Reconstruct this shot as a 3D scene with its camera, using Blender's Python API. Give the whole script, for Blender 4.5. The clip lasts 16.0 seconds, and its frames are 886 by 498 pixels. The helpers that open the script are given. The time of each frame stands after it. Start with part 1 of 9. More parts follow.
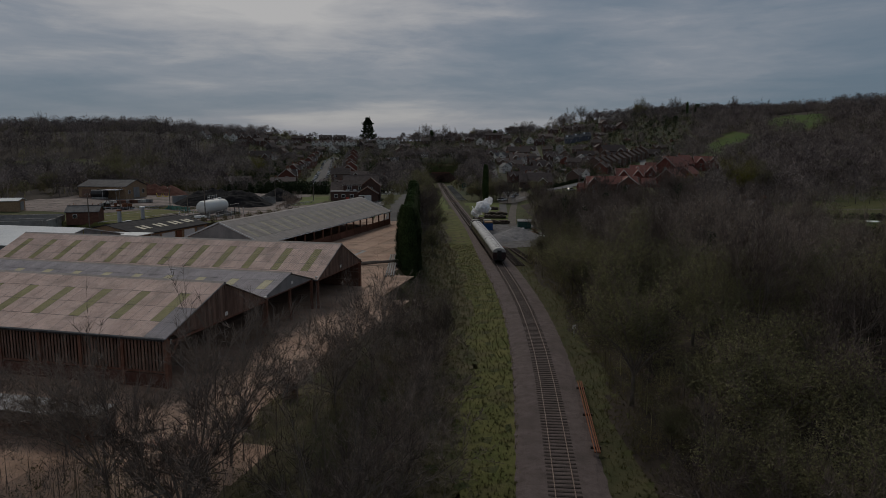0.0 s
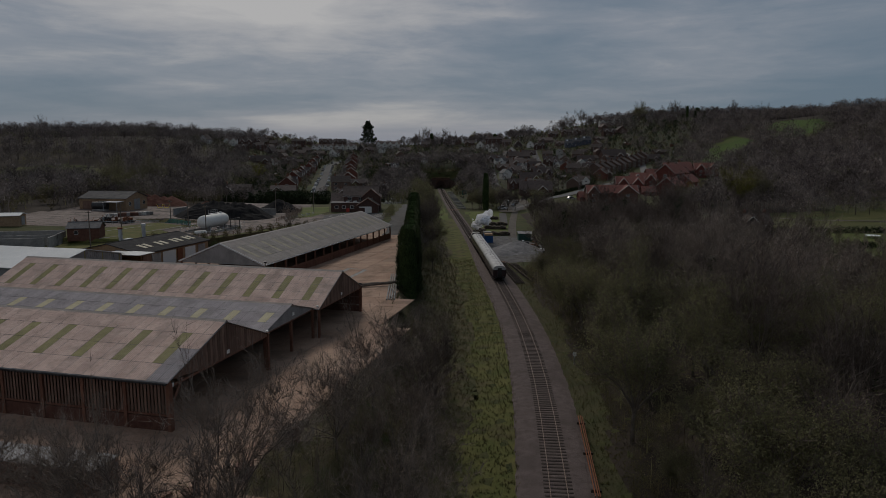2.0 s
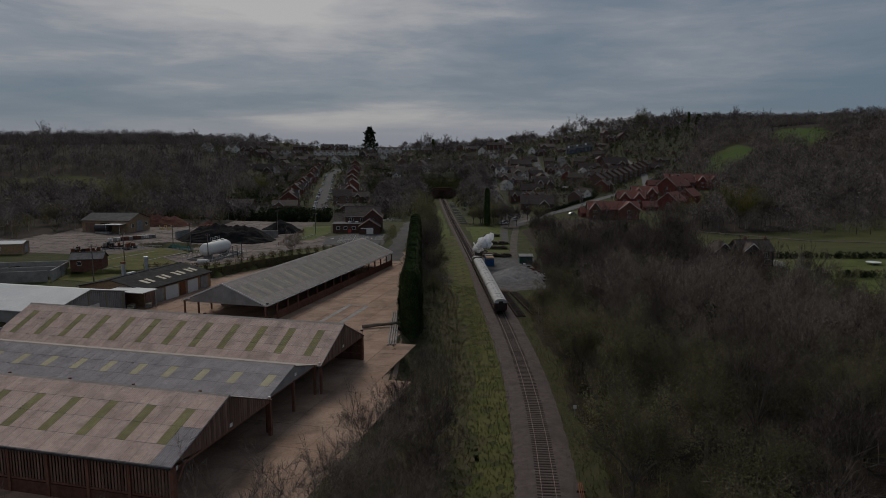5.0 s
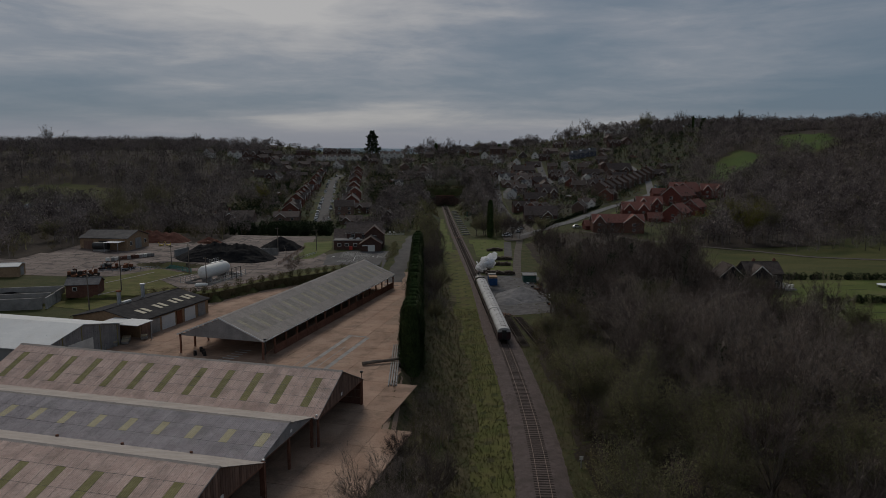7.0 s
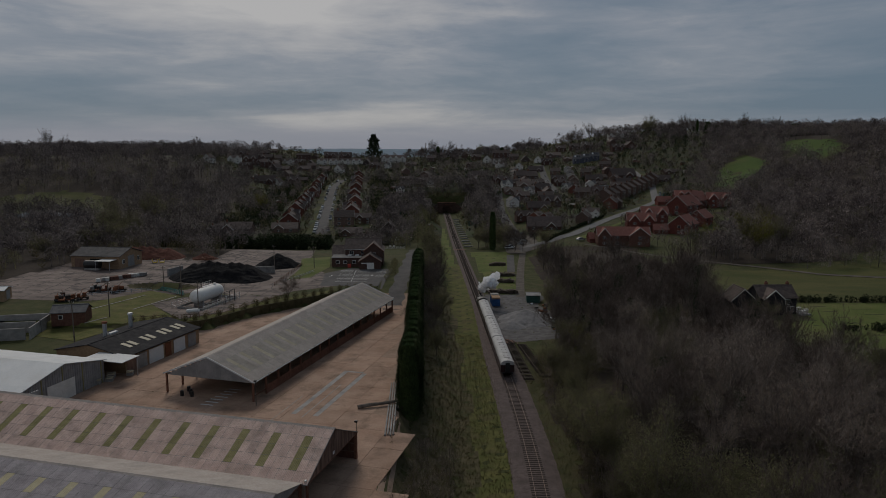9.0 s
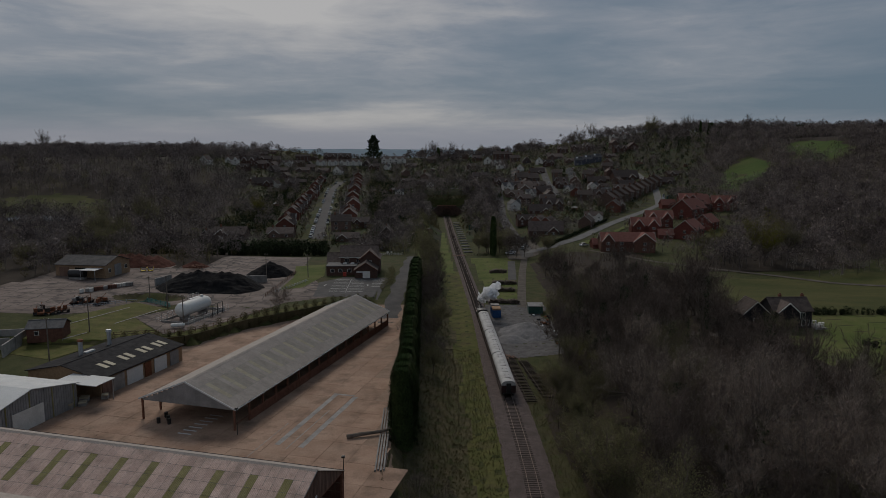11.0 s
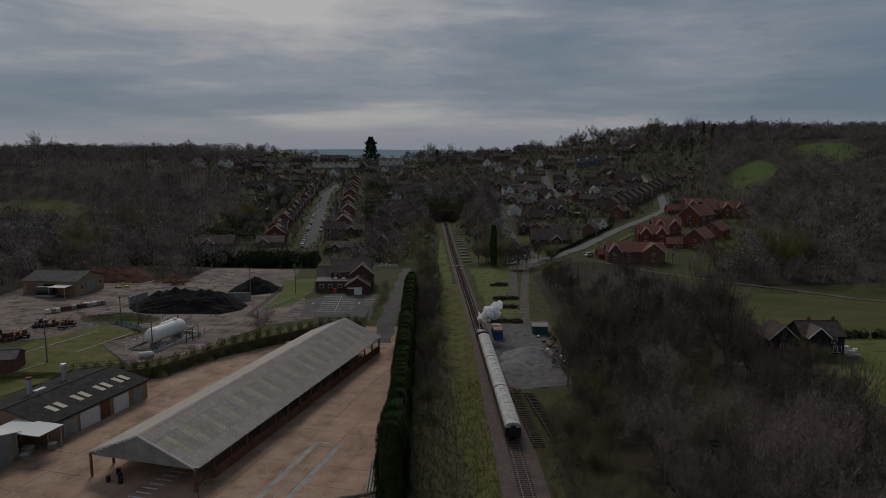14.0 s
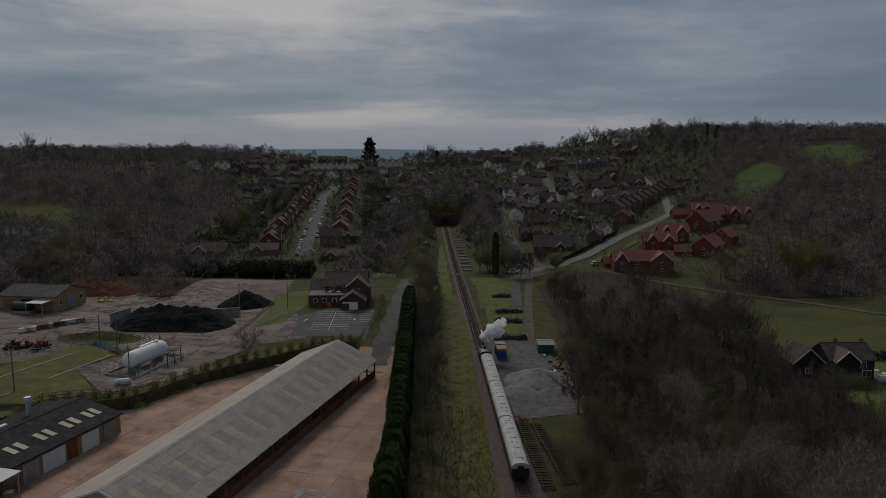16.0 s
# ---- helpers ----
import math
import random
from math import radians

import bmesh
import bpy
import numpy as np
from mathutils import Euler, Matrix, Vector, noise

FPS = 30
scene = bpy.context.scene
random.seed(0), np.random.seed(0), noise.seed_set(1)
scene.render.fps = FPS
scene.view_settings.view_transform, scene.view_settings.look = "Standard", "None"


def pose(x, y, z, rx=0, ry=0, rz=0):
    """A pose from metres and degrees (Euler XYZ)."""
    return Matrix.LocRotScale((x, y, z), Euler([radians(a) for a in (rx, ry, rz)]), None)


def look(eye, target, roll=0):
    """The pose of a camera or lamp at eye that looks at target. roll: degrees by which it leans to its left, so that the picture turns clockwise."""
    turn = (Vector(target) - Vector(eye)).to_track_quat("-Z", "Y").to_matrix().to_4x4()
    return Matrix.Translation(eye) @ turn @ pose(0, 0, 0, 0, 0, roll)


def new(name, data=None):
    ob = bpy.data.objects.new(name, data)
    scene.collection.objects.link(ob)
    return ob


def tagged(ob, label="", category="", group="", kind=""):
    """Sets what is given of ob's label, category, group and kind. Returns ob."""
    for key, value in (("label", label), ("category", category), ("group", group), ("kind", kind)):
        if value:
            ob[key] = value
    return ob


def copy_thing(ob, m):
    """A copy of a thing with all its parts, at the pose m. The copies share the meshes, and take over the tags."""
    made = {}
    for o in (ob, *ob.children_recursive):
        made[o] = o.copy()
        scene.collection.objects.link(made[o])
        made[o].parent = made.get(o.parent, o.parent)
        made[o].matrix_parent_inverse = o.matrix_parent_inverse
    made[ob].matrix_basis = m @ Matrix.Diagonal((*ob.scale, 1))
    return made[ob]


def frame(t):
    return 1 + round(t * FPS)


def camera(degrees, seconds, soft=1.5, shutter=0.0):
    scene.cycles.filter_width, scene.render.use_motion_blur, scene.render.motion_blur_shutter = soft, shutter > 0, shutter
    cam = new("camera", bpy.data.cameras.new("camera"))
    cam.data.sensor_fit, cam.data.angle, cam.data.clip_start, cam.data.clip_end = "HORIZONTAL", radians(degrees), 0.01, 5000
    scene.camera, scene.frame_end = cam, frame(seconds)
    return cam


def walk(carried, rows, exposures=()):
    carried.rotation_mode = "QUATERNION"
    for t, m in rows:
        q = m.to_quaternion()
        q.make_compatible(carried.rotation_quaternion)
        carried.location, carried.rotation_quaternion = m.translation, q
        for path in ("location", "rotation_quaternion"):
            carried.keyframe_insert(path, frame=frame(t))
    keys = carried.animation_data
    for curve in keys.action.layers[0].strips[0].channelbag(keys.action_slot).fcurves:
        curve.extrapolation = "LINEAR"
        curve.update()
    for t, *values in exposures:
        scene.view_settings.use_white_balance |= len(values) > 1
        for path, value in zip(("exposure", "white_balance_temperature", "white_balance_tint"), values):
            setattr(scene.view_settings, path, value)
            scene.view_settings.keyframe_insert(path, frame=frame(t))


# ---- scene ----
cam = camera(65.4, 16.0, soft=0.7)
PATH = [
    (0, (-0.489, 2.295, 25.936), (-0.481, 4.274, 25.647), 0.0),
    (0.5, (-0.523, 2.43, 26.85), (-0.515, 4.409, 26.562), -0.0),
    (1, (-0.535, 2.513, 27.729), (-0.527, 4.492, 27.441), 0.0),
    (1.5, (-0.54, 2.454, 28.723), (-0.532, 4.433, 28.435), 0.0),
    (2, (-0.581, 2.578, 29.707), (-0.573, 4.557, 29.42), 0.0),
    (2.5, (-0.608, 2.554, 30.735), (-0.599, 4.533, 30.447), -0.0),
    (3, (-0.614, 2.617, 31.83), (-0.606, 4.596, 31.542), -0.0),
    (3.5, (-0.655, 2.657, 33.026), (-0.647, 4.637, 32.739), 0.0),
    (4, (-0.564, 2.712, 34.353), (-0.557, 4.691, 34.066), -0.0),
    (6.5, (-0.459, 5.65, 41.586), (-0.462, 7.629, 41.298), -0.0),
    (7, (-0.362, 7.281, 42.878), (-0.367, 9.26, 42.59), -0.0),
    (7.5, (-0.36, 8.817, 44.328), (-0.367, 10.796, 44.04), 0.0),
    (8, (-0.282, 10.791, 45.685), (-0.292, 12.769, 45.396), -0.0),
    (8.5, (-0.243, 12.623, 47.131), (-0.253, 14.602, 46.841), -0.0),
    (9, (-0.081, 14.788, 48.02), (-0.092, 16.767, 47.731), -0.0),
    (11.5, (0.709, 26.118, 49.576), (0.695, 28.097, 49.287), -0.0),
    (12, (0.624, 28.812, 49.8), (0.611, 30.791, 49.511), -0.0),
    (12.5, (0.938, 31.237, 50.241), (0.924, 33.216, 49.953), -0.0),
    (13, (0.926, 34.021, 50.56), (0.914, 36.0, 50.271), -0.0),
    (13.5, (1.086, 36.66, 51.033), (1.074, 38.639, 50.744), 0.0),
    (14, (1.058, 39.521, 51.531), (1.047, 41.5, 51.242), 0.0),
    (14.5, (1.056, 42.297, 52.054), (1.045, 44.276, 51.764), 0.0),
    (15, (1.129, 45.121, 52.625), (1.119, 47.099, 52.336), 0.0),
    (15.5, (0.993, 48.071, 53.144), (0.983, 50.05, 52.854), 0.0),
    (16, (0.858, 50.899, 53.724), (0.848, 52.878, 53.433), 0.0),
]
walk(cam, [(t, look(eye, target, roll)) for t, eye, target, roll in PATH])

# ---- world and light ----
def world_setup():
    w = bpy.data.worlds.new("overcast_sky")
    scene.world = w
    w.use_nodes = True
    nt = w.node_tree
    nt.nodes.clear()
    N, Lk = nt.nodes.new, nt.links.new
    out, bg = N("ShaderNodeOutputWorld"), N("ShaderNodeBackground")
    sky = N("ShaderNodeTexSky")
    sky.sky_type, sky.sun_disc = "NISHITA", False
    sky.sun_elevation, sky.sun_rotation = radians(42), radians(-16)
    tc, sep = N("ShaderNodeTexCoord"), N("ShaderNodeSeparateXYZ")
    Lk(tc.outputs["Generated"], sep.inputs[0])

    def math(op, a, b=None, clamp=False):
        n = N("ShaderNodeMath")
        n.operation, n.use_clamp = op, clamp
        for i, val in enumerate((a, b)):
            if val is None:
                continue
            if isinstance(val, (int, float)):
                n.inputs[i].default_value = val
            else:
                Lk(val, n.inputs[i])
        return n.outputs[0]

    def ramp(fac, stops):
        n = N("ShaderNodeValToRGB")
        while len(n.color_ramp.elements) < len(stops):
            n.color_ramp.elements.new(0.5)
        for e, (p, c) in zip(n.color_ramp.elements, stops):
            e.position, e.color = p, (*c, 1)
        Lk(fac, n.inputs[0])
        return n.outputs[0]

    # cloud deck: broad soft banks, flatter towards the horizon
    com = N("ShaderNodeCombineXYZ")
    Lk(math("MULTIPLY", sep.outputs[0], 1.5), com.inputs[0])
    Lk(math("MULTIPLY", sep.outputs[1], 0.7), com.inputs[1])
    Lk(math("MULTIPLY", math("POWER", math("MAXIMUM", sep.outputs[2], 0.0), 0.8), 6.2), com.inputs[2])
    n1 = N("ShaderNodeTexNoise")
    n1.inputs["Scale"].default_value, n1.inputs["Detail"].default_value = 1.25, 8
    n1.inputs["Roughness"].default_value, n1.inputs["Distortion"].default_value = 0.5, 0.25
    Lk(com.outputs[0], n1.inputs["Vector"])
    n2 = N("ShaderNodeTexNoise")
    n2.inputs["Scale"].default_value, n2.inputs["Detail"].default_value = 5.5, 11
    n2.inputs["Roughness"].default_value, n2.inputs["Distortion"].default_value = 0.6, 0.3
    Lk(com.outputs[0], n2.inputs["Vector"])
    c = math("ADD", math("MULTIPLY", n1.outputs[0], 0.74), math("MULTIPLY", n2.outputs[0], 0.26))
    # thinner, brighter cloud high ahead, where the sun stands behind it
    glow = N("ShaderNodeVectorMath")
    glow.operation = "DOT_PRODUCT"
    glow.inputs[1].default_value = (-0.16, 0.92, 0.36)
    Lk(tc.outputs["Generated"], glow.inputs[0])
    g = math("MULTIPLY", math("SUBTRACT", glow.outputs["Value"], 0.925), 2.2, True)
    c = math("ADD", c, g)
    tilt = math("ADD", math("MULTIPLY", sep.outputs[0], -0.075), math("MULTIPLY", math("SUBTRACT", math("MINIMUM", sep.outputs[2], 0.2), 0.1), 0.25))
    c = math("ADD", c, tilt)
    cloud = ramp(c, [(0.385, (0.102, 0.143, 0.189)), (0.485, (0.139, 0.172, 0.215)), (0.565, (0.194, 0.215, 0.251)), (0.64, (0.288, 0.292, 0.308)), (0.74, (0.385, 0.378, 0.376))])
    # paler band just over the horizon
    low = ramp(sep.outputs[2], [(0.0, (1, 1, 1)), (0.018, (1, 1, 1)), (0.042, (0, 0, 0)), (1, (0, 0, 0))])
    mix = N("ShaderNodeMix")
    mix.data_type = "RGBA"
    Lk(math("MULTIPLY", low, 0.75), mix.inputs[0])
    Lk(cloud, mix.inputs[6])
    mix.inputs[7].default_value = (0.192, 0.210, 0.258, 1)
    mix2 = N("ShaderNodeMix")
    mix2.data_type = "RGBA"
    mix2.blend_type = "ADD"
    mix2.inputs[0].default_value = 0.004
    Lk(mix.outputs[2], mix2.inputs[6]), Lk(sky.outputs[0], mix2.inputs[7])
    Lk(mix2.outputs[2], bg.inputs[0])
    bg.inputs[1].default_value = 1.0
    Lk(bg.outputs[0], out.inputs[0])


world_setup()
sun = new("sun", bpy.data.lights.new("sun", "SUN"))
sun.data.energy, sun.data.angle, sun.data.color = 1.3, radians(22), (1.0, 0.93, 0.84)
sun.matrix_world = look((-30, 105, 95), (0, 0, 0))


# ---- materials ----
def material(name, a, b, scale=2.0, rough=0.85, bump=0.2, fine=0.0, metal=0.0, spread=0.0, islands=0.0, stretch=(1, 1, 1), dirt=None, dirt_scale=0.3, dirt_amount=0.4, spec=0.12, lo=0.35, hi=0.65, cracks=0.0):
    """Two tones mixed by noise, a finer grain, optional blotches of a third tone, bump, and a shift from object to object."""
    m = bpy.data.materials.new(name)
    m.use_nodes = True
    nt = m.node_tree
    N, Lk = nt.nodes.new, nt.links.new
    bsdf = nt.nodes["Principled BSDF"]
    bsdf.inputs["Roughness"].default_value, bsdf.inputs["Metallic"].default_value = rough, metal
    bsdf.inputs["Specular IOR Level"].default_value = spec
    geo = N("ShaderNodeNewGeometry")
    vm = N("ShaderNodeVectorMath")
    vm.operation = "MULTIPLY"
    vm.inputs[1].default_value = stretch
    Lk(geo.outputs["Position"], vm.inputs[0])

    def noise_tex(sc, detail=5, r=0.6):
        n = N("ShaderNodeTexNoise")
        n.inputs["Scale"].default_value, n.inputs["Detail"].default_value, n.inputs["Roughness"].default_value = sc, detail, r
        Lk(vm.outputs[0], n.inputs["Vector"])
        return n.outputs[0]

    def mixc(fac, ca, cb, blend="MIX"):
        n = N("ShaderNodeMix")
        n.data_type, n.blend_type = "RGBA", blend
        for sock, val in ((n.inputs[0], fac), (n.inputs[6], ca), (n.inputs[7], cb)):
            if isinstance(val, (int, float)):
                sock.default_value = val
            elif isinstance(val, tuple):
                sock.default_value = (*val, 1)
            else:
                Lk(val, sock)
        return n.outputs[2]

    def rng(val, f0, f1, t0=0.0, t1=1.0):
        n = N("ShaderNodeMapRange")
        for i, q in enumerate((f0, f1, t0, t1)):
            n.inputs[i + 1].default_value = q
        Lk(val, n.inputs[0])
        return n.outputs[0]

    base = noise_tex(scale)
    col = mixc(rng(base, lo, hi), a, b)
    if dirt:
        col = mixc(rng(noise_tex(dirt_scale, 6, 0.65), 0.5, 0.68, 0, dirt_amount), col, dirt)
    if cracks:
        vo, wob = N("ShaderNodeTexVoronoi"), N("ShaderNodeTexNoise")
        vo.feature, wob.inputs["Scale"].default_value = "DISTANCE_TO_EDGE", 0.5
        vo.inputs["Scale"].default_value, vo.inputs["Randomness"].default_value = cracks, 0.35
        add = N("ShaderNodeVectorMath")
        Lk(geo.outputs["Position"], add.inputs[0]), Lk(wob.outputs["Color"], add.inputs[1]), Lk(geo.outputs["Position"], wob.inputs["Vector"])
        Lk(add.outputs[0], vo.inputs["Vector"])
        col = mixc(rng(vo.outputs["Distance"], 0.01, 0.04, 0.75, 0.0), col, dirt)
        col = mixc(rng(noise_tex(0.05, 3, 0.5), 0.45, 0.6, 0.0, 0.5), col, tuple(0.7 * q for q in a))
    if fine:
        grain = noise_tex(fine, 3, 0.7)
        col = mixc(0.35, col, mixc(rng(grain, 0.3, 0.7), (0.35, 0.35, 0.35), (1, 1, 1)), "MULTIPLY")
    if spread:
        info = N("ShaderNodeObjectInfo")
        col = mixc(1.0, col, mixc(info.outputs["Random"], (1 - spread, 1 - spread, 1 - spread), (1 + spread * 0.3, 1 + spread * 0.25, 1 + spread * 0.2)), "MULTIPLY")
    if islands:
        col = mixc(1.0, col, mixc(geo.outputs["Random Per Island"], (1 - islands, 1 - islands, 1 - islands), (1 + islands * 0.4, 1 + islands * 0.35, 1 + islands * 0.2)), "MULTIPLY")
    Lk(col, bsdf.inputs["Base Color"])
    if bump:
        bp = N("ShaderNodeBump")
        bp.inputs["Strength"].default_value, bp.inputs["Distance"].default_value = bump, 0.1
        Lk(noise_tex(fine or scale * 6, 4, 0.7), bp.inputs["Height"])
        Lk(bp.outputs[0], bsdf.inputs["Normal"])
    return m


M_GRASS = material("rough_grass", (0.038, 0.048, 0.015), (0.072, 0.070, 0.028), 0.25, 0.95, 0.6, 4.0, dirt=(0.075, 0.058, 0.034), dirt_scale=0.08, dirt_amount=0.6)
M_STRIP = material("mown_grass", (0.070, 0.080, 0.022), (0.125, 0.118, 0.040), 0.3, 0.95, 0.6, 5.0, dirt=(0.085, 0.066, 0.038), dirt_scale=0.16, dirt_amount=0.85)
M_SCRUB = material("dead_scrub", (0.058, 0.052, 0.026), (0.115, 0.095, 0.054), 0.5, 0.95, 0.9, 5.0, dirt=(0.042, 0.052, 0.018), dirt_scale=0.16, dirt_amount=0.8)
M_VERGE = material("dark_verge_grass", (0.042, 0.046, 0.019), (0.078, 0.070, 0.034), 0.35, 0.95, 0.8, 5.0, dirt=(0.06, 0.045, 0.028), dirt_scale=0.2, dirt_amount=0.7)
# leaf litter kept very dark: shade between the crowns is in the colour
M_FLOOR = material("shaded_leaf_litter", (0.030, 0.023, 0.018), (0.052, 0.040, 0.031), 0.08, 0.95, 0.5, 3.0)
M_GARDEN = material("garden_ground", (0.024, 0.029, 0.013), (0.056, 0.050, 0.032), 0.11, 0.95, 0.5, 1.0, dirt=(0.04, 0.065, 0.018), dirt_scale=0.05, dirt_amount=0.9)
M_RUBBLE = material("red_brown_rubble", (0.085, 0.036, 0.026), (0.14, 0.058, 0.042), 0.7, 0.95, 1.0, 4.0)
M_DIRT = material("brown_dirt_track", (0.080, 0.069, 0.060), (0.135, 0.117, 0.100), 0.4, 0.95, 0.5, 5.0)
M_LAWN = material("lawn", (0.074, 0.098, 0.023), (0.122, 0.136, 0.040), 0.12, 0.95, 0.4, 6.0, dirt=(0.12, 0.105, 0.050), dirt_scale=0.12, dirt_amount=0.75)
M_MEADOW = material("meadow", (0.052, 0.060, 0.018), (0.088, 0.084, 0.030), 0.10, 0.95, 0.4, 3.0, stretch=(0.4, 1, 1))
M_CONCRETE = material("yard_concrete", (0.31, 0.20, 0.145), (0.41, 0.285, 0.213), 0.18, 0.9, 0.15, 5.0, dirt=(0.15, 0.105, 0.078), dirt_scale=0.22, dirt_amount=0.7, spread=0.12)
M_JOINT = material("sandy_joint_fill", (0.25, 0.175, 0.13), (0.33, 0.235, 0.178), 0.5, 0.95, 0.2, 6.0)
M_TARMAC = material("tarmac", (0.075, 0.072, 0.072), (0.105, 0.10, 0.098), 0.3, 0.9, 0.2, 8.0, dirt=(0.125, 0.115, 0.108), dirt_scale=0.12, dirt_amount=0.4)
M_WORKS = material("works_yard_surface", (0.16, 0.126, 0.112), (0.245, 0.196, 0.174), 0.12, 0.85, 0.25, 4.0, dirt=(0.034, 0.031, 0.031), dirt_scale=0.22, dirt_amount=0.92, stretch=(0.8, 1.3, 1), cracks=0.2)
M_BALLAST = material("ballast", (0.100, 0.078, 0.073), (0.155, 0.122, 0.114), 1.2, 0.95, 1.0, 9.0, dirt=(0.045, 0.038, 0.032), dirt_scale=0.3, dirt_amount=0.5)
M_GRAVEL = material("grey_gravel", (0.095, 0.09, 0.09), (0.155, 0.147, 0.147), 0.5, 0.95, 0.7, 6.0, dirt=(0.08, 0.075, 0.07), dirt_scale=0.2, dirt_amount=0.6)
M_SLEEPER = material("sleeper_timber", (0.043, 0.034, 0.030), (0.070, 0.056, 0.049), 3.0, 0.9, 0.3, 12.0, spread=0.3)
M_RAIL = material("worn_steel_rail", (0.15, 0.105, 0.085), (0.22, 0.165, 0.14), 1.0, 0.5, 0.05, metal=0.4)
M_RUST = material("rusty_steel", (0.155, 0.062, 0.034), (0.23, 0.095, 0.052), 2.0, 0.85, 0.3, 9.0, spread=0.25)
M_ROOF_TAN = material("weathered_cement_sheet", (0.55, 0.40, 0.34), (0.66, 0.495, 0.43), 0.5, 0.85, 0.1, 4.0, dirt=(0.33, 0.26, 0.215), dirt_scale=0.35, dirt_amount=0.7, spread=0.12)
M_ROOF_GREY = material("grey_cement_sheet", (0.295, 0.265, 0.275), (0.375, 0.342, 0.35), 0.5, 0.8, 0.1, 4.0, dirt=(0.20, 0.19, 0.185), dirt_scale=0.35, dirt_amount=0.6, spread=0.1)
M_ROOF_LIGHT = material("pale_grey_cement_sheet", (0.365, 0.318, 0.283), (0.435, 0.385, 0.345), 0.5, 0.8, 0.1, 4.0, dirt=(0.27, 0.25, 0.23), dirt_scale=0.3, dirt_amount=0.5, spread=0.06)
M_SKYLIGHT = material("algae_stained_translucent_sheet", (0.225, 0.20, 0.085), (0.30, 0.27, 0.125), 0.9, 0.6, 0.08, 5.0, dirt=(0.19, 0.17, 0.085), dirt_scale=0.6, dirt_amount=0.6, spread=0.15)
M_SKY_CREAM = material("cream_translucent_sheet", (0.43, 0.375, 0.235), (0.51, 0.45, 0.30), 0.9, 0.6, 0.08, 5.0, spread=0.1)
M_ROOF_DULL = material("dull_green_grey_sheet", (0.31, 0.278, 0.240), (0.375, 0.338, 0.297), 0.9, 0.75, 0.1, 4.0, spread=0.08)
M_ROOF_DARK = material("near_black_cement_sheet", (0.028, 0.027, 0.029), (0.048, 0.046, 0.048), 0.8, 0.85, 0.15, 5.0, dirt=(0.075, 0.07, 0.068), dirt_scale=0.4, dirt_amount=0.4, spec=0.05)
M_ROAD = material("pale_worn_tarmac", (0.13, 0.127, 0.127), (0.18, 0.176, 0.173), 0.3, 0.9, 0.2, 8.0)
M_SKY_PALE = material("pale_translucent_sheet", (0.39, 0.345, 0.255), (0.46, 0.41, 0.31), 0.9, 0.6, 0.08, 5.0, spread=0.1)
M_TIMBER = material("weathered_cladding_board", (0.165, 0.100, 0.077), (0.265, 0.172, 0.134), 1.5, 0.9, 0.2, 8.0, stretch=(1, 1, 0.2), spread=0.3)
M_POST = material("stained_timber_post", (0.16, 0.074, 0.05), (0.24, 0.122, 0.085), 1.5, 0.9, 0.2, 8.0, spread=0.2)
M_GABLE = material("grey_gable_sheet", (0.25, 0.245, 0.245), (0.32, 0.31, 0.305), 0.6, 0.8, 0.1, 5.0, spread=0.1)
M_BRICK = material("red_brown_brick", (0.155, 0.072, 0.050), (0.225, 0.108, 0.076), 1.6, 0.9, 0.15, 9.0, spread=0.25)
M_BRICK_BUFF = material("buff_brick", (0.30, 0.20, 0.125), (0.38, 0.26, 0.165), 1.6, 0.9, 0.15, 9.0, spread=0.15)
M_BRICK_DARK = material("dark_brick", (0.12, 0.058, 0.043), (0.175, 0.088, 0.066), 1.6, 0.9, 0.15, 9.0, spread=0.2)
M_TILE = material("brown_roof_tile", (0.100, 0.079, 0.072), (0.165, 0.133, 0.119), 1.2, 0.9, 0.25, 7.0, spread=0.4)
M_TILE_RED = material("red_clay_tile", (0.195, 0.085, 0.07), (0.265, 0.12, 0.098), 1.2, 0.9, 0.2, 7.0, spread=0.15)
M_TILE_HUNG = material("hung_red_tile", (0.145, 0.048, 0.039), (0.19, 0.066, 0.052), 1.4, 0.9, 0.2, 7.0, spread=0.15)
M_SLATE = material("dark_slate", (0.085, 0.085, 0.09), (0.14, 0.137, 0.14), 1.0, 0.75, 0.15, 6.0, spread=0.3)
M_RENDER = material("white_render", (0.62, 0.60, 0.56), (0.74, 0.72, 0.68), 0.6, 0.85, 0.08, 6.0, spread=0.12)
M_WHITE = material("white_paint", (0.70, 0.69, 0.66), (0.80, 0.79, 0.76), 0.6, 0.55, 0.03, 6.0, dirt=(0.52, 0.49, 0.44), dirt_scale=0.6, dirt_amount=0.5)
M_WHITE_METAL = material("white_coated_metal", (0.60, 0.61, 0.61), (0.70, 0.70, 0.69), 0.4, 0.6, 0.05, 6.0, dirt=(0.45, 0.44, 0.42), dirt_scale=0.2, dirt_amount=0.5)
M_GLASS = material("dark_window_glass", (0.02, 0.022, 0.026), (0.035, 0.038, 0.042), 0.5, 0.12, 0.0, spec=0.6)
# near-black: the dark inside openings put into colour; also the skip lid
M_DARK = material("dark_void", (0.012, 0.011, 0.011), (0.02, 0.018, 0.017), 0.8, 0.95, 0.1)
M_BLACK = material("black_weatherboard", (0.018, 0.017, 0.020), (0.030, 0.028, 0.031), 1.0, 0.7, 0.1, 8.0)
M_COAL = material("coal", (0.006, 0.006, 0.007), (0.014, 0.014, 0.016), 0.8, 0.95, 1.0, 5.0, spec=0.1)
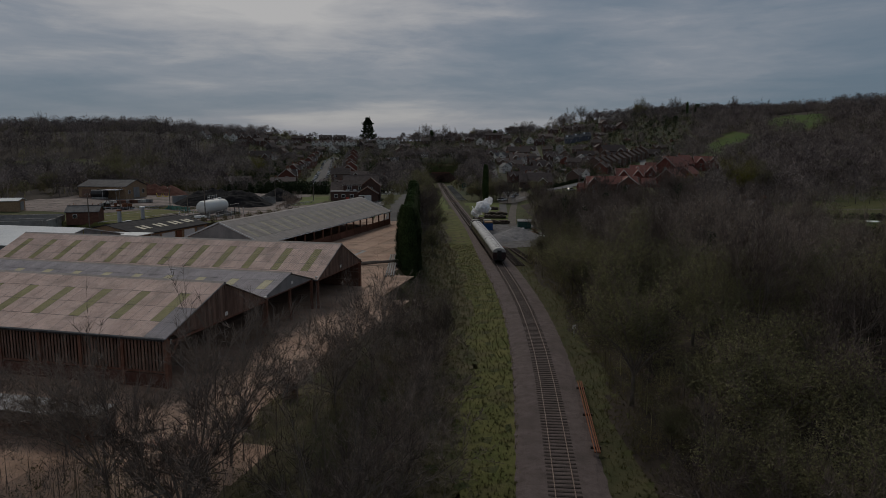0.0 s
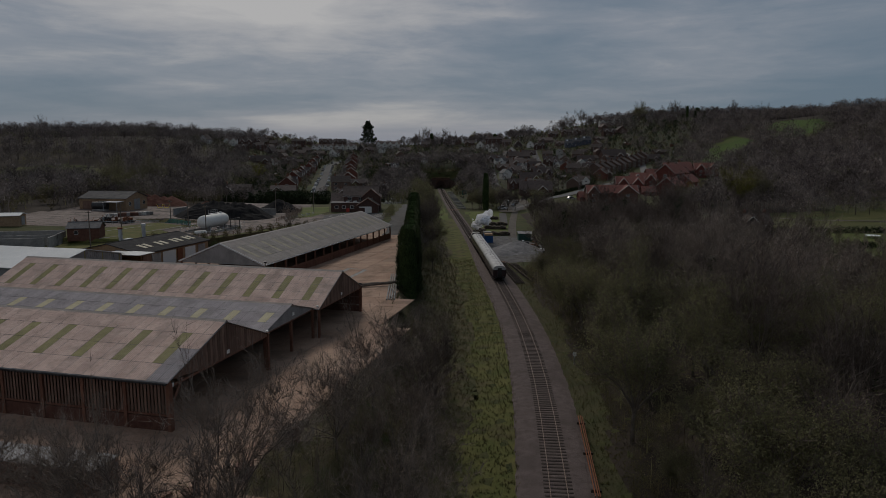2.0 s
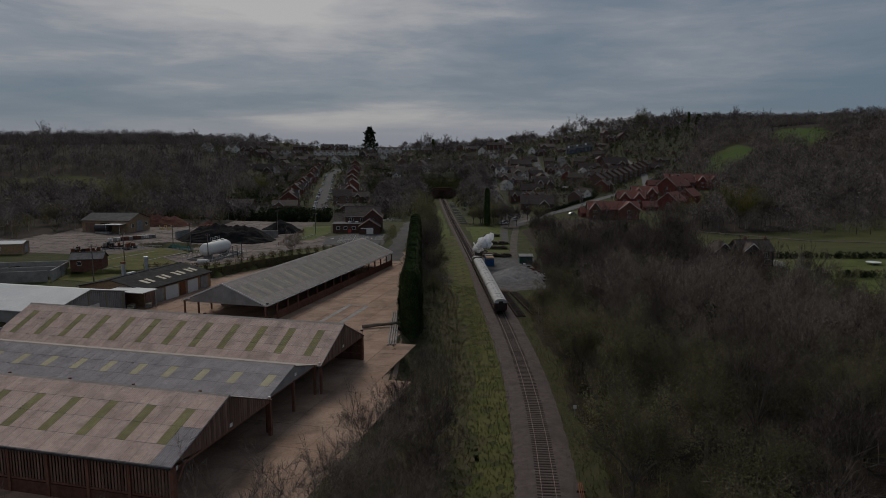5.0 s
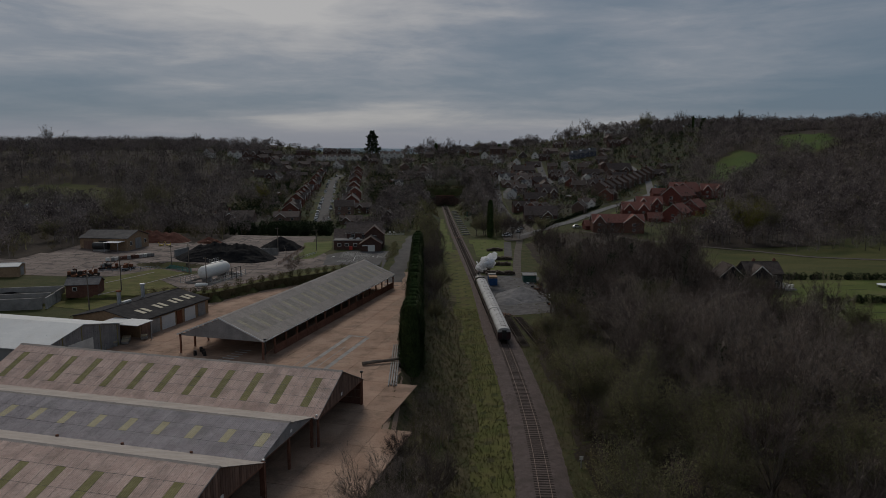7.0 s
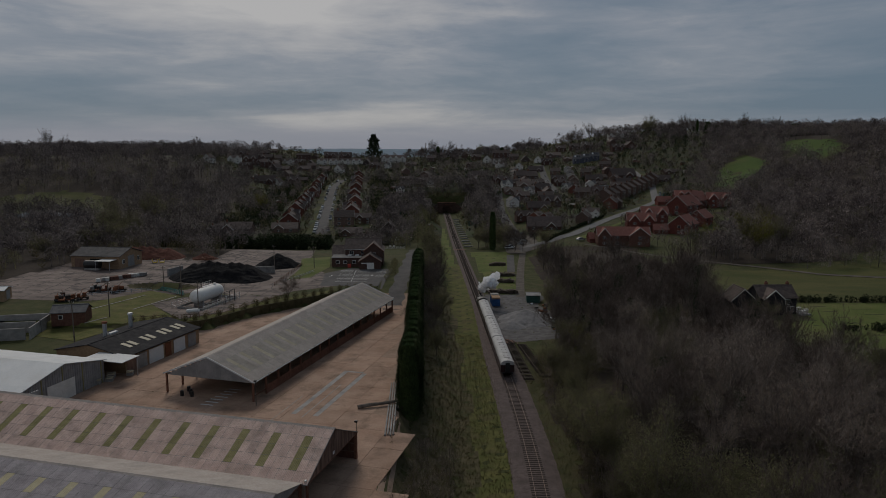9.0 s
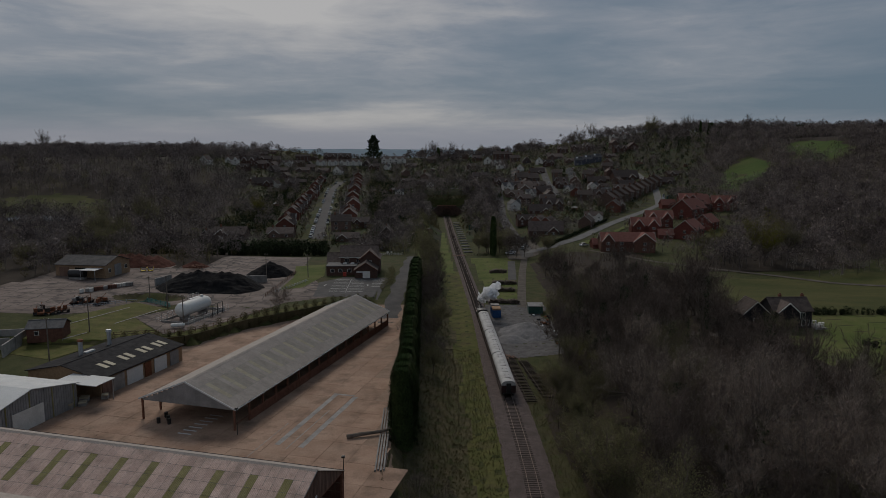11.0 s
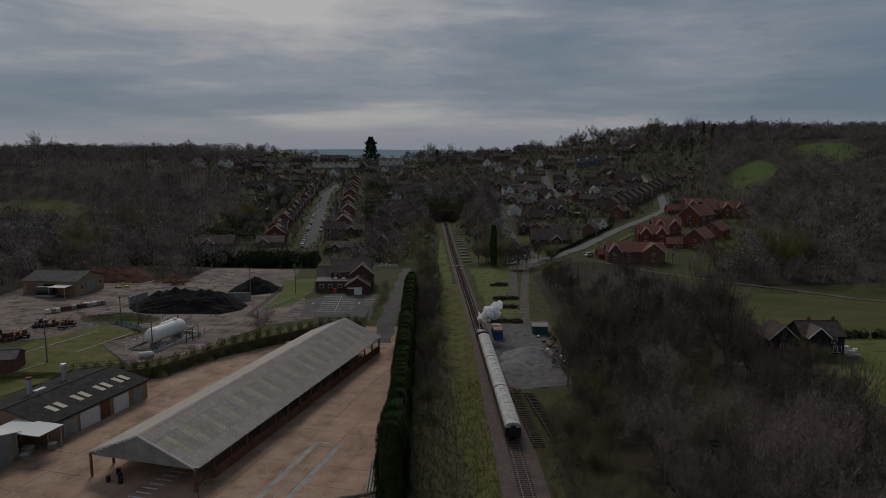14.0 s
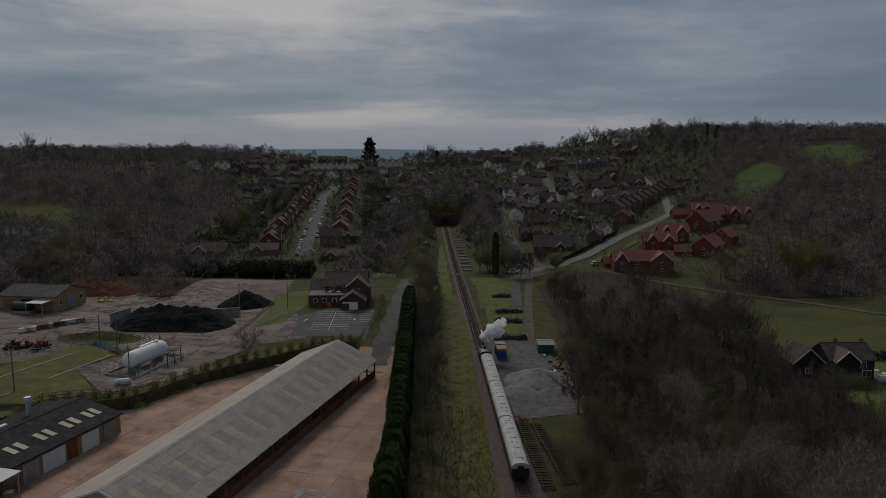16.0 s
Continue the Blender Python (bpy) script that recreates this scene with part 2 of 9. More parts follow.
M_BLUE = material("blue_painted_steel", (0.025, 0.075, 0.20), (0.04, 0.105, 0.26), 0.8, 0.6, 0.1, 6.0)
M_GREEN = material("green_painted_shed", (0.035, 0.085, 0.075), (0.05, 0.11, 0.095), 0.8, 0.7, 0.1, 6.0)
M_CONC_GREY = material("grey_concrete", (0.26, 0.25, 0.24), (0.36, 0.345, 0.33), 0.6, 0.9, 0.2, 6.0, dirt=(0.17, 0.15, 0.135), dirt_scale=0.4, dirt_amount=0.6, spread=0.15)
M_COACH = material("maroon_coach_paint", (0.028, 0.012, 0.014), (0.045, 0.018, 0.02), 0.6, 0.35, 0.03, 5.0, spec=0.5)
M_COACH_ROOF = material("grey_white_coach_roof", (0.42, 0.41, 0.405), (0.52, 0.51, 0.50), 0.6, 0.7, 0.05, 5.0, dirt=(0.36, 0.34, 0.325), dirt_scale=0.35, dirt_amount=0.6)
M_IRON = material("black_iron", (0.012, 0.012, 0.013), (0.025, 0.025, 0.026), 1.0, 0.5, 0.1, 6.0, spec=0.5)
M_BARK = material("grey_brown_bark", (0.125, 0.104, 0.088), (0.215, 0.182, 0.155), 1.0, 0.95, 0.4, 8.0, spread=0.2)
M_TWIG = material("bare_twigs", (0.070, 0.054, 0.048), (0.225, 0.178, 0.157), 0.22, 0.95, 0.0, islands=0.4, spread=0.35)
# paler and greyer than M_TWIG: haze of distance put into the twig colour
M_TWIG_FAR = material("hazy_bare_twigs", (0.088, 0.072, 0.070), (0.285, 0.238, 0.225), 0.09, 0.95, 0.0, islands=0.4, lo=0.4, hi=0.6)
M_TWIG_PALE = material("budding_pale_twigs", (0.17, 0.135, 0.115), (0.29, 0.235, 0.205), 0.2, 0.95, 0.0, islands=0.4, spread=0.2)
M_LEAF = material("young_green_leaves", (0.130, 0.134, 0.074), (0.235, 0.220, 0.130), 0.3, 0.9, 0.0, islands=0.45, spread=0.3)
M_LEAF_YEL = material("yellow_green_leaves", (0.15, 0.155, 0.026), (0.21, 0.20, 0.04), 0.3, 0.9, 0.0, islands=0.4, spread=0.2)
M_LEAF_DARK = material("dark_evergreen", (0.020, 0.032, 0.015), (0.040, 0.056, 0.024), 0.4, 0.9, 0.0, islands=0.5, spread=0.25)
M_HEDGE = material("conifer_hedge_foliage", (0.038, 0.064, 0.022), (0.072, 0.104, 0.038), 0.5, 0.9, 0.0, islands=0.5, spread=0.12)
M_IVY = material("ivy_leaves", (0.014, 0.028, 0.010), (0.03, 0.046, 0.017), 0.6, 0.7, 0.0, islands=0.5)
M_BLOSSOM = material("blackthorn_blossom", (0.44, 0.375, 0.335), (0.56, 0.49, 0.45), 0.4, 0.9, 0.0, islands=0.3)
M_SCRUB_LEAF = material("bramble_leaves", (0.078, 0.076, 0.040), (0.15, 0.128, 0.074), 0.25, 0.9, 0.0, islands=0.45)
M_GARDEN_LEAF = material("garden_shrub_leaves", (0.040, 0.051, 0.023), (0.175, 0.152, 0.094), 0.12, 0.9, 0.0, islands=0.5, lo=0.38, hi=0.62)
M_BLOSSOM_TWIG = material("blossoming_twigs", (0.20, 0.18, 0.155), (0.34, 0.31, 0.28), 0.4, 0.9, 0.0, islands=0.4)
M_STEAM = material("steam", (0.85, 0.86, 0.88), (0.93, 0.93, 0.94), 0.3, 1.0, 0.0, spec=0.0)
def leafy(m, share=0.5):
    """Lets part of the light through thin leaves."""
    nt = m.node_tree
    bsdf, out = nt.nodes["Principled BSDF"], nt.nodes["Material Output"]
    tr, mx = nt.nodes.new("ShaderNodeBsdfTranslucent"), nt.nodes.new("ShaderNodeMixShader")
    mx.inputs[0].default_value = share
    nt.links.new(bsdf.inputs["Base Color"].links[0].from_socket, tr.inputs["Color"])
    nt.links.new(bsdf.outputs[0], mx.inputs[1])
    nt.links.new(tr.outputs[0], mx.inputs[2])
    nt.links.new(mx.outputs[0], out.inputs[0])


for leaf_material in (M_LEAF, M_LEAF_YEL, M_SCRUB_LEAF, M_GARDEN_LEAF, M_BLOSSOM):
    leafy(leaf_material)
M_BRICK_BROWN = material("brown_brick", (0.125, 0.084, 0.069), (0.185, 0.126, 0.104), 1.6, 0.9, 0.15, 9.0, spread=0.3)
M_TUFT = material("grass_blades", (0.076, 0.078, 0.029), (0.134, 0.120, 0.054), 0.5, 0.95, 0.0, islands=0.3)
leafy(M_TUFT, 0.5)
M_GRAVEL_PALE = material("pale_grey_gravel", (0.16, 0.155, 0.155), (0.24, 0.23, 0.23), 0.6, 0.95, 0.8, 6.0)
M_BRICK_SOOT = material("sooty_brick", (0.055, 0.036, 0.03), (0.10, 0.066, 0.053), 0.9, 0.9, 0.15, 9.0)
M_ROUGH = material("rough_works_grass", (0.076, 0.086, 0.022), (0.14, 0.128, 0.046), 0.35, 0.95, 0.6, 4.0, dirt=(0.11, 0.085, 0.045), dirt_scale=0.3, dirt_amount=0.6)


def steam_shader(m):
    nt = m.node_tree
    N, Lk = nt.nodes.new, nt.links.new
    out = nt.nodes["Material Output"]
    df, tr, cl = N("ShaderNodeBsdfDiffuse"), N("ShaderNodeBsdfTranslucent"), N("ShaderNodeBsdfTransparent")
    df.inputs[0].default_value = tr.inputs[0].default_value = (0.97, 0.97, 0.98, 1)
    a, b = N("ShaderNodeMixShader"), N("ShaderNodeMixShader")
    a.inputs[0].default_value, b.inputs[0].default_value = 0.5, 0.35
    Lk(df.outputs[0], a.inputs[1]), Lk(tr.outputs[0], a.inputs[2])
    Lk(a.outputs[0], b.inputs[1]), Lk(cl.outputs[0], b.inputs[2])
    Lk(b.outputs[0], out.inputs[0])


steam_shader(M_STEAM)
M_LINE = material("road_marking_paint", (0.50, 0.50, 0.49), (0.62, 0.62, 0.60), 2.0, 0.8, 0.05, 7.0)
M_BARS = material("teal_netting", (0.05, 0.16, 0.15), (0.07, 0.21, 0.19), 1.0, 0.7, 0.1)
M_YELLOW = material("yellow_paint", (0.50, 0.36, 0.03), (0.60, 0.44, 0.05), 1.0, 0.6, 0.1)
M_RED = material("red_paint", (0.38, 0.05, 0.04), (0.48, 0.08, 0.055), 1.0, 0.6, 0.1)
M_SILVER = material("galvanised_steel", (0.38, 0.39, 0.41), (0.50, 0.51, 0.52), 1.0, 0.5, 0.1, 6.0, metal=0.6)
M_PLASTIC = material("white_sheeting", (0.60, 0.62, 0.64), (0.72, 0.74, 0.75), 1.0, 0.5, 0.2)
M_CAR_WHITE = material("white_car_paint", (0.62, 0.63, 0.64), (0.68, 0.68, 0.69), 0.5, 0.25, 0.0, spec=0.6)
M_CAR_DARK = material("dark_car_paint", (0.03, 0.032, 0.04), (0.05, 0.05, 0.06), 0.5, 0.25, 0.0, spec=0.6)
M_CAR_SILVER = material("silver_car_paint", (0.36, 0.37, 0.39), (0.42, 0.43, 0.44), 0.5, 0.3, 0.0, spec=0.6)
M_PALE_TRIM = material("weathered_pale_bargeboard", (0.40, 0.385, 0.36), (0.52, 0.50, 0.47), 0.6, 0.7, 0.03, 6.0)
M_TILE_DARK = material("dark_brown_roof_tile", (0.066, 0.053, 0.050), (0.112, 0.089, 0.083), 1.2, 0.9, 0.25, 7.0, spread=0.35)
M_BRICK_STREET = material("street_red_brick", (0.15, 0.060, 0.045), (0.21, 0.086, 0.064), 1.6, 0.9, 0.15, 9.0, spread=0.35)
M_RENDER_GREY = material("grey_render", (0.36, 0.345, 0.325), (0.47, 0.45, 0.425), 0.6, 0.85, 0.08, 6.0, spread=0.2)
M_BLUE_GREY = material("blue_grey_cladding", (0.055, 0.062, 0.085), (0.085, 0.092, 0.12), 1.0, 0.7, 0.1, 6.0)
M_SKYLIGHT_PANE = material("pale_roof_glazing", (0.55, 0.57, 0.60), (0.65, 0.66, 0.68), 0.8, 0.2, 0.0, spec=0.6)
M_SLATE_DARK = material("old_dark_roof_sheet", (0.055, 0.053, 0.055), (0.092, 0.088, 0.088), 0.8, 0.8, 0.15, 6.0, dirt=(0.13, 0.125, 0.12), dirt_scale=0.3, dirt_amount=0.5)
M_BRICK_PUB = material("dark_brown_brick", (0.082, 0.048, 0.040), (0.125, 0.074, 0.060), 1.6, 0.9, 0.15, 9.0, spread=0.15)
M_SLEEPER_OLD = material("weathered_sleeper_timber", (0.085, 0.068, 0.056), (0.17, 0.138, 0.114), 2.0, 0.95, 0.3, 9.0, spread=0.4)
M_PASTURE = material("green_pasture", (0.042, 0.074, 0.015), (0.068, 0.100, 0.023), 0.05, 0.95, 0.3, 0.8, dirt=(0.085, 0.09, 0.03), dirt_scale=0.03, dirt_amount=0.6)
# distance haze put into the base colour, pale enough to offset the unlit face
M_FAR = material("hazy_far_downs", (0.80, 0.90, 1.0), (0.84, 0.93, 1.0), 0.002, 1.0, 0.0)


# ---- mesh helpers ----
def mesh(name, verts, faces, mat, smooth=False):
    me = bpy.data.meshes.new(name)
    me.from_pydata([tuple(v) for v in verts], [], [tuple(f) for f in faces])
    if mat:
        me.materials.append(mat)
    if smooth:
        me.polygons.foreach_set("use_smooth", [True] * len(me.polygons))
    me.update()
    return me


def thing(name, me, m=None, parent=None, label="", category="", group="", kind=""):
    ob = new(name, me)
    if parent:
        ob.parent = parent
    if m is not None:
        ob.matrix_basis = m
    return tagged(ob, label, category, group, kind)


def empty(name, m=None, label="", category="", group="", kind=""):
    return thing(name, None, m, None, label, category, group, kind)


def part(name, bm, mat, parent, label=""):
    me = bpy.data.meshes.new(name)
    bm.to_mesh(me)
    bm.free()
    me.materials.append(mat)
    return thing(name, me, None, parent, label)


def box(bm, cx, cy, cz, sx, sy, sz, rz=0.0, bevel=0.0):
    """A box by its centre and full sizes, with an optional chamfer."""
    r = bmesh.ops.create_cube(bm, size=1.0, matrix=pose(cx, cy, cz, 0, 0, rz) @ Matrix.Diagonal((sx, sy, sz, 1)))
    if bevel:
        edges = {e for v in r["verts"] for e in v.link_edges}
        bmesh.ops.bevel(bm, geom=list(edges), offset=bevel, segments=1, affect="EDGES")


def boxes(*rows):
    bm = bmesh.new()
    for row in rows:
        box(bm, *row)
    return bm


def cyl(bm, p, q, r0, r1=None, seg=8, caps=True):
    """A tapered rod from p to q."""
    p, q = Vector(p), Vector(q)
    r1 = r0 if r1 is None else r1
    turn = (q - p).to_track_quat("Z", "Y").to_matrix().to_4x4()
    bmesh.ops.create_cone(bm, cap_ends=caps, segments=seg, radius1=r0, radius2=r1, depth=(q - p).length, matrix=Matrix.Translation((p + q) / 2) @ turn)


def rod(p, q, r0, r1=None, seg=8):
    bm = bmesh.new()
    cyl(bm, p, q, r0, r1, seg)
    return bm


def prism(bm, outline, y0, y1):
    """Extrudes an outline of (x, z) along y."""
    a = [bm.verts.new((x, y0, z)) for x, z in outline]
    b = [bm.verts.new((x, y1, z)) for x, z in outline]
    n = len(outline)
    bm.faces.new(a)
    bm.faces.new(b[::-1])
    for i in range(n):
        bm.faces.new((a[i], b[i], b[(i + 1) % n], a[(i + 1) % n]))
    bmesh.ops.recalc_face_normals(bm, faces=bm.faces)


def smooth01(t):
    t = np.clip(t, 0, 1)
    return t * t * (3 - 2 * t)


# ---- lie of the land ----
TRACK_Y = np.array([-80, 0, 51, 65, 87.5, 111, 124, 145, 180, 203, 270, 340, 398, 533, 600])
TRACK_X = np.array([-6.5, 3.3, 8.95, 10.4, 12.4, 13.4, 13.45, 13.1, 12.0, 11.2, 8.7, 5.9, 3.7, -0.4, -2.5])


def rail_x(y):
    """The middle of the single track."""
    y = np.asarray(y, float)
    return (np.interp(y - 12, TRACK_Y, TRACK_X) + 2 * np.interp(y, TRACK_Y, TRACK_X) + np.interp(y + 12, TRACK_Y, TRACK_X)) / 4


YARD_Z, WORKS_Z = 5.0, 7.3


def bank_y(x):
    """The edge between the lower concrete yard and the works yard behind it."""
    return np.interp(x, [-100, -72, -58, -50, -36, -28, -20], [168, 170, 176, 190, 204, 212, 214])


def land(x, y):
    """Height of the ground."""
    x, y = np.asarray(x, float), np.asarray(y, float)
    h = np.interp(y, [-200, 150, 240, 300, 380, 490, 700, 860, 930, 1000, 1100, 1500, 2500, 5000], [1.5, 2.0, 3.0, 4.5, 7.0, 9.5, 15, 26, 34, 36, 34, 8, -30, -60])
    x0 = np.interp(y, [100, 300, 600, 850, 1100], [130, 105, 115, 0, 0])
    fall = 1 - smooth01((y - 1100) / 800)
    h = h + 37 * smooth01((x - x0) / 310) * smooth01((y - 140) / 260) * fall
    h = h + 27 * smooth01((-x - 140) / 115) * smooth01((y - 400) / 200) * (1 - 0.6 * smooth01((y - 650) / 250)) * fall
    h = h + 13 * smooth01((x - 235) / 110) * smooth01((y - 380) / 140) * (1 - smooth01((y - 600) / 250))
    # bank over the tunnel mouth, with the road along its top
    h = h + 7.0 * np.exp(-((x - 2) / 60) ** 2) * smooth01((y - 532) / 22) * (1 - smooth01((y - 610) / 160))
    h = h + 0.5 * np.sin(x * 0.031 + 1) * np.sin(y * 0.027) * smooth01((y - 240) / 80)
    # right of the line: low ground with the meadow
    h = h + 2.2 * smooth01((x - 40) / 50) * smooth01((260 - y) / 60)
    # works yard and the lower concrete terrace
    works = smooth01((-x - 5) / 4) * smooth01((y - 20) / 15) * smooth01((320 - y) / 40) * smooth01((x + 190) / 40)
    hw = np.where(y < bank_y(x), YARD_Z, WORKS_Z + 0.035 * np.maximum(0, -x - 62))
    hw = np.where((x < -74) & (y < 176), np.maximum(hw, YARD_Z + 2.0 * smooth01((-x - 74) / 3)), hw)
    hw = np.where(x > -20.5, YARD_Z + (WORKS_Z - YARD_Z) * smooth01((y - 200) / 30), hw)
    h = h * (1 - works) + hw * works
    h = h - 1.6 * smooth01(1.6 - 1.6 * (((x + 83) / 10.5) ** 2 + ((y - 212.5) / 6.0) ** 2))
    # railway formation
    d = x - rail_x(y)
    near = np.where(d < 0, smooth01((-d - 9) / 12), smooth01((d - 5) / 18))
    wide = np.where(d > 0, smooth01((d - 27) / 22), near)
    span = smooth01((y - 140) / 30) * smooth01((470 - y) / 110)
    near = near + (wide - near) * span
    narrow = np.where(d < 0, smooth01((-d - 6) / 14), near)
    near = near + (narrow - near) * smooth01((y - 255) / 30)
    line = 1 - smooth01((y - 533) / 4)
    keep = 1 - (1 - near) * line
    return h * keep - 0.25 * (1 - keep)


def ground(x, y):
    return float(land(x, y))


def build_ground():
    def axis(parts):
        out = [parts[0][0]]
        for a, b, step in parts:
            n = max(1, round((b - a) / step))
            out += list(np.linspace(a, b, n + 1)[1:])
        return np.array(out)

    xs = axis([(-4200, -900, 300), (-900, -260, 40), (-260, -80, 8), (-80, -24, 2), (-24, 44, 1.0), (44, 130, 4), (130, 420, 12), (420, 900, 40), (900, 4200, 300)])
    ys = axis([(-300, -20, 40), (-20, 20, 8), (20, 260, 1.5), (260, 420, 4), (420, 524, 6), (524, 540, 1.5), (540, 960, 14), (960, 1500, 40), (1500, 4800, 220)])
    X, Y = np.meshgrid(xs, ys)
    Z = land(X, Y) + 0.10 * np.sin(X * 1.3) * np.sin(Y * 1.1) * (np.abs(X - rail_x(Y)) > 4) * (X > -9)
    nx, ny = len(xs), len(ys)
    verts = np.stack([X, Y, Z], -1).reshape(-1, 3)
    i, j = np.meshgrid(np.arange(nx - 1), np.arange(ny - 1))
    k = (j * nx + i).ravel()
    me = mesh("ground", verts.tolist(), np.stack([k, k + 1, k + nx + 1, k + nx], -1).tolist(), M_GRASS, True)
    thing("ground", me, label="rough grass and scrub ground across the valley", category="ground", kind="structure")


def drape(name, mat, inside, x0, x1, y0, y1, step, lift, label, category, ystep=None):
    """A thin surface laid over the land wherever inside(x, y) holds."""
    xs, ys = np.arange(x0, x1 + step, step), np.arange(y0, y1 + (ystep or step), ystep or step)
    X, Y = np.meshgrid(xs, ys)
    Z = land(X, Y) + lift
    nx = len(xs)
    i, j = np.meshgrid(np.arange(nx - 1), np.arange(len(ys) - 1))
    k = (j * nx + i).ravel()
    mid = inside(X[:-1, :-1] + step / 2, Y[:-1, :-1] + step / 2).ravel()
    k = k[mid]
    faces = np.stack([k, k + 1, k + nx + 1, k + nx], -1)
    used, inv = np.unique(faces, return_inverse=True)
    verts = np.stack([X.ravel(), Y.ravel(), Z.ravel()], -1)[used]
    me = mesh(name, verts.tolist(), inv.reshape(-1, 4).tolist(), mat, True)
    return thing(name, me, label=label, category=category, kind="structure")


def ribbon(name, mat, pts, width, lift, label, category, step=4.0, parent=None, kind="structure"):
    """A road or path along points, laid over the land."""
    pts = np.array(pts, float)
    seg = np.r_[0, np.cumsum(np.hypot(*np.diff(pts, axis=0).T))]
    s = np.linspace(0, seg[-1], max(2, int(seg[-1] / step)))
    cx, cy = np.interp(s, seg, pts[:, 0]), np.interp(s, seg, pts[:, 1])
    tx, ty = np.gradient(cx), np.gradient(cy)
    L = np.hypot(tx, ty)
    nx, ny = ty / L, -tx / L
    cols = np.linspace(-0.5, 0.5, 5)
    verts, faces = [], []
    for c in cols:
        wob = 0.0
        x, y = cx + nx * (c * width + wob), cy + ny * (c * width + wob)
        verts.append(np.stack([x, y, land(x, y) + lift], -1))
    n = len(s)
    verts = np.concatenate(verts)
    for c in range(4):
        for i in range(n - 1):
            a = c * n + i
            faces.append((a, a + n, a + n + 1, a + 1))
    return thing(name, mesh(name, verts.tolist(), faces, mat, True), None, parent, label, category, "", kind)


# ---- ground, yards, roads ----
build_ground()
drape("grass_strip", M_STRIP, lambda x, y: (x - rail_x(y) > -9.0 - 0.8 * np.sin(y * 0.21)) & (x - rail_x(y) < -2.2), -14, 14, 20, 300, 0.5, 0.05, "bright mown grass verge beside the railway", "verge", 2.0)
drape("scrub_bank", M_SCRUB, lambda x, y: (x - rail_x(y) <= -9.0 - 0.8 * np.sin(y * 0.21)) & (x > -8.6 - 1.2 * np.sin(y * 0.13) + np.where(y < 76, -6, 0)), -17, 6, 30, 250, 1.0, 0.05, "dead brown scrub and bramble on the bank", "bank", 2.0)
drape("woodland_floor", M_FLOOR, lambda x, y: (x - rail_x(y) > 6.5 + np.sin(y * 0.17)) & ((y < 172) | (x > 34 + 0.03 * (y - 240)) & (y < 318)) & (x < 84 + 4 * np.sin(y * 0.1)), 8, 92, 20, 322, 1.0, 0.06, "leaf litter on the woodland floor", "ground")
drape("wood_verge", M_VERGE, lambda x, y: (x - rail_x(y) > 2.4) & (x - rail_x(y) < 7.0 + np.sin(y * 0.17)), 8, 24, 20, 178, 0.4, 0.055, "grass verge between the ballast and the wood", "verge", 1.0)
drape("meadow", M_MEADOW, lambda x, y: (x > 80 + 0.06 * (y - 150)) & (y > 208) & (y < 262 + 0.12 * (x - 80)), 76, 260, 205, 300, 3.0, 0.07, "pale rough meadow", "meadow")
drape("lawn", M_LAWN, lambda x, y: ((x > 94) | (x > 75) & (y < 187)) & (x < 190) & (y > 158) & (y < 206), 72, 192, 156, 208, 2.0, 0.06, "bright green mown lawn", "lawn")
drape("station_green", M_LAWN, lambda x, y: (x > rail_x(y) + 5) & (x < 24 + 0.05 * (y - 240)) & (y > 236) & (y < 335), 8, 34, 234, 338, 1.5, 0.06, "mown green beside the railway", "lawn")
drape("gravel_yard", M_GRAVEL, lambda x, y: (x > rail_x(y) + 2.6) & (x < 30 + 1.5 * np.sin(y * 0.3)) & (y > 182 + 0.3 * (x - 14)) & (y < 240), 10, 34, 178, 242, 0.5, 0.07, "grey gravel yard beside the railway", "yard")
for nm, cx, cy, ax, ay, lean in (("hill_field", 243, 594, 20, 66, 0.42), ("hill_field", 310, 612, 17, 50, 0.14), ("wood_edge_field", -252, 460, 46, 20, 0.0)):
    drape(nm, M_PASTURE if "hill" in nm else M_MEADOW, lambda x, y, cx=cx, cy=cy, ax=ax, ay=ay, lean=lean: ((x - cx - lean * (y - cy)) / ax) ** 2 + ((y - cy) / ay) ** 2 < 1 + 0.25 * np.sin(x * 0.09) * np.sin(y * 0.07), cx - 1.3 * ax - lean * ay, cx + 1.3 * ax + lean * ay, cy - 1.3 * ay, cy + 1.3 * ay, 5.0, 0.2, "green pasture on the hillside", "field")


def poly_inside(pts):
    pts = np.array(pts, float)

    def inside(x, y):
        ok = np.zeros(np.shape(x), bool)
        for (x0, y0), (x1, y1) in zip(pts, np.roll(pts, -1, axis=0)):
            cross = ((y0 > y) != (y1 > y)) & (x < (x1 - x0) * (y - y0) / ((y1 - y0) or 1e-9) + x0)
            ok ^= cross
        return ok

    return inside


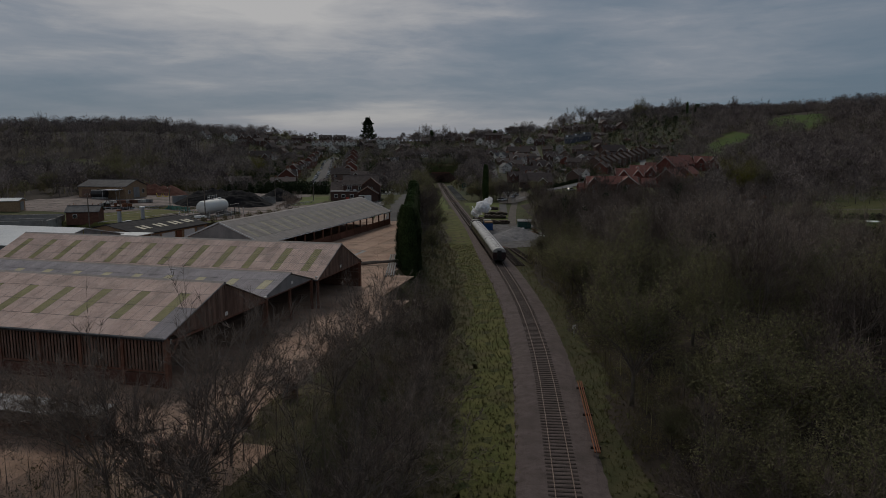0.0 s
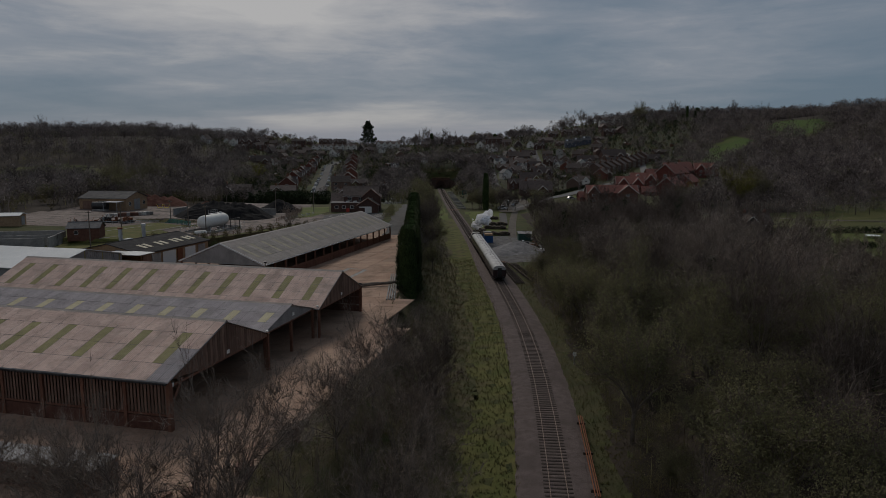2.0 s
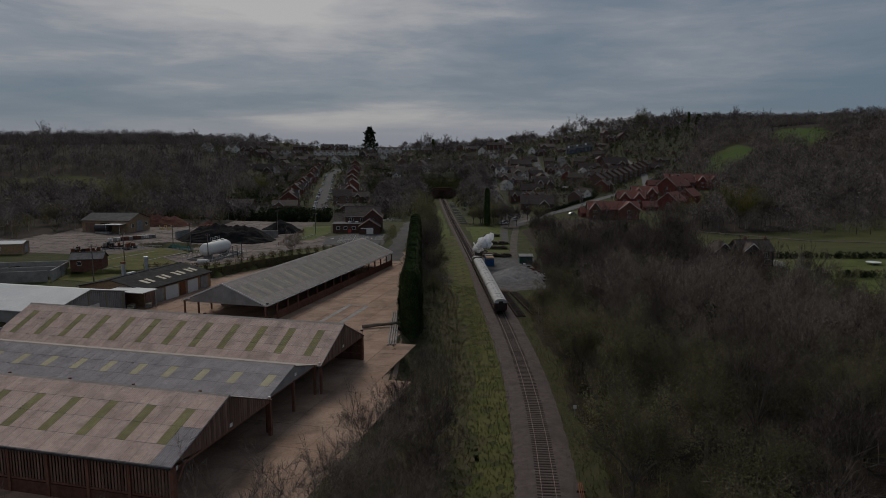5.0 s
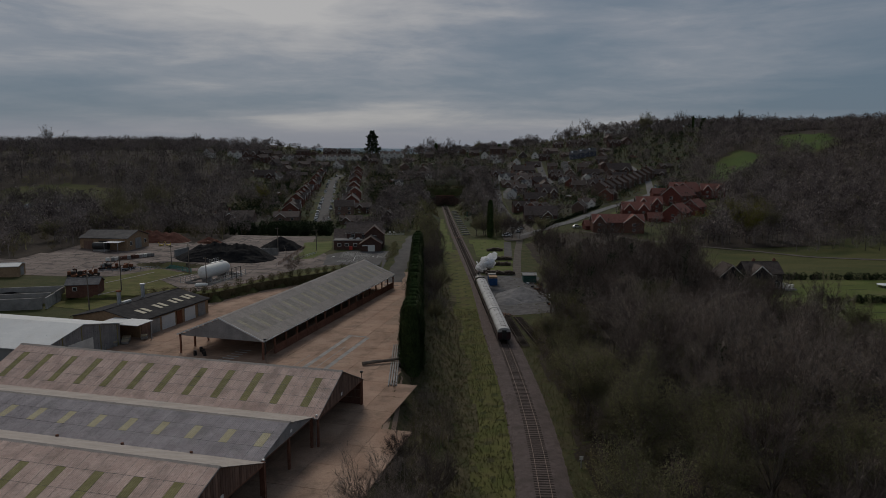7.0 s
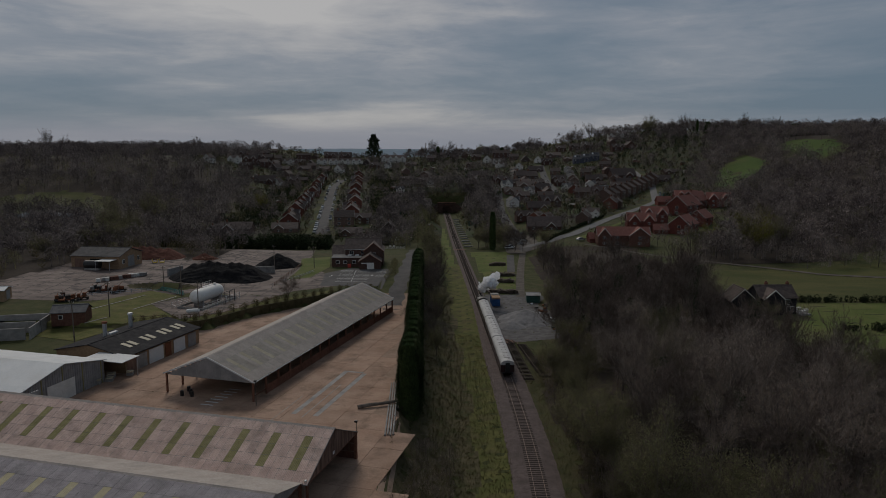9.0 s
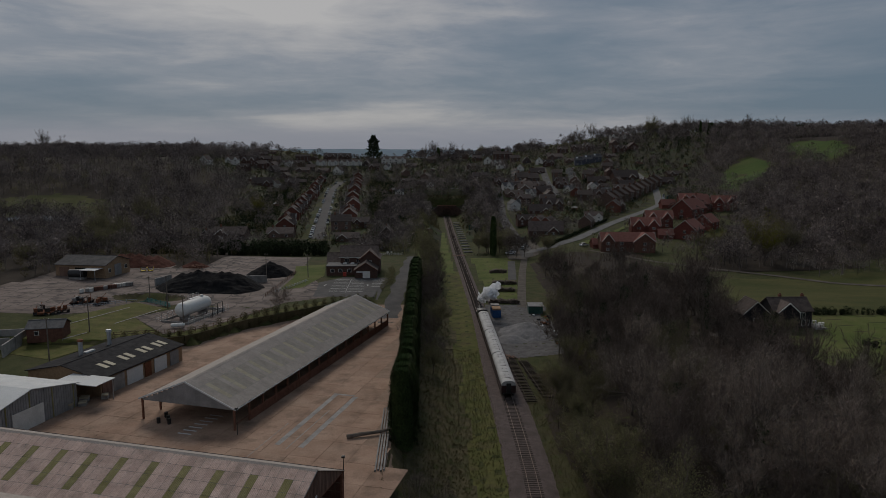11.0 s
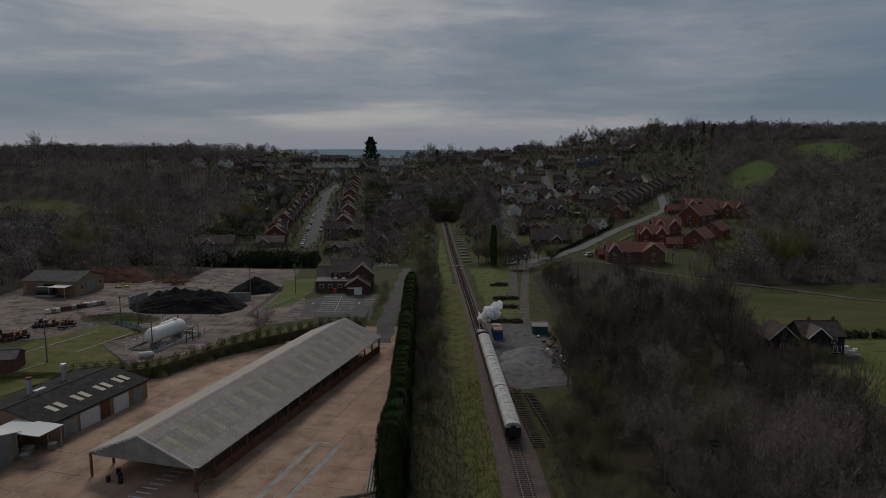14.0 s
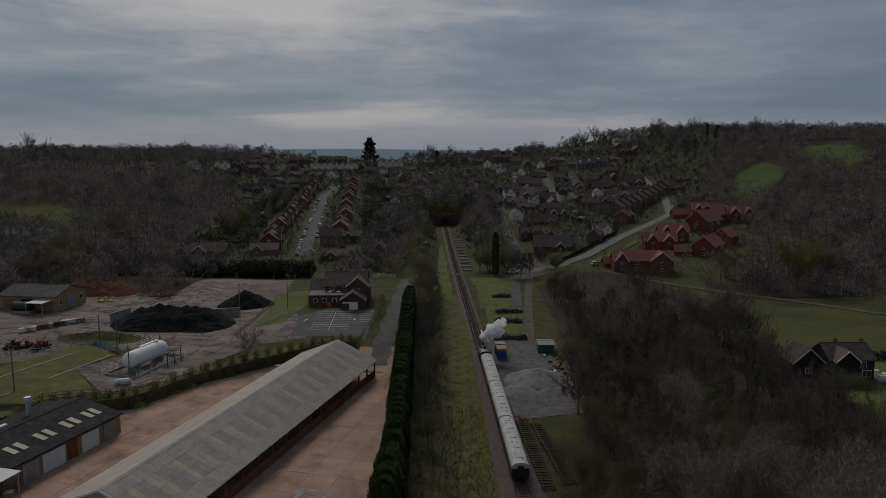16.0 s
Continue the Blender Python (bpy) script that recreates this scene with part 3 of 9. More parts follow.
# works yard behind the sheds, its access road and the car park
works_shape = poly_inside([(-150, 196), (-118, 190), (-96, 190), (-70, 206), (-52, 204), (-34, 216), (-38, 232), (-50, 262), (-54, 296), (-100, 300), (-112, 268), (-140, 262), (-170, 250)])
drape("works_yard", M_WORKS, works_shape, -172, -30, 186, 302, 0.6, 0.05, "worn grey concrete works yard with dark stains", "yard")
drape("car_park", M_TARMAC, poly_inside([(-38, 217), (-19.5, 217), (-18, 246), (-33, 248), (-40, 238)]), -41, -17, 214, 250, 0.2, 0.06, "dark tarmac car park with bay lines", "car park")
drape("lane", M_TARMAC, lambda x, y: (x > -17.2 + 0.02 * (y - 200) + 0.4 * np.sin(y * 0.4)) & (x < -12.5 + 0.02 * (y - 200) + 0.3 * np.sin(y * 0.7)) & (y > 196) & (y < 300), -20, -8, 196, 300, 0.25, 0.07, "narrow tarmac lane beside the hedge", "lane")


# ---- railway ----
def build_track():
    ys = np.arange(-60, 534, 2.0)
    c = rail_x(ys)
    prof = [(-4.2, -0.32), (-2.9, 0.02), (-1.4, 0.1), (1.4, 0.1), (2.7, 0.0), (4.0, -0.32)]
    verts, faces = [], []
    for k, (dx, z) in enumerate(prof):
        jit = 0.18 * np.sin(ys * 0.9 + k * 2) if k in (0, 1, 4, 5) else 0
        verts += list(zip(c + dx * np.interp(ys, [165, 225], [1.0, 0.66]) + jit, ys, np.full(len(ys), z)))
    n = len(ys)
    for k in range(len(prof) - 1):
        for i in range(n - 1):
            faces.append((k * n + i, (k + 1) * n + i, (k + 1) * n + i + 1, k * n + i + 1))
    thing("ballast_bed", mesh("ballast_bed", verts, faces, M_BALLAST), label="brown-grey stone ballast bed of the railway", category="ballast", kind="structure")
    track = empty("railway_track", None, "single railway track with worn steel rails on sleepers", "railway track", kind="structure")
    for side in (-0.752, 0.752):
        rp = [(-0.035, 0.16), (0.035, 0.16), (0.035, 0.27), (-0.035, 0.27)]
        v, f = [], []
        for dx, z in rp:
            v += list(zip(c + side + dx, ys, np.full(n, z)))
        for k in range(4):
            for i in range(n - 1):
                f.append((k * n + i, ((k + 1) % 4) * n + i, ((k + 1) % 4) * n + i + 1, k * n + i + 1))
        thing("rail", mesh("rail", v, f, M_RAIL), None, track)
    return track


TRACK = build_track()


# ---- sheds ----
U = Vector((0.248, 0.968, 0)).normalized()
V = Vector((-U.y, U.x, 0))
A1 = Vector((-21.9, 69.5, 0))


def frame_at(origin, xaxis):
    xa = Vector(xaxis).normalized()
    ya = Vector((-xa.y, xa.x, 0))
    return Matrix(((xa.x, ya.x, 0, origin[0]), (xa.y, ya.y, 0, origin[1]), (0, 0, 1, origin[2]), (0, 0, 0, 1)))


def sheet_mesh(name, width, length, mat, waves=5, amp=0.035):
    """A corrugated sheet: width along x, length down the slope along -y."""
    n = waves * 2 + 1
    v, f = [], []
    for i in range(n):
        x, z = width * i / (n - 1), amp * (i % 2)
        v += [(x, 0.0, z), (x, -length, z)]
    for i in range(n - 1):
        f.append((2 * i, 2 * i + 1, 2 * i + 3, 2 * i + 2))
    return mesh(name, v, f, mat)


def roof_slope(parent, x0, x1, ridge_y, ridge_z, eave_y, eave_z, rows, pitch, pick, mats, name="roof_sheet"):
    """Lays single sheets on a slope; pick(column, row) chooses the material's key."""
    down = Vector((0, eave_y - ridge_y, eave_z - ridge_z))
    L = down.length
    cols = round((x1 - x0) / pitch)
    pitch = (x1 - x0) / cols
    step = L / rows
    cache = {k: sheet_mesh(name, pitch - 0.03, step - 0.035, m) for k, m in mats.items()}
    plain_slope(parent, x0, x1, ridge_y, ridge_z - 0.01, eave_y, eave_z - 0.01, M_GABLE, "roof_lining")
    d = down / L
    sgn = -1 if eave_y < ridge_y else 1
    yaxis = -d
    xaxis = Vector((1, 0, 0))
    zaxis = xaxis.cross(yaxis)
    flip = zaxis.z < 0
    if flip:
        xaxis = Vector((-1, 0, 0))
        zaxis = xaxis.cross(yaxis)
    for c in range(cols):
        for r in range(rows):
            p = Vector((x0 + c * pitch + (pitch if flip else 0), ridge_y, ridge_z)) + d * (r * step) + zaxis * (0.012 * (rows - r) + 0.006 * ((c * 7 + r * 3) % 3))
            m = Matrix(((xaxis.x, yaxis.x, zaxis.x, p.x), (xaxis.y, yaxis.y, zaxis.y, p.y), (xaxis.z, yaxis.z, zaxis.z, p.z), (0, 0, 0, 1)))
            thing(name, cache[pick(c, r)], m, parent)


def plain_slope(parent, x0, x1, ridge_y, ridge_z, eave_y, eave_z, mat, name="roof_back"):
    bm = bmesh.new()
    t = 0.06
    v = [bm.verts.new(p) for p in ((x0, ridge_y, ridge_z), (x1, ridge_y, ridge_z), (x1, eave_y, eave_z), (x0, eave_y, eave_z), (x0, ridge_y, ridge_z - t), (x1, ridge_y, ridge_z - t), (x1, eave_y, eave_z - t), (x0, eave_y, eave_z - t))]
    for f in ((0, 1, 2, 3), (7, 6, 5, 4), (0, 4, 5, 1), (1, 5, 6, 2), (2, 6, 7, 3), (3, 7, 4, 0)):
        bm.faces.new([v[i] for i in f])
    bmesh.ops.recalc_face_normals(bm, faces=bm.faces)
    return part(name, bm, mat, parent)


def ridge_cap(parent, x0, x1, y, z, mat, w=0.32):
    bm = bmesh.new()
    prism_x(bm, [(-w, -0.13), (0, 0.06), (w, -0.13), (w, -0.08), (0, 0.12), (-w, -0.08)], x0, x1, y, z)
    return part("ridge_cap", bm, mat, parent)


def prism_x(bm, outline, x0, x1, oy=0.0, oz=0.0):
    """Extrudes an outline of (y, z) along x."""
    a = [bm.verts.new((x0, oy + y, oz + z)) for y, z in outline]
    b = [bm.verts.new((x1, oy + y, oz + z)) for y, z in outline]
    n = len(outline)
    bm.faces.new(a)
    bm.faces.new(b[::-1])
    for i in range(n):
        bm.faces.new((a[i], b[i], b[(i + 1) % n], a[(i + 1) % n]))
    bmesh.ops.recalc_face_normals(bm, faces=bm.faces)


def gable_boards(parent, x, y0, ya, y1, ze0, za, ze1, floor_z, mat, step=0.3, gap=0.05, name="gable_board"):
    """Upright boards under the two slopes of a gable at x. floor_z(y): their lower end."""
    y = min(y0, y1)
    end = max(y0, y1)
    lo, hi = (ze0, ze1) if y0 < y1 else (ze1, ze0)
    while y < end - 0.05:
        m = y + step / 2
        top = lo + (za - lo) * (m - min(y0, y1)) / (ya - min(y0, y1)) if m < ya else hi + (za - hi) * (end - m) / (end - ya)
        bot = floor_z(m)
        if top - 0.12 > bot + 0.05:
            part(name, boxes((x, m, (top - 0.1 + bot) / 2, 0.05, step - gap, top - 0.1 - bot)), mat, parent)
        y += step


def build_barn(name, label, origin, half_near, half_far, length, eave_n, ridge, eave_f, mats, pick, rows, pitch, base_group, over=-0.1):
    """A barn whose ridge runs along local x from its open gable at x = 0."""
    barn = empty(name, frame_at(origin, V), label, "barn", base_group)
    roof_slope(barn, over, length, 0, ridge, half_near + 0.35, eave_n - 0.12, rows, pitch, pick, mats)
    plain_slope(barn, over, length, 0, ridge, -half_far, eave_f, M_ROOF_LIGHT)
    ridge_cap(barn, over, length, 0, ridge + 0.03, M_ROOF_LIGHT)
    return barn


S_TAN = {"tan": M_ROOF_TAN, "light": M_SKYLIGHT, "grey": M_ROOF_GREY}
STRIPS = {2 + 4 * k for k in range(13)}
# in these frames local +y points back towards the railway's near end
def barn_rows():
    g = "row of open barns"
    z = YARD_Z
    b1 = build_barn("barn", "long open-sided barn with weathered tan cement-sheet roof", A1 + Vector((0, 0, z)), 9.3, 8.5, 54, 4.75, 7.75, 4.3, S_TAN,
                    lambda c, r: "light" if c in STRIPS and 1 <= r <= 2 else ("grey" if c < 2 and r > 1 else "tan"), 4, 1.105, g)
    b2 = build_barn("barn", "lower grey-roofed barn between two tan-roofed barns", A1 + U * 15.6 + Vector((0, 0, z)), 6.8, 6.4, 54, 4.35, 5.95, 4.1, {"tan": M_ROOF_GREY, "light": M_SKY_CREAM},
                    lambda c, r: "light" if c + 1 in STRIPS and r == 1 else "tan", 3, 1.105, g, 0.55)
    b3 = build_barn("barn", "tan cement-sheet barn with a timber-clad gable", A1 + U * 30.1 + Vector((0, 0, z)), 8.0, 7.6, 54, 4.1, 7.6, 4.0, S_TAN,
                    lambda c, r: "light" if c in STRIPS and 1 <= r <= 3 else "tan", 5, 1.105, g)
    return b1, b2, b3


B1, B2, B3 = barn_rows()


def finish_barns():
    # front barn: slatted long side, boarded gable, posts
    long_y = 9.3
    for i in range(13):
        part("post", boxes((0.1 + i * 4.45, long_y, 2.35, 0.3, 0.3, 4.7)), M_POST, B1)
    part("lower_wall", boxes((27, long_y - 0.05, 0.65, 54, 0.2, 1.3)), M_BRICK_DARK, B1, "dark stained concrete lower wall")
    part("rail_beam", boxes((27, long_y, 1.5, 54, 0.12, 0.2)), M_POST, B1)
    for i in range(152):
        part("slat", boxes((0.4 + i * 0.353, long_y - 0.02, 3.0, 0.2, 0.04, 3.0)), M_TIMBER, B1)
    gable_boards(B1, 0.05, 9.3, 0, -8.5, 4.75, 7.75, 4.3, lambda y: 4.15 if y < 3.5 else 4.15 + 0.1 * (y - 3.5), M_TIMBER, 0.42)
    part("tie_beam", boxes((0.1, 0.4, 4.1, 0.12, 17.6, 0.22)), M_POST, B1)
    for y in (9.1, -8.4):
        part("post", boxes((0.15, y, 2.2, 0.36, 0.36, 4.4)), M_POST, B1)
    for k, x in enumerate((9, 18, 27, 36, 45)):
        for y in (0, -8.4):
            part("post", boxes((x, y, 2.3 + (1.5 if y == 0 else 0), 0.25, 0.25, 4.6 + (3 if y == 0 else 0))), M_POST, B1)
    # brace under the verge
    bm = bmesh.new()
    cyl(bm, (-0.15, 8.9, 3.0), (-0.15, 7.6, 4.5), 0.12, 0.12, 4)
    part("knee_brace", bm, M_POST, B1)
    gable_boards(B2, 0.75, 6.8, 0, -6.4, 4.35, 5.95, 4.1, lambda y: 4.05, M_GABLE, 0.6, 0.01, "gable_sheet")
    part("tie_beam", boxes((0.8, 0.2, 4.0, 0.12, 13.2, 0.2)), M_POST, B2)
    for y in (6.5, 0.0, -6.2):
        part("post", boxes((0.85, y, 2.05, 0.3, 0.3, 4.1)), M_POST, B2)
    gable_boards(B3, 0.05, 8.0, 0, -7.6, 4.1, 7.6, 4.0, lambda y: 3.9, M_TIMBER, 0.36)
    part("tie_beam", boxes((0.1, 0.2, 3.85, 0.12, 15.4, 0.2)), M_POST, B3)
    for y in (7.8, -7.4):
        part("post", boxes((0.2, y, 2.0, 0.32, 0.32, 4.0)), M_POST, B3)
    # hit-and-miss boarding in the far corner of the third barn
    for i in range(9):
        part("slat", boxes((1.2 + i * 0.62, -7.5, 2.35, 0.3, 0.05, 2.6)), M_TIMBER, B3)
    for z in (1.1, 2.3, 3.5):
        part("rail_beam", boxes((3.7, -7.45, z, 6.4, 0.1, 0.14)), M_TIMBER, B3)
    part("back_wall", boxes((27, -7.55, 2.0, 54, 0.15, 4.0)), M_BRICK_DARK, B3)
    for b, y, z in ((B1, -8.75, 4.15), (B2, -6.65, 4.0), (B3, -7.85, 3.85), (B1, 9.72, 4.5)):
        part("gutter", boxes((27, y, z, 54, 0.16, 0.14)), M_ROOF_DARK, b)
    for b, y, z in ((B1, -8.7, 4.1), (B2, -6.6, 3.95)):
        part("downpipe", rod((0.35, y, 0.05), (0.35, y, z), 0.07, 0.07, 8), M_CONC_GREY, b, "pale grey plastic downpipe")
        part("floodlight", boxes((0.3, y, z + 0.35, 0.25, 0.3, 0.2, 0, 0.03)), M_WHITE, b)
    for b, y, z in ((B1, -0.2, 4.6), (B1, 8.9, 4.2), (B2, -0.5, 4.7), (B3, 0.4, 4.5)):
        part("notice_plate", boxes(((0.72 if b is B2 else 0.0), y, z, 0.03, 0.5, 0.38)), M_WHITE, b, "small white notice plate")
    for b, ya, yb, zt in ((B1, 9.2, -8.4, 4.6), (B2, 6.7, -6.3, 4.1), (B3, 7.9, -7.5, 4.0)):
        part("end_wall", boxes((53.8, (ya + yb) / 2, zt / 2 + 0.6, 0.2, ya - yb, zt + 1.2)), M_GABLE, b)


finish_barns()


def build_long_shed():
    """The long open shed; local x runs along its ridge, away from the open gable, and -y faces the railway."""
    o = Vector((-41.43, 130.05, YARD_Z))
    shed = empty("long_shed", frame_at(o, (0.2725, 0.9622)), "long open-fronted shed with pale grey cement-sheet roof", "shed")
    L, half, eave, ridge = 68.2, 8.74, 3.64, 7.34
    mats = {"tan": M_ROOF_LIGHT, "light": M_SKY_PALE, "dull": M_ROOF_DULL}
    roof_slope(shed, -0.4, L + 0.4, 0, ridge, -half - 0.3, eave, 4, 1.04, lambda c, r: "tan" if r in (0, 3) or c < 2 else ("light" if c % 4 == 2 else "dull" if c % 4 in (3, 0) else "tan"), mats)
    plain_slope(shed, -0.4, L + 0.4, 0, ridge, half + 0.3, eave, M_ROOF_LIGHT)
    ridge_cap(shed, -0.4, L + 0.4, 0, ridge + 0.03, M_ROOF_LIGHT, 0.4)
    for x in (-0.46, L + 0.46):
        for s in (-1, 1):
            run = half + 0.3
            rise = ridge - eave
            ob = part("verge_trim", boxes((0, 0, 0, 0.1, math.hypot(run, rise), 0.26)), M_WHITE_METAL, shed)
            ob.matrix_basis = pose(x, s * run / 2, (ridge + eave) / 2, -s * math.degrees(math.atan(rise / run)))
    part("fascia", boxes((L / 2, -half - 0.32, eave - 0.1, L + 0.8, 0.06, 0.22)), M_WHITE_METAL, shed)
    for x in (-0.3, L + 0.3):
        gable_boards(shed, x, half, 0, -half, eave, ridge, eave, lambda y: 3.5, M_GABLE, 1.0, 0.01, "gable_sheet")
    for i in range(17):
        part("post", boxes((i * L / 16, -half + 0.1, 1.8, 0.28, 0.28, 3.6)), M_POST, shed)
        part("post", boxes((i * L / 16, half - 0.1, 1.8, 0.28, 0.28, 3.6)), M_POST, shed)
    for i in range(1, 16):
        part("wall_panel", boxes(((i + 0.5) * L / 16, -half + 0.1, 0.8, L / 16 - 0.3, 0.12, 1.6)), M_BRICK, shed)
    part("rail_beam", boxes((L / 32, -half + 0.1, 1.0, L / 16, 0.1, 0.16)), M_POST, shed)
    part("back_wall", boxes((L / 2 + 6, half - 0.1, 1.6, L - 12, 0.15, 3.2)), M_BRICK_DARK, shed)
    return shed


build_long_shed()


# ---- train ----
TAIL_Y = 155.0


def on_rail(y):
    """A pose on the track at y, local +y ahead."""
    x0, x1 = float(rail_x(y - 6)), float(rail_x(y + 6))
    return Matrix.Translation((float(rail_x(y)), y, 0.27)) @ pose(0, 0, 0, 0, 0, -math.degrees(math.atan2(x1 - x0, 12)))


def build_coach(m, label):
    coach = empty("railway_coach", m, label, "railway coach", "coaches of the train")
    L = 19.4
    bm = bmesh.new()
    w = 1.42
    prism(bm, [(-w, 0.95), (-w - 0.03, 1.6), (-w, 2.55), (w, 2.55), (w + 0.03, 1.6), (w, 0.95)], 0.15, L)
    part("body", bm, M_COACH, coach)
    bm = bmesh.new()
    arc = [(-1.46 * math.cos(a), 2.55 + 0.98 * math.sin(a) ** 0.8) for a in np.linspace(0, math.pi, 15)]
    prism(bm, arc, 0.05, L + 0.1)
    part("roof", bm, M_COACH_ROOF, coach, "pale grey curved roof")
    for i in range(5):
        y = 2.0 + i * 3.85
        part("roof_seam", boxes((0, y, 3.56, 1.2, 0.06, 0.03)), M_SLEEPER, coach)
    for i in range(9):
        for x in ((-0.42, 0.42) if i % 2 else (0.42,)):
            bm = bmesh.new()
            cyl(bm, (x, 1.6 + i * 2.1, 3.42), (x, 1.6 + i * 2.1, 3.62), 0.14, 0.1, 8)
            part("ventilator", bm, M_CONC_GREY, coach)
    for s in (-1, 1):
        for i in range(8):
            part("window", boxes((s * 1.44, 1.9 + i * 2.2, 2.02, 0.05, 1.3, 0.72)), M_GLASS, coach)
        part("solebar", boxes((s * 1.2, L / 2, 0.82, 0.12, L - 0.4, 0.26)), M_IRON, coach)
    for y in (3.2, L - 3.2):
        bogie = part("bogie", boxes((-0.95, y, 0.5, 0.12, 3.0, 0.3), (0.95, y, 0.5, 0.12, 3.0, 0.3), (0, y, 0.55, 2.0, 0.5, 0.25)), M_IRON, coach)
        for dy in (-1.25, 1.25):
            bm = bmesh.new()
            for s in (-0.75, 0.75):
                cyl(bm, (s - 0.06, y + dy, 0.45), (s + 0.06, y + dy, 0.45), 0.45, 0.45, 14)
            cyl(bm, (-0.75, y + dy, 0.45), (0.75, y + dy, 0.45), 0.08, 0.08, 6)
            part("wheelset", bm, M_IRON, bogie)
    for y in (0.05, L + 0.1):
        part("gangway", boxes((0, y, 1.95, 0.95, 0.3, 2.1)), M_IRON, coach)
        for s in (-0.87, 0.87):
            part("buffer", rod((s, y - 0.25, 0.8), (s, y + 0.25, 0.8), 0.22, 0.22, 10), M_IRON, coach)
    return coach


def build_loco(m):
    loco = empty("steam_locomotive", m, "black steam locomotive at the head of the train", "locomotive")
    part("boiler", rod((0, 2.6, 2.15), (0, 8.2, 2.15), 0.78, 0.72, 16), M_IRON, loco)
    part("smokebox", rod((0, 8.2, 2.15), (0, 9.3, 2.15), 0.8, 0.8, 16), M_IRON, loco)
    part("chimney", rod((0, 8.8, 2.85), (0, 8.8, 3.6), 0.26, 0.32, 12), M_IRON, loco)
    part("dome", rod((0, 5.8, 2.8), (0, 5.8, 3.4), 0.4, 0.26, 12), M_IRON, loco)
    part("safety_valve", rod((0, 3.6, 2.8), (0, 3.6, 3.2), 0.14, 0.1, 8), M_RAIL, loco)
    part("cab", boxes((0, 1.6, 2.3, 2.5, 2.0, 2.0, 0, 0.08)), M_IRON, loco)
    bm = bmesh.new()
    prism(bm, [(-1.35 * math.cos(a), 3.25 + 0.4 * math.sin(a)) for a in np.linspace(0, math.pi, 9)], 0.4, 2.9)
    part("cab_roof", bm, M_IRON, loco)
    for s in (-1, 1):
        part("side_tank", boxes((s * 1.02, 5.0, 1.95, 0.5, 4.6, 1.2, 0, 0.05)), M_IRON, loco)
        part("window", boxes((s * 1.26, 1.6, 2.75, 0.04, 0.9, 0.7)), M_GLASS, loco)
        for y in (2.4, 4.4, 6.4):
            part("driving_wheel", rod((s * 0.68, y, 0.62), (s * 0.82, y, 0.62), 0.62, 0.62, 18), M_IRON, loco)
        part("cylinder", rod((s * 1.05, 7.9, 0.85), (s * 1.05, 9.1, 0.85), 0.32, 0.32, 10), M_IRON, loco)
        part("buffer", rod((s * 0.87, 9.6, 0.8), (s * 0.87, 10.1, 0.8), 0.22, 0.22, 10), M_IRON, loco)
    part("bunker", boxes((0, 0.35, 1.85, 2.4, 0.9, 1.5)), M_COAL, loco)
    part("frame", boxes((0, 5.0, 0.95, 2.3, 9.4, 0.35)), M_IRON, loco)
    part("buffer_beam", boxes((0, 9.6, 0.85, 2.4, 0.15, 0.5)), M_RED, loco, "red buffer beam")
    return loco


for k in range(3):
    build_coach(on_rail(TAIL_Y + 0.2 + 20.0 * k + 9.7) @ Matrix.Translation((0, -9.7, 0)), ("rear", "middle", "front")[k] and "maroon bogie coach with a pale grey curved roof")
build_loco(on_rail(TAIL_Y + 60.4 + 5) @ Matrix.Translation((0, -5, 0)))


def build_steam():
    rng = np.random.default_rng(5)
    bm = bmesh.new()
    base = Vector((float(rail_x(TAIL_Y + 69)), TAIL_Y + 69, 4.2))
    for i in range(70):
        f = rng.random()
        c = base + Vector((0.3 + 3.6 * f + rng.normal(0, 0.6 + 0.4 * f), -1.5 * f + rng.normal(0, 0.7 + 0.5 * f), 0.6 + 3.4 * f ** 0.7 + rng.normal(0, 0.6)))
        bmesh.ops.create_icosphere(bm, subdivisions=3, radius=rng.uniform(0.35, 1.15) * (0.6 + 0.5 * f), matrix=Matrix.Translation(c))
    for v in bm.verts:
        v.co += 0.45 * noise.noise_vector(v.co * 0.9) + 0.2 * noise.noise_vector(v.co * 2.6)
    me = bpy.data.meshes.new("steam_cloud")
    bm.to_mesh(me)
    bm.free()
    me.materials.append(M_STEAM)
    me.polygons.foreach_set("use_smooth", [True] * len(me.polygons))
    thing("steam_cloud", me, label="billow of white steam drifting from the locomotive", category="steam", kind="stuff")


build_steam()


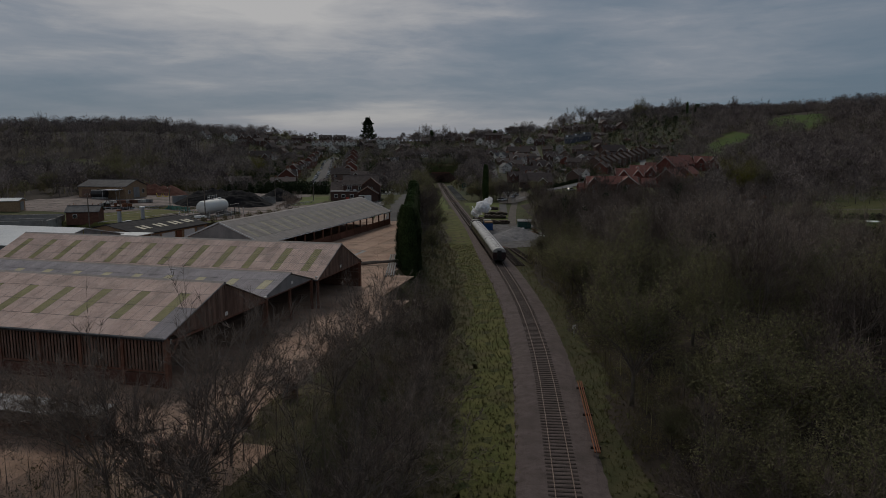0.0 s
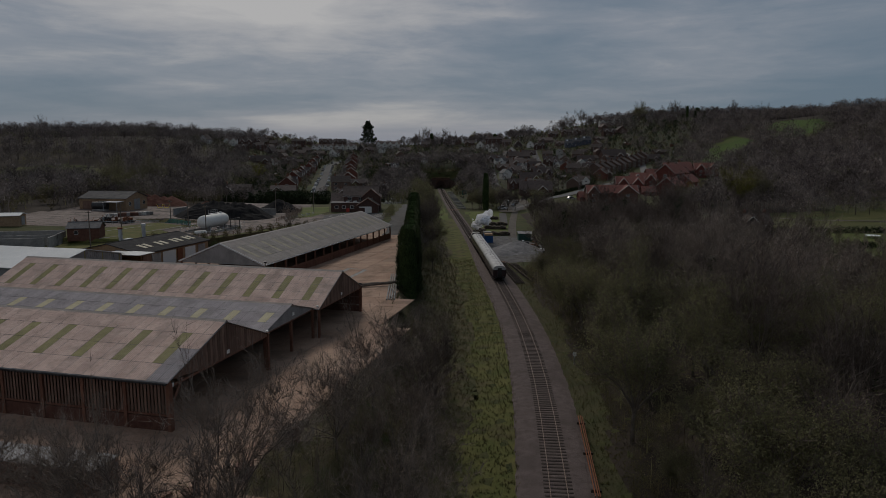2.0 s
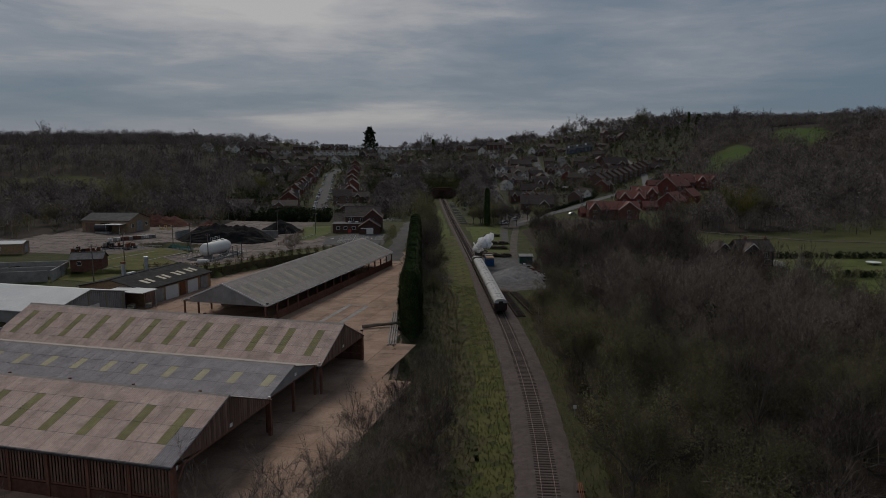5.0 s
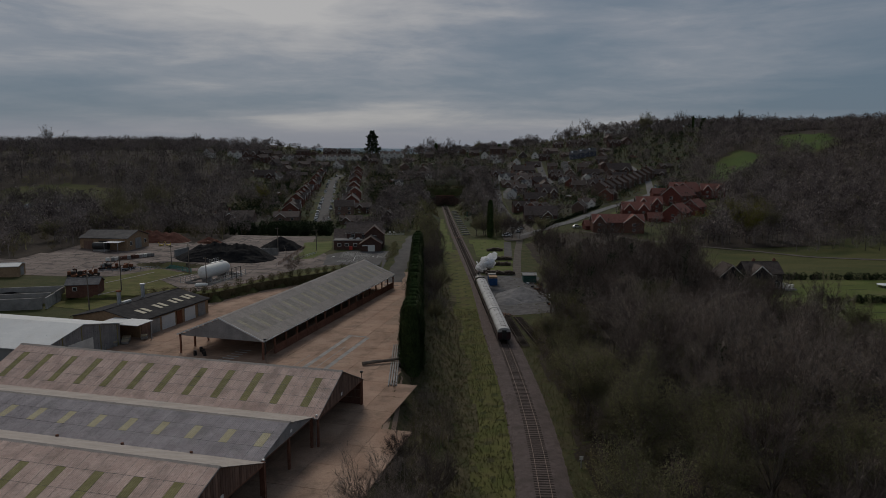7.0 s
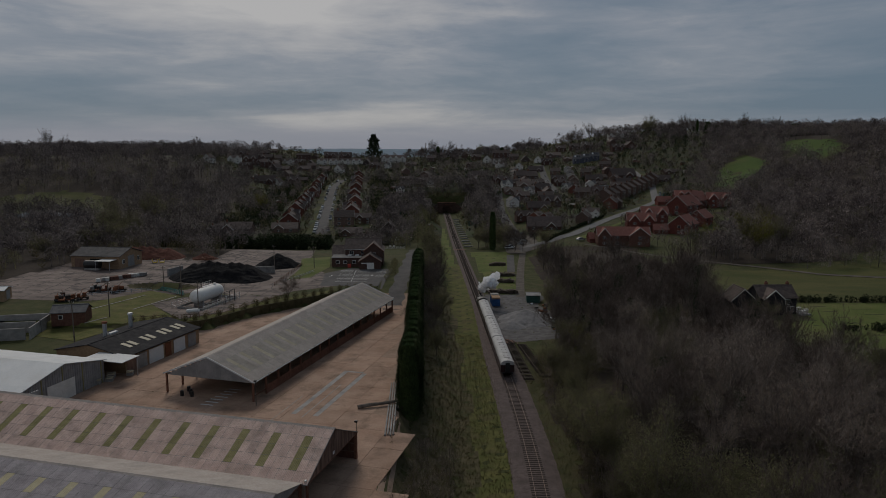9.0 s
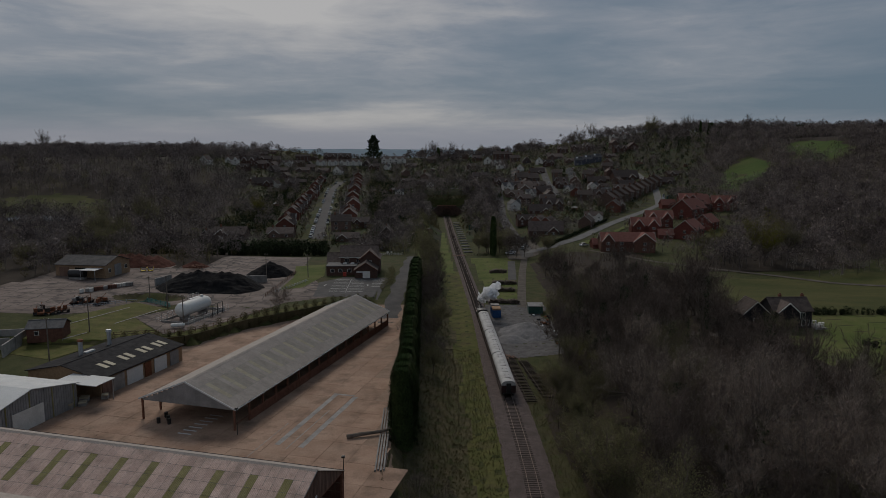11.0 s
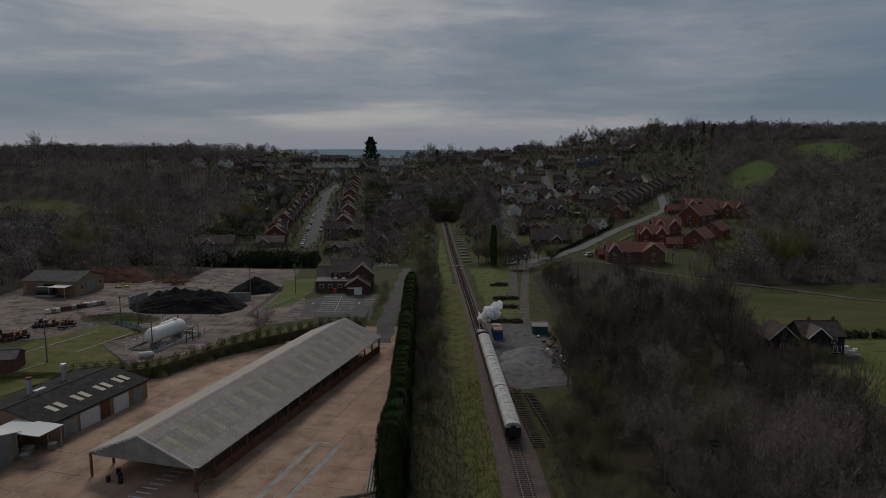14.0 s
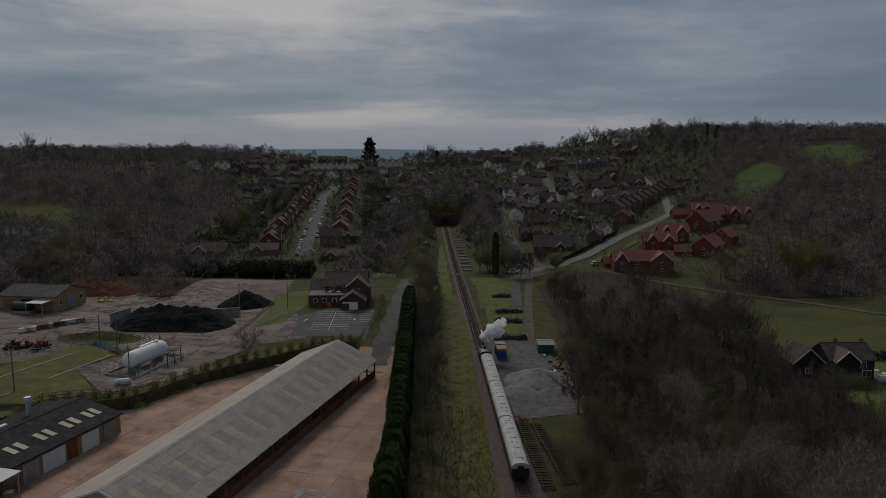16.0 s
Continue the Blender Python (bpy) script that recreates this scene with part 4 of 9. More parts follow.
# ---- trees ----
def branch_tree(seed, height, spread, limbs=7, subs=4, ends=4, twigs=14, trunk_frac=0.3, twig_len=1.3, twig_w=0.045, thick=0.22, flat=1.0):
    """Limb tubes and twig blades of a bare tree with its foot at the origin."""
    rng = np.random.default_rng(seed)
    tv, tf, cv, cf = [], [], [], []

    def tube(p, q, r0, r1, sides=5):
        d = (q - p).normalized()
        a = d.orthogonal().normalized()
        b = d.cross(a)
        s = len(tv)
        for c, r in ((p, r0), (q, r1)):
            for i in range(sides):
                w = 2 * math.pi * i / sides
                tv.append(tuple(c + a * (r * math.cos(w)) + b * (r * math.sin(w))))
        for i in range(sides):
            j = (i + 1) % sides
            tf.append((s + i, s + j, s + sides + j, s + sides + i))

    def rv(scale):
        return Vector(rng.normal(0, scale, 3))

    tips = []
    p = Vector((0, 0, -0.3))
    lean = Vector((rng.normal(0, 0.06), rng.normal(0, 0.06), 1))
    top = lean.normalized() * height * trunk_frac
    tube(p, top, thick, thick * 0.75, 7)
    for i in range(limbs):
        a = 2 * math.pi * (i + rng.random() * 0.7) / limbs
        up = rng.uniform(0.45, 1.0)
        start = top * rng.uniform(0.75, 1.0)
        d = Vector((math.cos(a) * spread * rng.uniform(0.55, 1.0) * (1.15 - 0.6 * up), math.sin(a) * spread * rng.uniform(0.55, 1.0) * (1.15 - 0.6 * up), (height - top.z) * up * 0.72 * flat))
        mid = start + d * 0.5 + rv(0.18 * spread * 0.4) + Vector((0, 0, 0.06 * height))
        end = start + d + rv(0.12 * spread)
        r = thick * rng.uniform(0.35, 0.55)
        tube(start, mid, r, r * 0.7)
        tube(mid, end, r * 0.7, r * 0.35)
        for k in range(subs):
            f = rng.uniform(0.25, 1.0)
            s0 = start.lerp(mid, f * 2) if f < 0.5 else mid.lerp(end, f * 2 - 1)
            e0 = s0 + d * rng.uniform(0.2, 0.4) + rv(0.2 * spread) + Vector((0, 0, rng.uniform(0.02, 0.16) * height))
            tube(s0, e0, r * 0.34, r * 0.16, 4)
            for n in range(ends):
                g = rng.uniform(0.3, 1.0)
                s1 = s0.lerp(e0, g)
                e1 = s1 + (e0 - s0) * rng.uniform(0.2, 0.45) + rv(0.11 * spread) + Vector((0, 0, rng.uniform(0.0, 0.08) * height))
                tube(s1, e1, r * 0.15, r * 0.07, 3)
                tips.append((s1, e1))
    for s1, e1 in tips:
        base = (e1 - s1)
        for n in range(twigs):
            p0 = s1.lerp(e1, rng.uniform(0.2, 1.0))
            d = (base.normalized() * 0.7 + rv(0.6) + Vector((0, 0, 0.35))).normalized() * twig_len * rng.uniform(0.5, 1.2)
            sd = d.cross(rv(1.0)).normalized() * twig_w * rng.uniform(0.7, 1.3)
            s = len(cv)
            cv.extend((tuple(p0 - sd), tuple(p0 + sd), tuple(p0 + d)))
            cf.append((s, s + 1, s + 2))
    return tv, tf, cv, cf, tips


def leaf_cards(seed, tips, per, size, drop=0.5):
    """Small folded leaf clumps round branch tips."""
    rng = np.random.default_rng(seed)
    v, f = [], []
    for s1, e1 in tips:
        for n in range(per):
            c = s1.lerp(e1, rng.uniform(0.0, 1.2)) + Vector(rng.normal(0, drop, 3))
            a = Vector(rng.normal(0, 1, 3)).normalized() * size * rng.uniform(0.6, 1.3)
            b = a.cross(Vector(rng.normal(0, 1, 3))).normalized() * size * rng.uniform(0.35, 0.7)
            k = len(v)
            v.extend((tuple(c - b), tuple(c + b), tuple(c + a * 1.4)))
            f.append((k, k + 1, k + 2))
    return v, f


def tree_kind(name, seed, height, spread, twig_mat, label, leaf=None, per=0, size=0.2, ivy=False, **kw):
    """A tree prototype: Empty > trunk, crown (and foliage). Parked far below and copied from."""
    tv, tf, cv, cf, tips = branch_tree(seed, height, spread, **kw)
    root = empty(name, pose(0, -250, -60), label, "tree")
    thing("trunk", mesh("trunk", tv, tf, M_BARK), None, root)
    thing("crown", mesh("crown", cv, cf, twig_mat), None, root)
    if leaf:
        v, f = leaf_cards(seed + 1, tips, per, size)
        thing("foliage", mesh("foliage", v, f, leaf), None, root)
    if ivy:
        v, f = leaf_cards(seed + 2, [(Vector((0, 0, 0.5)), Vector((0, 0, height * 0.75)))] * 90, 8, 0.22, 0.55)
        thing("ivy", mesh("ivy", v, f, M_IVY), None, root)
    return root


BARE = [tree_kind("bare_tree", s, h, r, M_TWIG, "bare brown deciduous tree in early spring", limbs=10, subs=5, ends=5, twigs=14, twig_w=0.02, twig_len=1.25) for s, h, r in ((1, 12, 5.2), (2, 10.5, 5.6), (3, 13, 5.0), (4, 9, 4.8))]
IVIED = [tree_kind("ivy_clad_tree", s, h, r, M_TWIG, "bare tree with a trunk wrapped in dark ivy", ivy=True, limbs=7, subs=4, ends=4, twigs=12, twig_w=0.018) for s, h, r in ((11, 13, 4.2), (12, 12, 3.8))]
PALE = [tree_kind("blossoming_tree", s, h, r, M_TWIG_PALE, "pale twiggy tree just coming into blossom", M_BLOSSOM, 20, 0.06, limbs=9, subs=5, ends=5, twigs=10, twig_len=1.2, twig_w=0.024) for s, h, r in ((21, 11, 5.6), (22, 10, 5.0))]
GREEN = [tree_kind("budding_tree", s, h, r, M_TWIG, "tree with a haze of young green leaves", M_LEAF, 80, 0.105, limbs=9, subs=5, ends=4, twigs=8, twig_w=0.02) for s, h, r in ((31, 11, 4.4), (32, 8, 4.0))]
SPREADING = [tree_kind("bare_yard_tree", s, h, r, M_TWIG_PALE, "sprawling bare tree with crooked grey limbs", limbs=11, subs=6, ends=5, twigs=22, trunk_frac=0.16, twig_len=0.9, thick=0.11, twig_w=0.012) for s, h, r in ((41, 8, 5.2), (42, 9, 5.6))]
YELLOW = [tree_kind("yellow_green_tree", 51, 9, 4.0, M_TWIG, "rounded tree in yellow-green spring leaf", M_LEAF_YEL, 70, 0.12, limbs=8, subs=4, ends=4, twigs=6)]


def plant(proto, x, y, scale=1.0, turn=None, z=None, label="", group=""):
    rng = random.Random(int(x * 97 + y * 31))
    ob = copy_thing(proto, pose(x, y, ground(x, y) if z is None else z, 0, 0, rng.uniform(0, 360) if turn is None else turn) @ Matrix.Diagonal((scale, scale, scale * rng.uniform(0.92, 1.1), 1)))
    if label:
        ob["label"] = label
    if group:
        ob["group"] = group
    return ob


def scatter(n, x0, x1, y0, y1, ok, gap, seed):
    rng = np.random.default_rng(seed)
    pts = []
    tries = 0
    while len(pts) < n and tries < n * 60:
        tries += 1
        x, y = rng.uniform(x0, x1), rng.uniform(y0, y1)
        if ok(x, y) and all((x - a) ** 2 + (y - b) ** 2 > gap * gap for a, b in pts):
            pts.append((x, y))
    return pts


def right_wood():
    rng = random.Random(3)
    special = [(GREEN[0], 19.0, 69.5, 1.15), (GREEN[0], 24.5, 90, 1.25), (GREEN[1], 22.5, 112, 1.3), (GREEN[0], 22, 118, 0.95), (GREEN[1], 25, 52, 1.2), (GREEN[1], 29, 64, 1.2), (GREEN[0], 41, 74, 1.0), (GREEN[1], 36, 88, 1.3), (IVIED[0], 47, 66, 1.0), (IVIED[1], 52, 72, 1.0), (GREEN[1], 22.5, 84, 0.9), (GREEN[1], 22.5, 128, 0.8), (GREEN[1], 24, 140, 0.8), (GREEN[0], 22.5, 152, 0.7), (PALE[0], 47, 108, 1.25), (PALE[1], 62, 124, 1.31), (PALE[0], 66, 106, 1.25), (PALE[1], 38, 106, 0.95), (PALE[1], 54, 100, 1.25), (GREEN[1], 30, 46, 1.1), (GREEN[0], 24, 96, 0.75), (GREEN[1], 21, 42, 1.0),  (PALE[0], 42, 118, 1.31), (PALE[1], 50, 126, 1.38), (PALE[0], 57, 112, 1.25), (PALE[1], 34, 137, 1.3), (PALE[0], 42, 138, 1.35), (PALE[1], 46, 131, 1.35), (PALE[0], 53, 131, 1.3), (GREEN[1], 29, 172, 1.0), (PALE[1], 33, 128, 0.9), (GREEN[0], 24, 108, 0.7), (GREEN[1], 33, 160, 0.85), (IVIED[0], 45, 180, 1.0), (IVIED[1], 50, 172, 1.0), (IVIED[0], 62, 185, 0.95), (IVIED[1], 40, 196, 0.9), (YELLOW[0], 30, 176, 0.6)]
    for p, x, y, s in special:
        plant(p, x, y, s, group="trees of the railway wood")
    near = lambda y: float(np.interp(y, [160, 190, 219, 244, 300], [9, 15.5, 21, 28, 30]))
    far = lambda y: float(np.interp(y, [20, 130, 146, 152, 190, 200, 235, 300], [82, 82, 80, 71, 73, 74, 80, 60]))
    ok = lambda x, y: near(y) < x - float(rail_x(y)) and x < far(y) and (y < 266 or x < 46) and all((x - a) ** 2 + (y - b) ** 2 > 12 for _, a, b, _ in special)
    for x, y in scatter(270, 16, 88, 22, 305, ok, 4.6, 8):
        r = rng.random()
        d = x - float(rail_x(y))
        clump = math.sin(x * 0.13 + 1.0) * math.sin(y * 0.085) 
        if d < 19 and y < 175:
            p = GREEN[rng.randrange(2)] if r < 0.55 else BARE[rng.randrange(4)]
        elif r < 0.14 + 0.2 * (clump < -0.4):
            p = IVIED[rng.randrange(2)]
        elif r < 0.38 and clump > -0.2 and y > 75:
            p = GREEN[rng.randrange(2)]
        elif r < 0.5 and y > 96 and clump > 0.1:
            p = PALE[rng.randrange(2)]
        else:
            p = BARE[rng.randrange(4)]
        s = rng.uniform(0.55, 1.1) * (0.75 if d < 15 else 1.0) * (0.8 if y > 225 else 1.0)
        plant(p, x, y, s, group="trees of the railway wood")


right_wood()


def bank_trees():
    for p, x, y, s in ((SPREADING[0], -14.5, 46, 1.15), (SPREADING[1], -9.3, 57.5, 1.1), (SPREADING[0], -7.5, 70, 1.0), (SPREADING[1], -20.5, 41.5, 1.0), (SPREADING[0], -26, 47, 0.8), (SPREADING[1], -4.2, 60, 1.0),
                       (SPREADING[0], -31, 44, 0.9), (SPREADING[1], -3.5, 48, 1.0), (BARE[3], -2.5, 72, 0.8), (BARE[3], -1.5, 83, 0.7), (BARE[1], -6, 38, 0.9), (BARE[3], -6, 90, 0.5), (BARE[3], -14, 36, 0.9)):
        plant(p, x, y, s, group="trees on the railway bank")
    for x, y, s in ((-2.4, 168, 0.55), (-3.4, 186, 0.6), (-1.6, 204, 0.7), (-3.6, 218, 0.75), (-5, 230, 0.8), (-3, 242, 0.8), (-5.5, 252, 0.8), (-3.0, 262, 0.8), (-6.5, 272, 0.85), (-4.5, 284, 0.85), (-8, 292, 0.9), (-6, 300, 0.9), (-9, 308, 0.9)):
        plant(GREEN[int(y) % 2] if int(y / 2) % 2 == 0 else BARE[int(y) % 4], x, y, s, group="trees on the railway bank")


bank_trees()


def conifer_kind(seed, h, r):
    """A clipped columnar conifer: dense upright sprays round a core."""
    rng = np.random.default_rng(seed)
    v, f = [], []
    for i in range(4600):
        t = rng.random() ** 0.85
        a = rng.uniform(0, 2 * math.pi)
        rr = r * (1 - 0.35 * t ** 3) * (0.55 + 0.45 * math.sqrt(1 - max(0, t - 0.85) / 0.15 * 0.95)) * rng.uniform(0.8, 1.05) * (1 + 0.12 * math.sin(3 * a + 9 * t + seed))
        c = Vector((rr * math.cos(a), rr * math.sin(a), 0.2 + t * h))
        up = Vector((math.cos(a) * 0.5, math.sin(a) * 0.5, 1)).normalized() * rng.uniform(0.22, 0.5)
        side = Vector((-math.sin(a), math.cos(a), 0)) * rng.uniform(0.07, 0.15)
        k = len(v)
        v += [tuple(c - side), tuple(c + side), tuple(c + up)]
        f.append((k, k + 1, k + 2))
    core_v, core_f = [], []
    for j in range(7):
        z = h * j / 6 * 0.97
        rr = r * 0.82 * (1 - 0.35 * (j / 6) ** 3) * (0.35 if j == 6 else 1)
        for i in range(10):
            core_v.append((rr * math.cos(i * 0.628), rr * math.sin(i * 0.628), z))
    for j in range(6):
        for i in range(10):
            core_f.append((j * 10 + i, j * 10 + (i + 1) % 10, j * 10 + 10 + (i + 1) % 10, j * 10 + 10 + i))
    core_f.append(tuple(range(60, 70)))
    off = len(v)
    root = empty("conifer", pose(0, -260, -60), "dark green columnar conifer in a tall hedge", "tree")
    thing("crown", mesh("crown", v + core_v, f + [tuple(i + off for i in q) for q in core_f], M_HEDGE), None, root)
    thing("trunk", mesh("trunk", [(0.15 * math.cos(i * 1.05), 0.15 * math.sin(i * 1.05), z) for z in (-0.5, 1.5) for i in range(6)], [(i, (i + 1) % 6, 6 + (i + 1) % 6, 6 + i) for i in range(6)], M_BARK), None, root)
    return root


CONIFER = [conifer_kind(s, 9.0, 1.6) for s in (1, 2, 3)]


def tall_hedge():
    rng = random.Random(4)
    n = 50
    for i in range(n):
        y = 126.4 + i * 2.4
        x = -6.3 - 3.4 * (y - 126) / 119 + rng.uniform(-0.25, 0.25)
        tall = (1.42 if i < 2 else 1.3 if i < 5 else 1.2 - 0.4 * i / n) * rng.uniform(0.95, 1.05)
        wide = (1.3 if i < 5 else 1.12) * rng.uniform(0.94, 1.06)
        copy_thing(CONIFER[i % 3], pose(x, y, ground(x, y), 0, 0, 77 * i) @ Matrix.Diagonal((wide, wide, tall, 1)))["group"] = "tall conifer hedge"


tall_hedge()
copy_thing(CONIFER[0], pose(21.9, 343.2, ground(21.9, 343.2)) @ Matrix.Diagonal((1.0, 1.0, 1.95, 1)))["label"] = "tall dark cypress standing on the green"


# ---- far woods ----
def far_wood(name, pts, mat, label, seed, height=11.0, cards=95, size=1.25, style="leaf", low=-0.5, width=0.2):
    """Many trees or bushes in one mesh. fan: bare crowns of thin rising branches; leaf: crowns of leaf sprays; turf: lying blades."""
    rng = np.random.default_rng(seed)
    v = []
    n = len(pts)
    P = np.array(pts)
    Z = land(P[:, 0], P[:, 1])
    H = height * rng.uniform(0.6, 1.15, n)
    R = H * rng.uniform(0.34, 0.52, n)
    for k in range(cards):
        a = rng.uniform(0, 2 * np.pi, n)
        e = rng.uniform(low, 1.0, n)
        q = np.sqrt(np.maximum(0.08, 1 - np.minimum(1, np.abs(e)) ** 2)) * rng.uniform(0.5, 1.0, n)
        c = np.stack([P[:, 0] + R * q * np.cos(a), P[:, 1] + R * q * np.sin(a), Z + H * 0.58 + H * 0.42 * e], -1)
        if style == "fan":
            root = np.stack([P[:, 0] + R * q * np.cos(a) * 0.35, P[:, 1] + R * q * np.sin(a) * 0.35, Z + H * (0.18 + 0.3 * rng.random(n)) + H * 0.2 * e], -1)
            base = root + (c - root) * rng.uniform(0.5, 0.92, n)[:, None]
            tip = c + rng.normal(0, 0.06, (n, 3)) * H[:, None]
            if k % 3 and height > 6:
                base = c - (c - root) * 0.06
                tip = base + rng.normal(0, 0.075, (n, 3)) * H[:, None] + np.stack([0 * H, 0 * H, 0.03 * H], -1)
            sd = np.cross(tip - base, rng.normal(0, 1, (n, 3)))
            sd *= ((2.6 if k % 3 and height > 6 else 1.3) * width * rng.uniform(0.5, 1.2, n) / np.linalg.norm(sd, axis=1))[:, None]
            v.append(np.stack([base - sd, base + sd, tip], 1).reshape(-1, 3))
            continue
        up = rng.normal(0, 0.6, (n, 3)) + np.array([0, 0, 0.1 if style == "turf" else 0.6])
        up *= (size * rng.uniform(0.5, 1.2, n) / np.linalg.norm(up, axis=1))[:, None]
        sd = np.cross(up, np.array([0, 0, 1.0]) if style == "turf" else rng.normal(0, 1, (n, 3)))
        sd *= (size * width / (1e-6 + np.linalg.norm(sd, axis=1)))[:, None]
        v.append(np.stack([c - sd, c + sd, c + up], 1).reshape(-1, 3))
    if style != "turf":
        a0 = np.stack([P[:, 0] - 0.018 * H, P[:, 1], Z - 0.5], -1)
        b0 = a0 + np.stack([0.036 * H, 0 * H, 0 * H], -1)
        t0 = np.stack([P[:, 0], P[:, 1], Z + H * 0.8], -1)
        v.append(np.stack([a0, b0, t0], 1).reshape(-1, 3))
    V3 = np.concatenate(v)
    F3 = np.arange(len(V3)).reshape(-1, 3)
    me = bpy.data.meshes.new(name)
    me.vertices.add(len(V3)), me.loops.add(len(V3)), me.polygons.add(len(F3))
    me.vertices.foreach_set("co", V3.ravel())
    me.loops.foreach_set("vertex_index", F3.ravel())
    me.polygons.foreach_set("loop_start", np.arange(0, len(V3), 3))
    me.materials.append(mat)
    me.update(calc_edges=True)
    thing(name, me, label=label, category="woodland", kind="stuff")


def grid_scatter(n, x0, x1, y0, y1, ok, seed):
    rng = np.random.default_rng(seed)
    x, y = rng.uniform(x0, x1, n * 4), rng.uniform(y0, y1, n * 4)
    keep = ok(x, y)
    return np.stack([x[keep], y[keep]], -1)[:n]


def in_fields(x, y):
    r = np.zeros(np.shape(x), bool)
    for cx, cy, ax, ay, lean in ((242, 586, 20, 72, 0.42), (309, 604, 17, 56, 0.14), (-252, 452, 50, 26, 0.0)):
        r |= ((x - cx - lean * (y - cy)) / ax) ** 2 + ((y - cy) / ay) ** 2 < 1
    return r


left_ok = lambda x, y: (x < np.interp(y, [190, 270, 320, 400, 600, 900], [-175, -150, -120, -125, -165, -230])) & ~in_fields(x, y) & ~((x > -245) & (x < -172) & (y > 628) & (y < 770 + 0.6 * (x + 245)))
right_ok = lambda x, y: (x > np.interp(y, [120, 205, 262, 300, 330, 420, 480, 600, 700, 900], [200, 200, 92, 98, 130, 162, 192, 200, 250, 330])) & ~((x < 250) & (y < 275 + 0.12 * (x - 80)) & (y > 150)) & ~in_fields(x, y)
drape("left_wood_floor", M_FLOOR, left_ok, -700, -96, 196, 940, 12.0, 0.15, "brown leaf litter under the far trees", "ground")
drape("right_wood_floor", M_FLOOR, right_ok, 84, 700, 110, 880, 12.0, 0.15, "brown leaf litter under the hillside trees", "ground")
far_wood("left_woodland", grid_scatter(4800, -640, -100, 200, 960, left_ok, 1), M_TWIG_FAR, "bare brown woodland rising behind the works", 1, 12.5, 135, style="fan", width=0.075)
far_wood("left_green_woodland", grid_scatter(420, -560, -100, 215, 700, left_ok, 2), M_LEAF, "woodland trees in young green leaf", 2, 9.5, 170, 0.6)
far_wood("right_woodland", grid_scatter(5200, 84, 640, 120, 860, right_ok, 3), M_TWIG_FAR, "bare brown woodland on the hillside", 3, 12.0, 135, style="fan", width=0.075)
far_wood("right_green_woodland", grid_scatter(420, 90, 620, 200, 900, right_ok, 4), M_LEAF, "hillside trees in young green leaf", 4, 9.5, 170, 0.6)
for p, x, y, sc in ((GREEN[0], -158, 384, 1.3), (YELLOW[0], -116, 446, 1.15), (GREEN[0], -150, 372, 1.1), (GREEN[1], -134, 268, 1.0), (GREEN[1], -128, 282, 1.1), (BARE[0], -119, 292, 0.9), (GREEN[1], -140, 252, 0.9), (YELLOW[0], 118, 320, 0.9), (GREEN[1], 108, 312, 1.0), (YELLOW[0], 124, 290, 1.75), (GREEN[0], 136, 296, 1.2), (GREEN[0], -138, 296, 1.5), (GREEN[0], -131, 300, 1.3), (YELLOW[0], 30, 166, 0.75), (BARE[2], 60, 262, 1.0), (BARE[0], 76, 232, 0.9), (IVIED[0], 70, 204, 1.0), (BARE[2], 68.6, 209, 1.3), (IVIED[1], 55.5, 212, 1.1), (IVIED[0], 48, 226, 1.1), (GREEN[1], 78, 182, 0.8)):
    plant(p, x, y, sc)


# ---- works yard and the lower yard ----
def lift(x, y, dz=0.0):
    return Vector((x, y, ground(x, y) + dz))


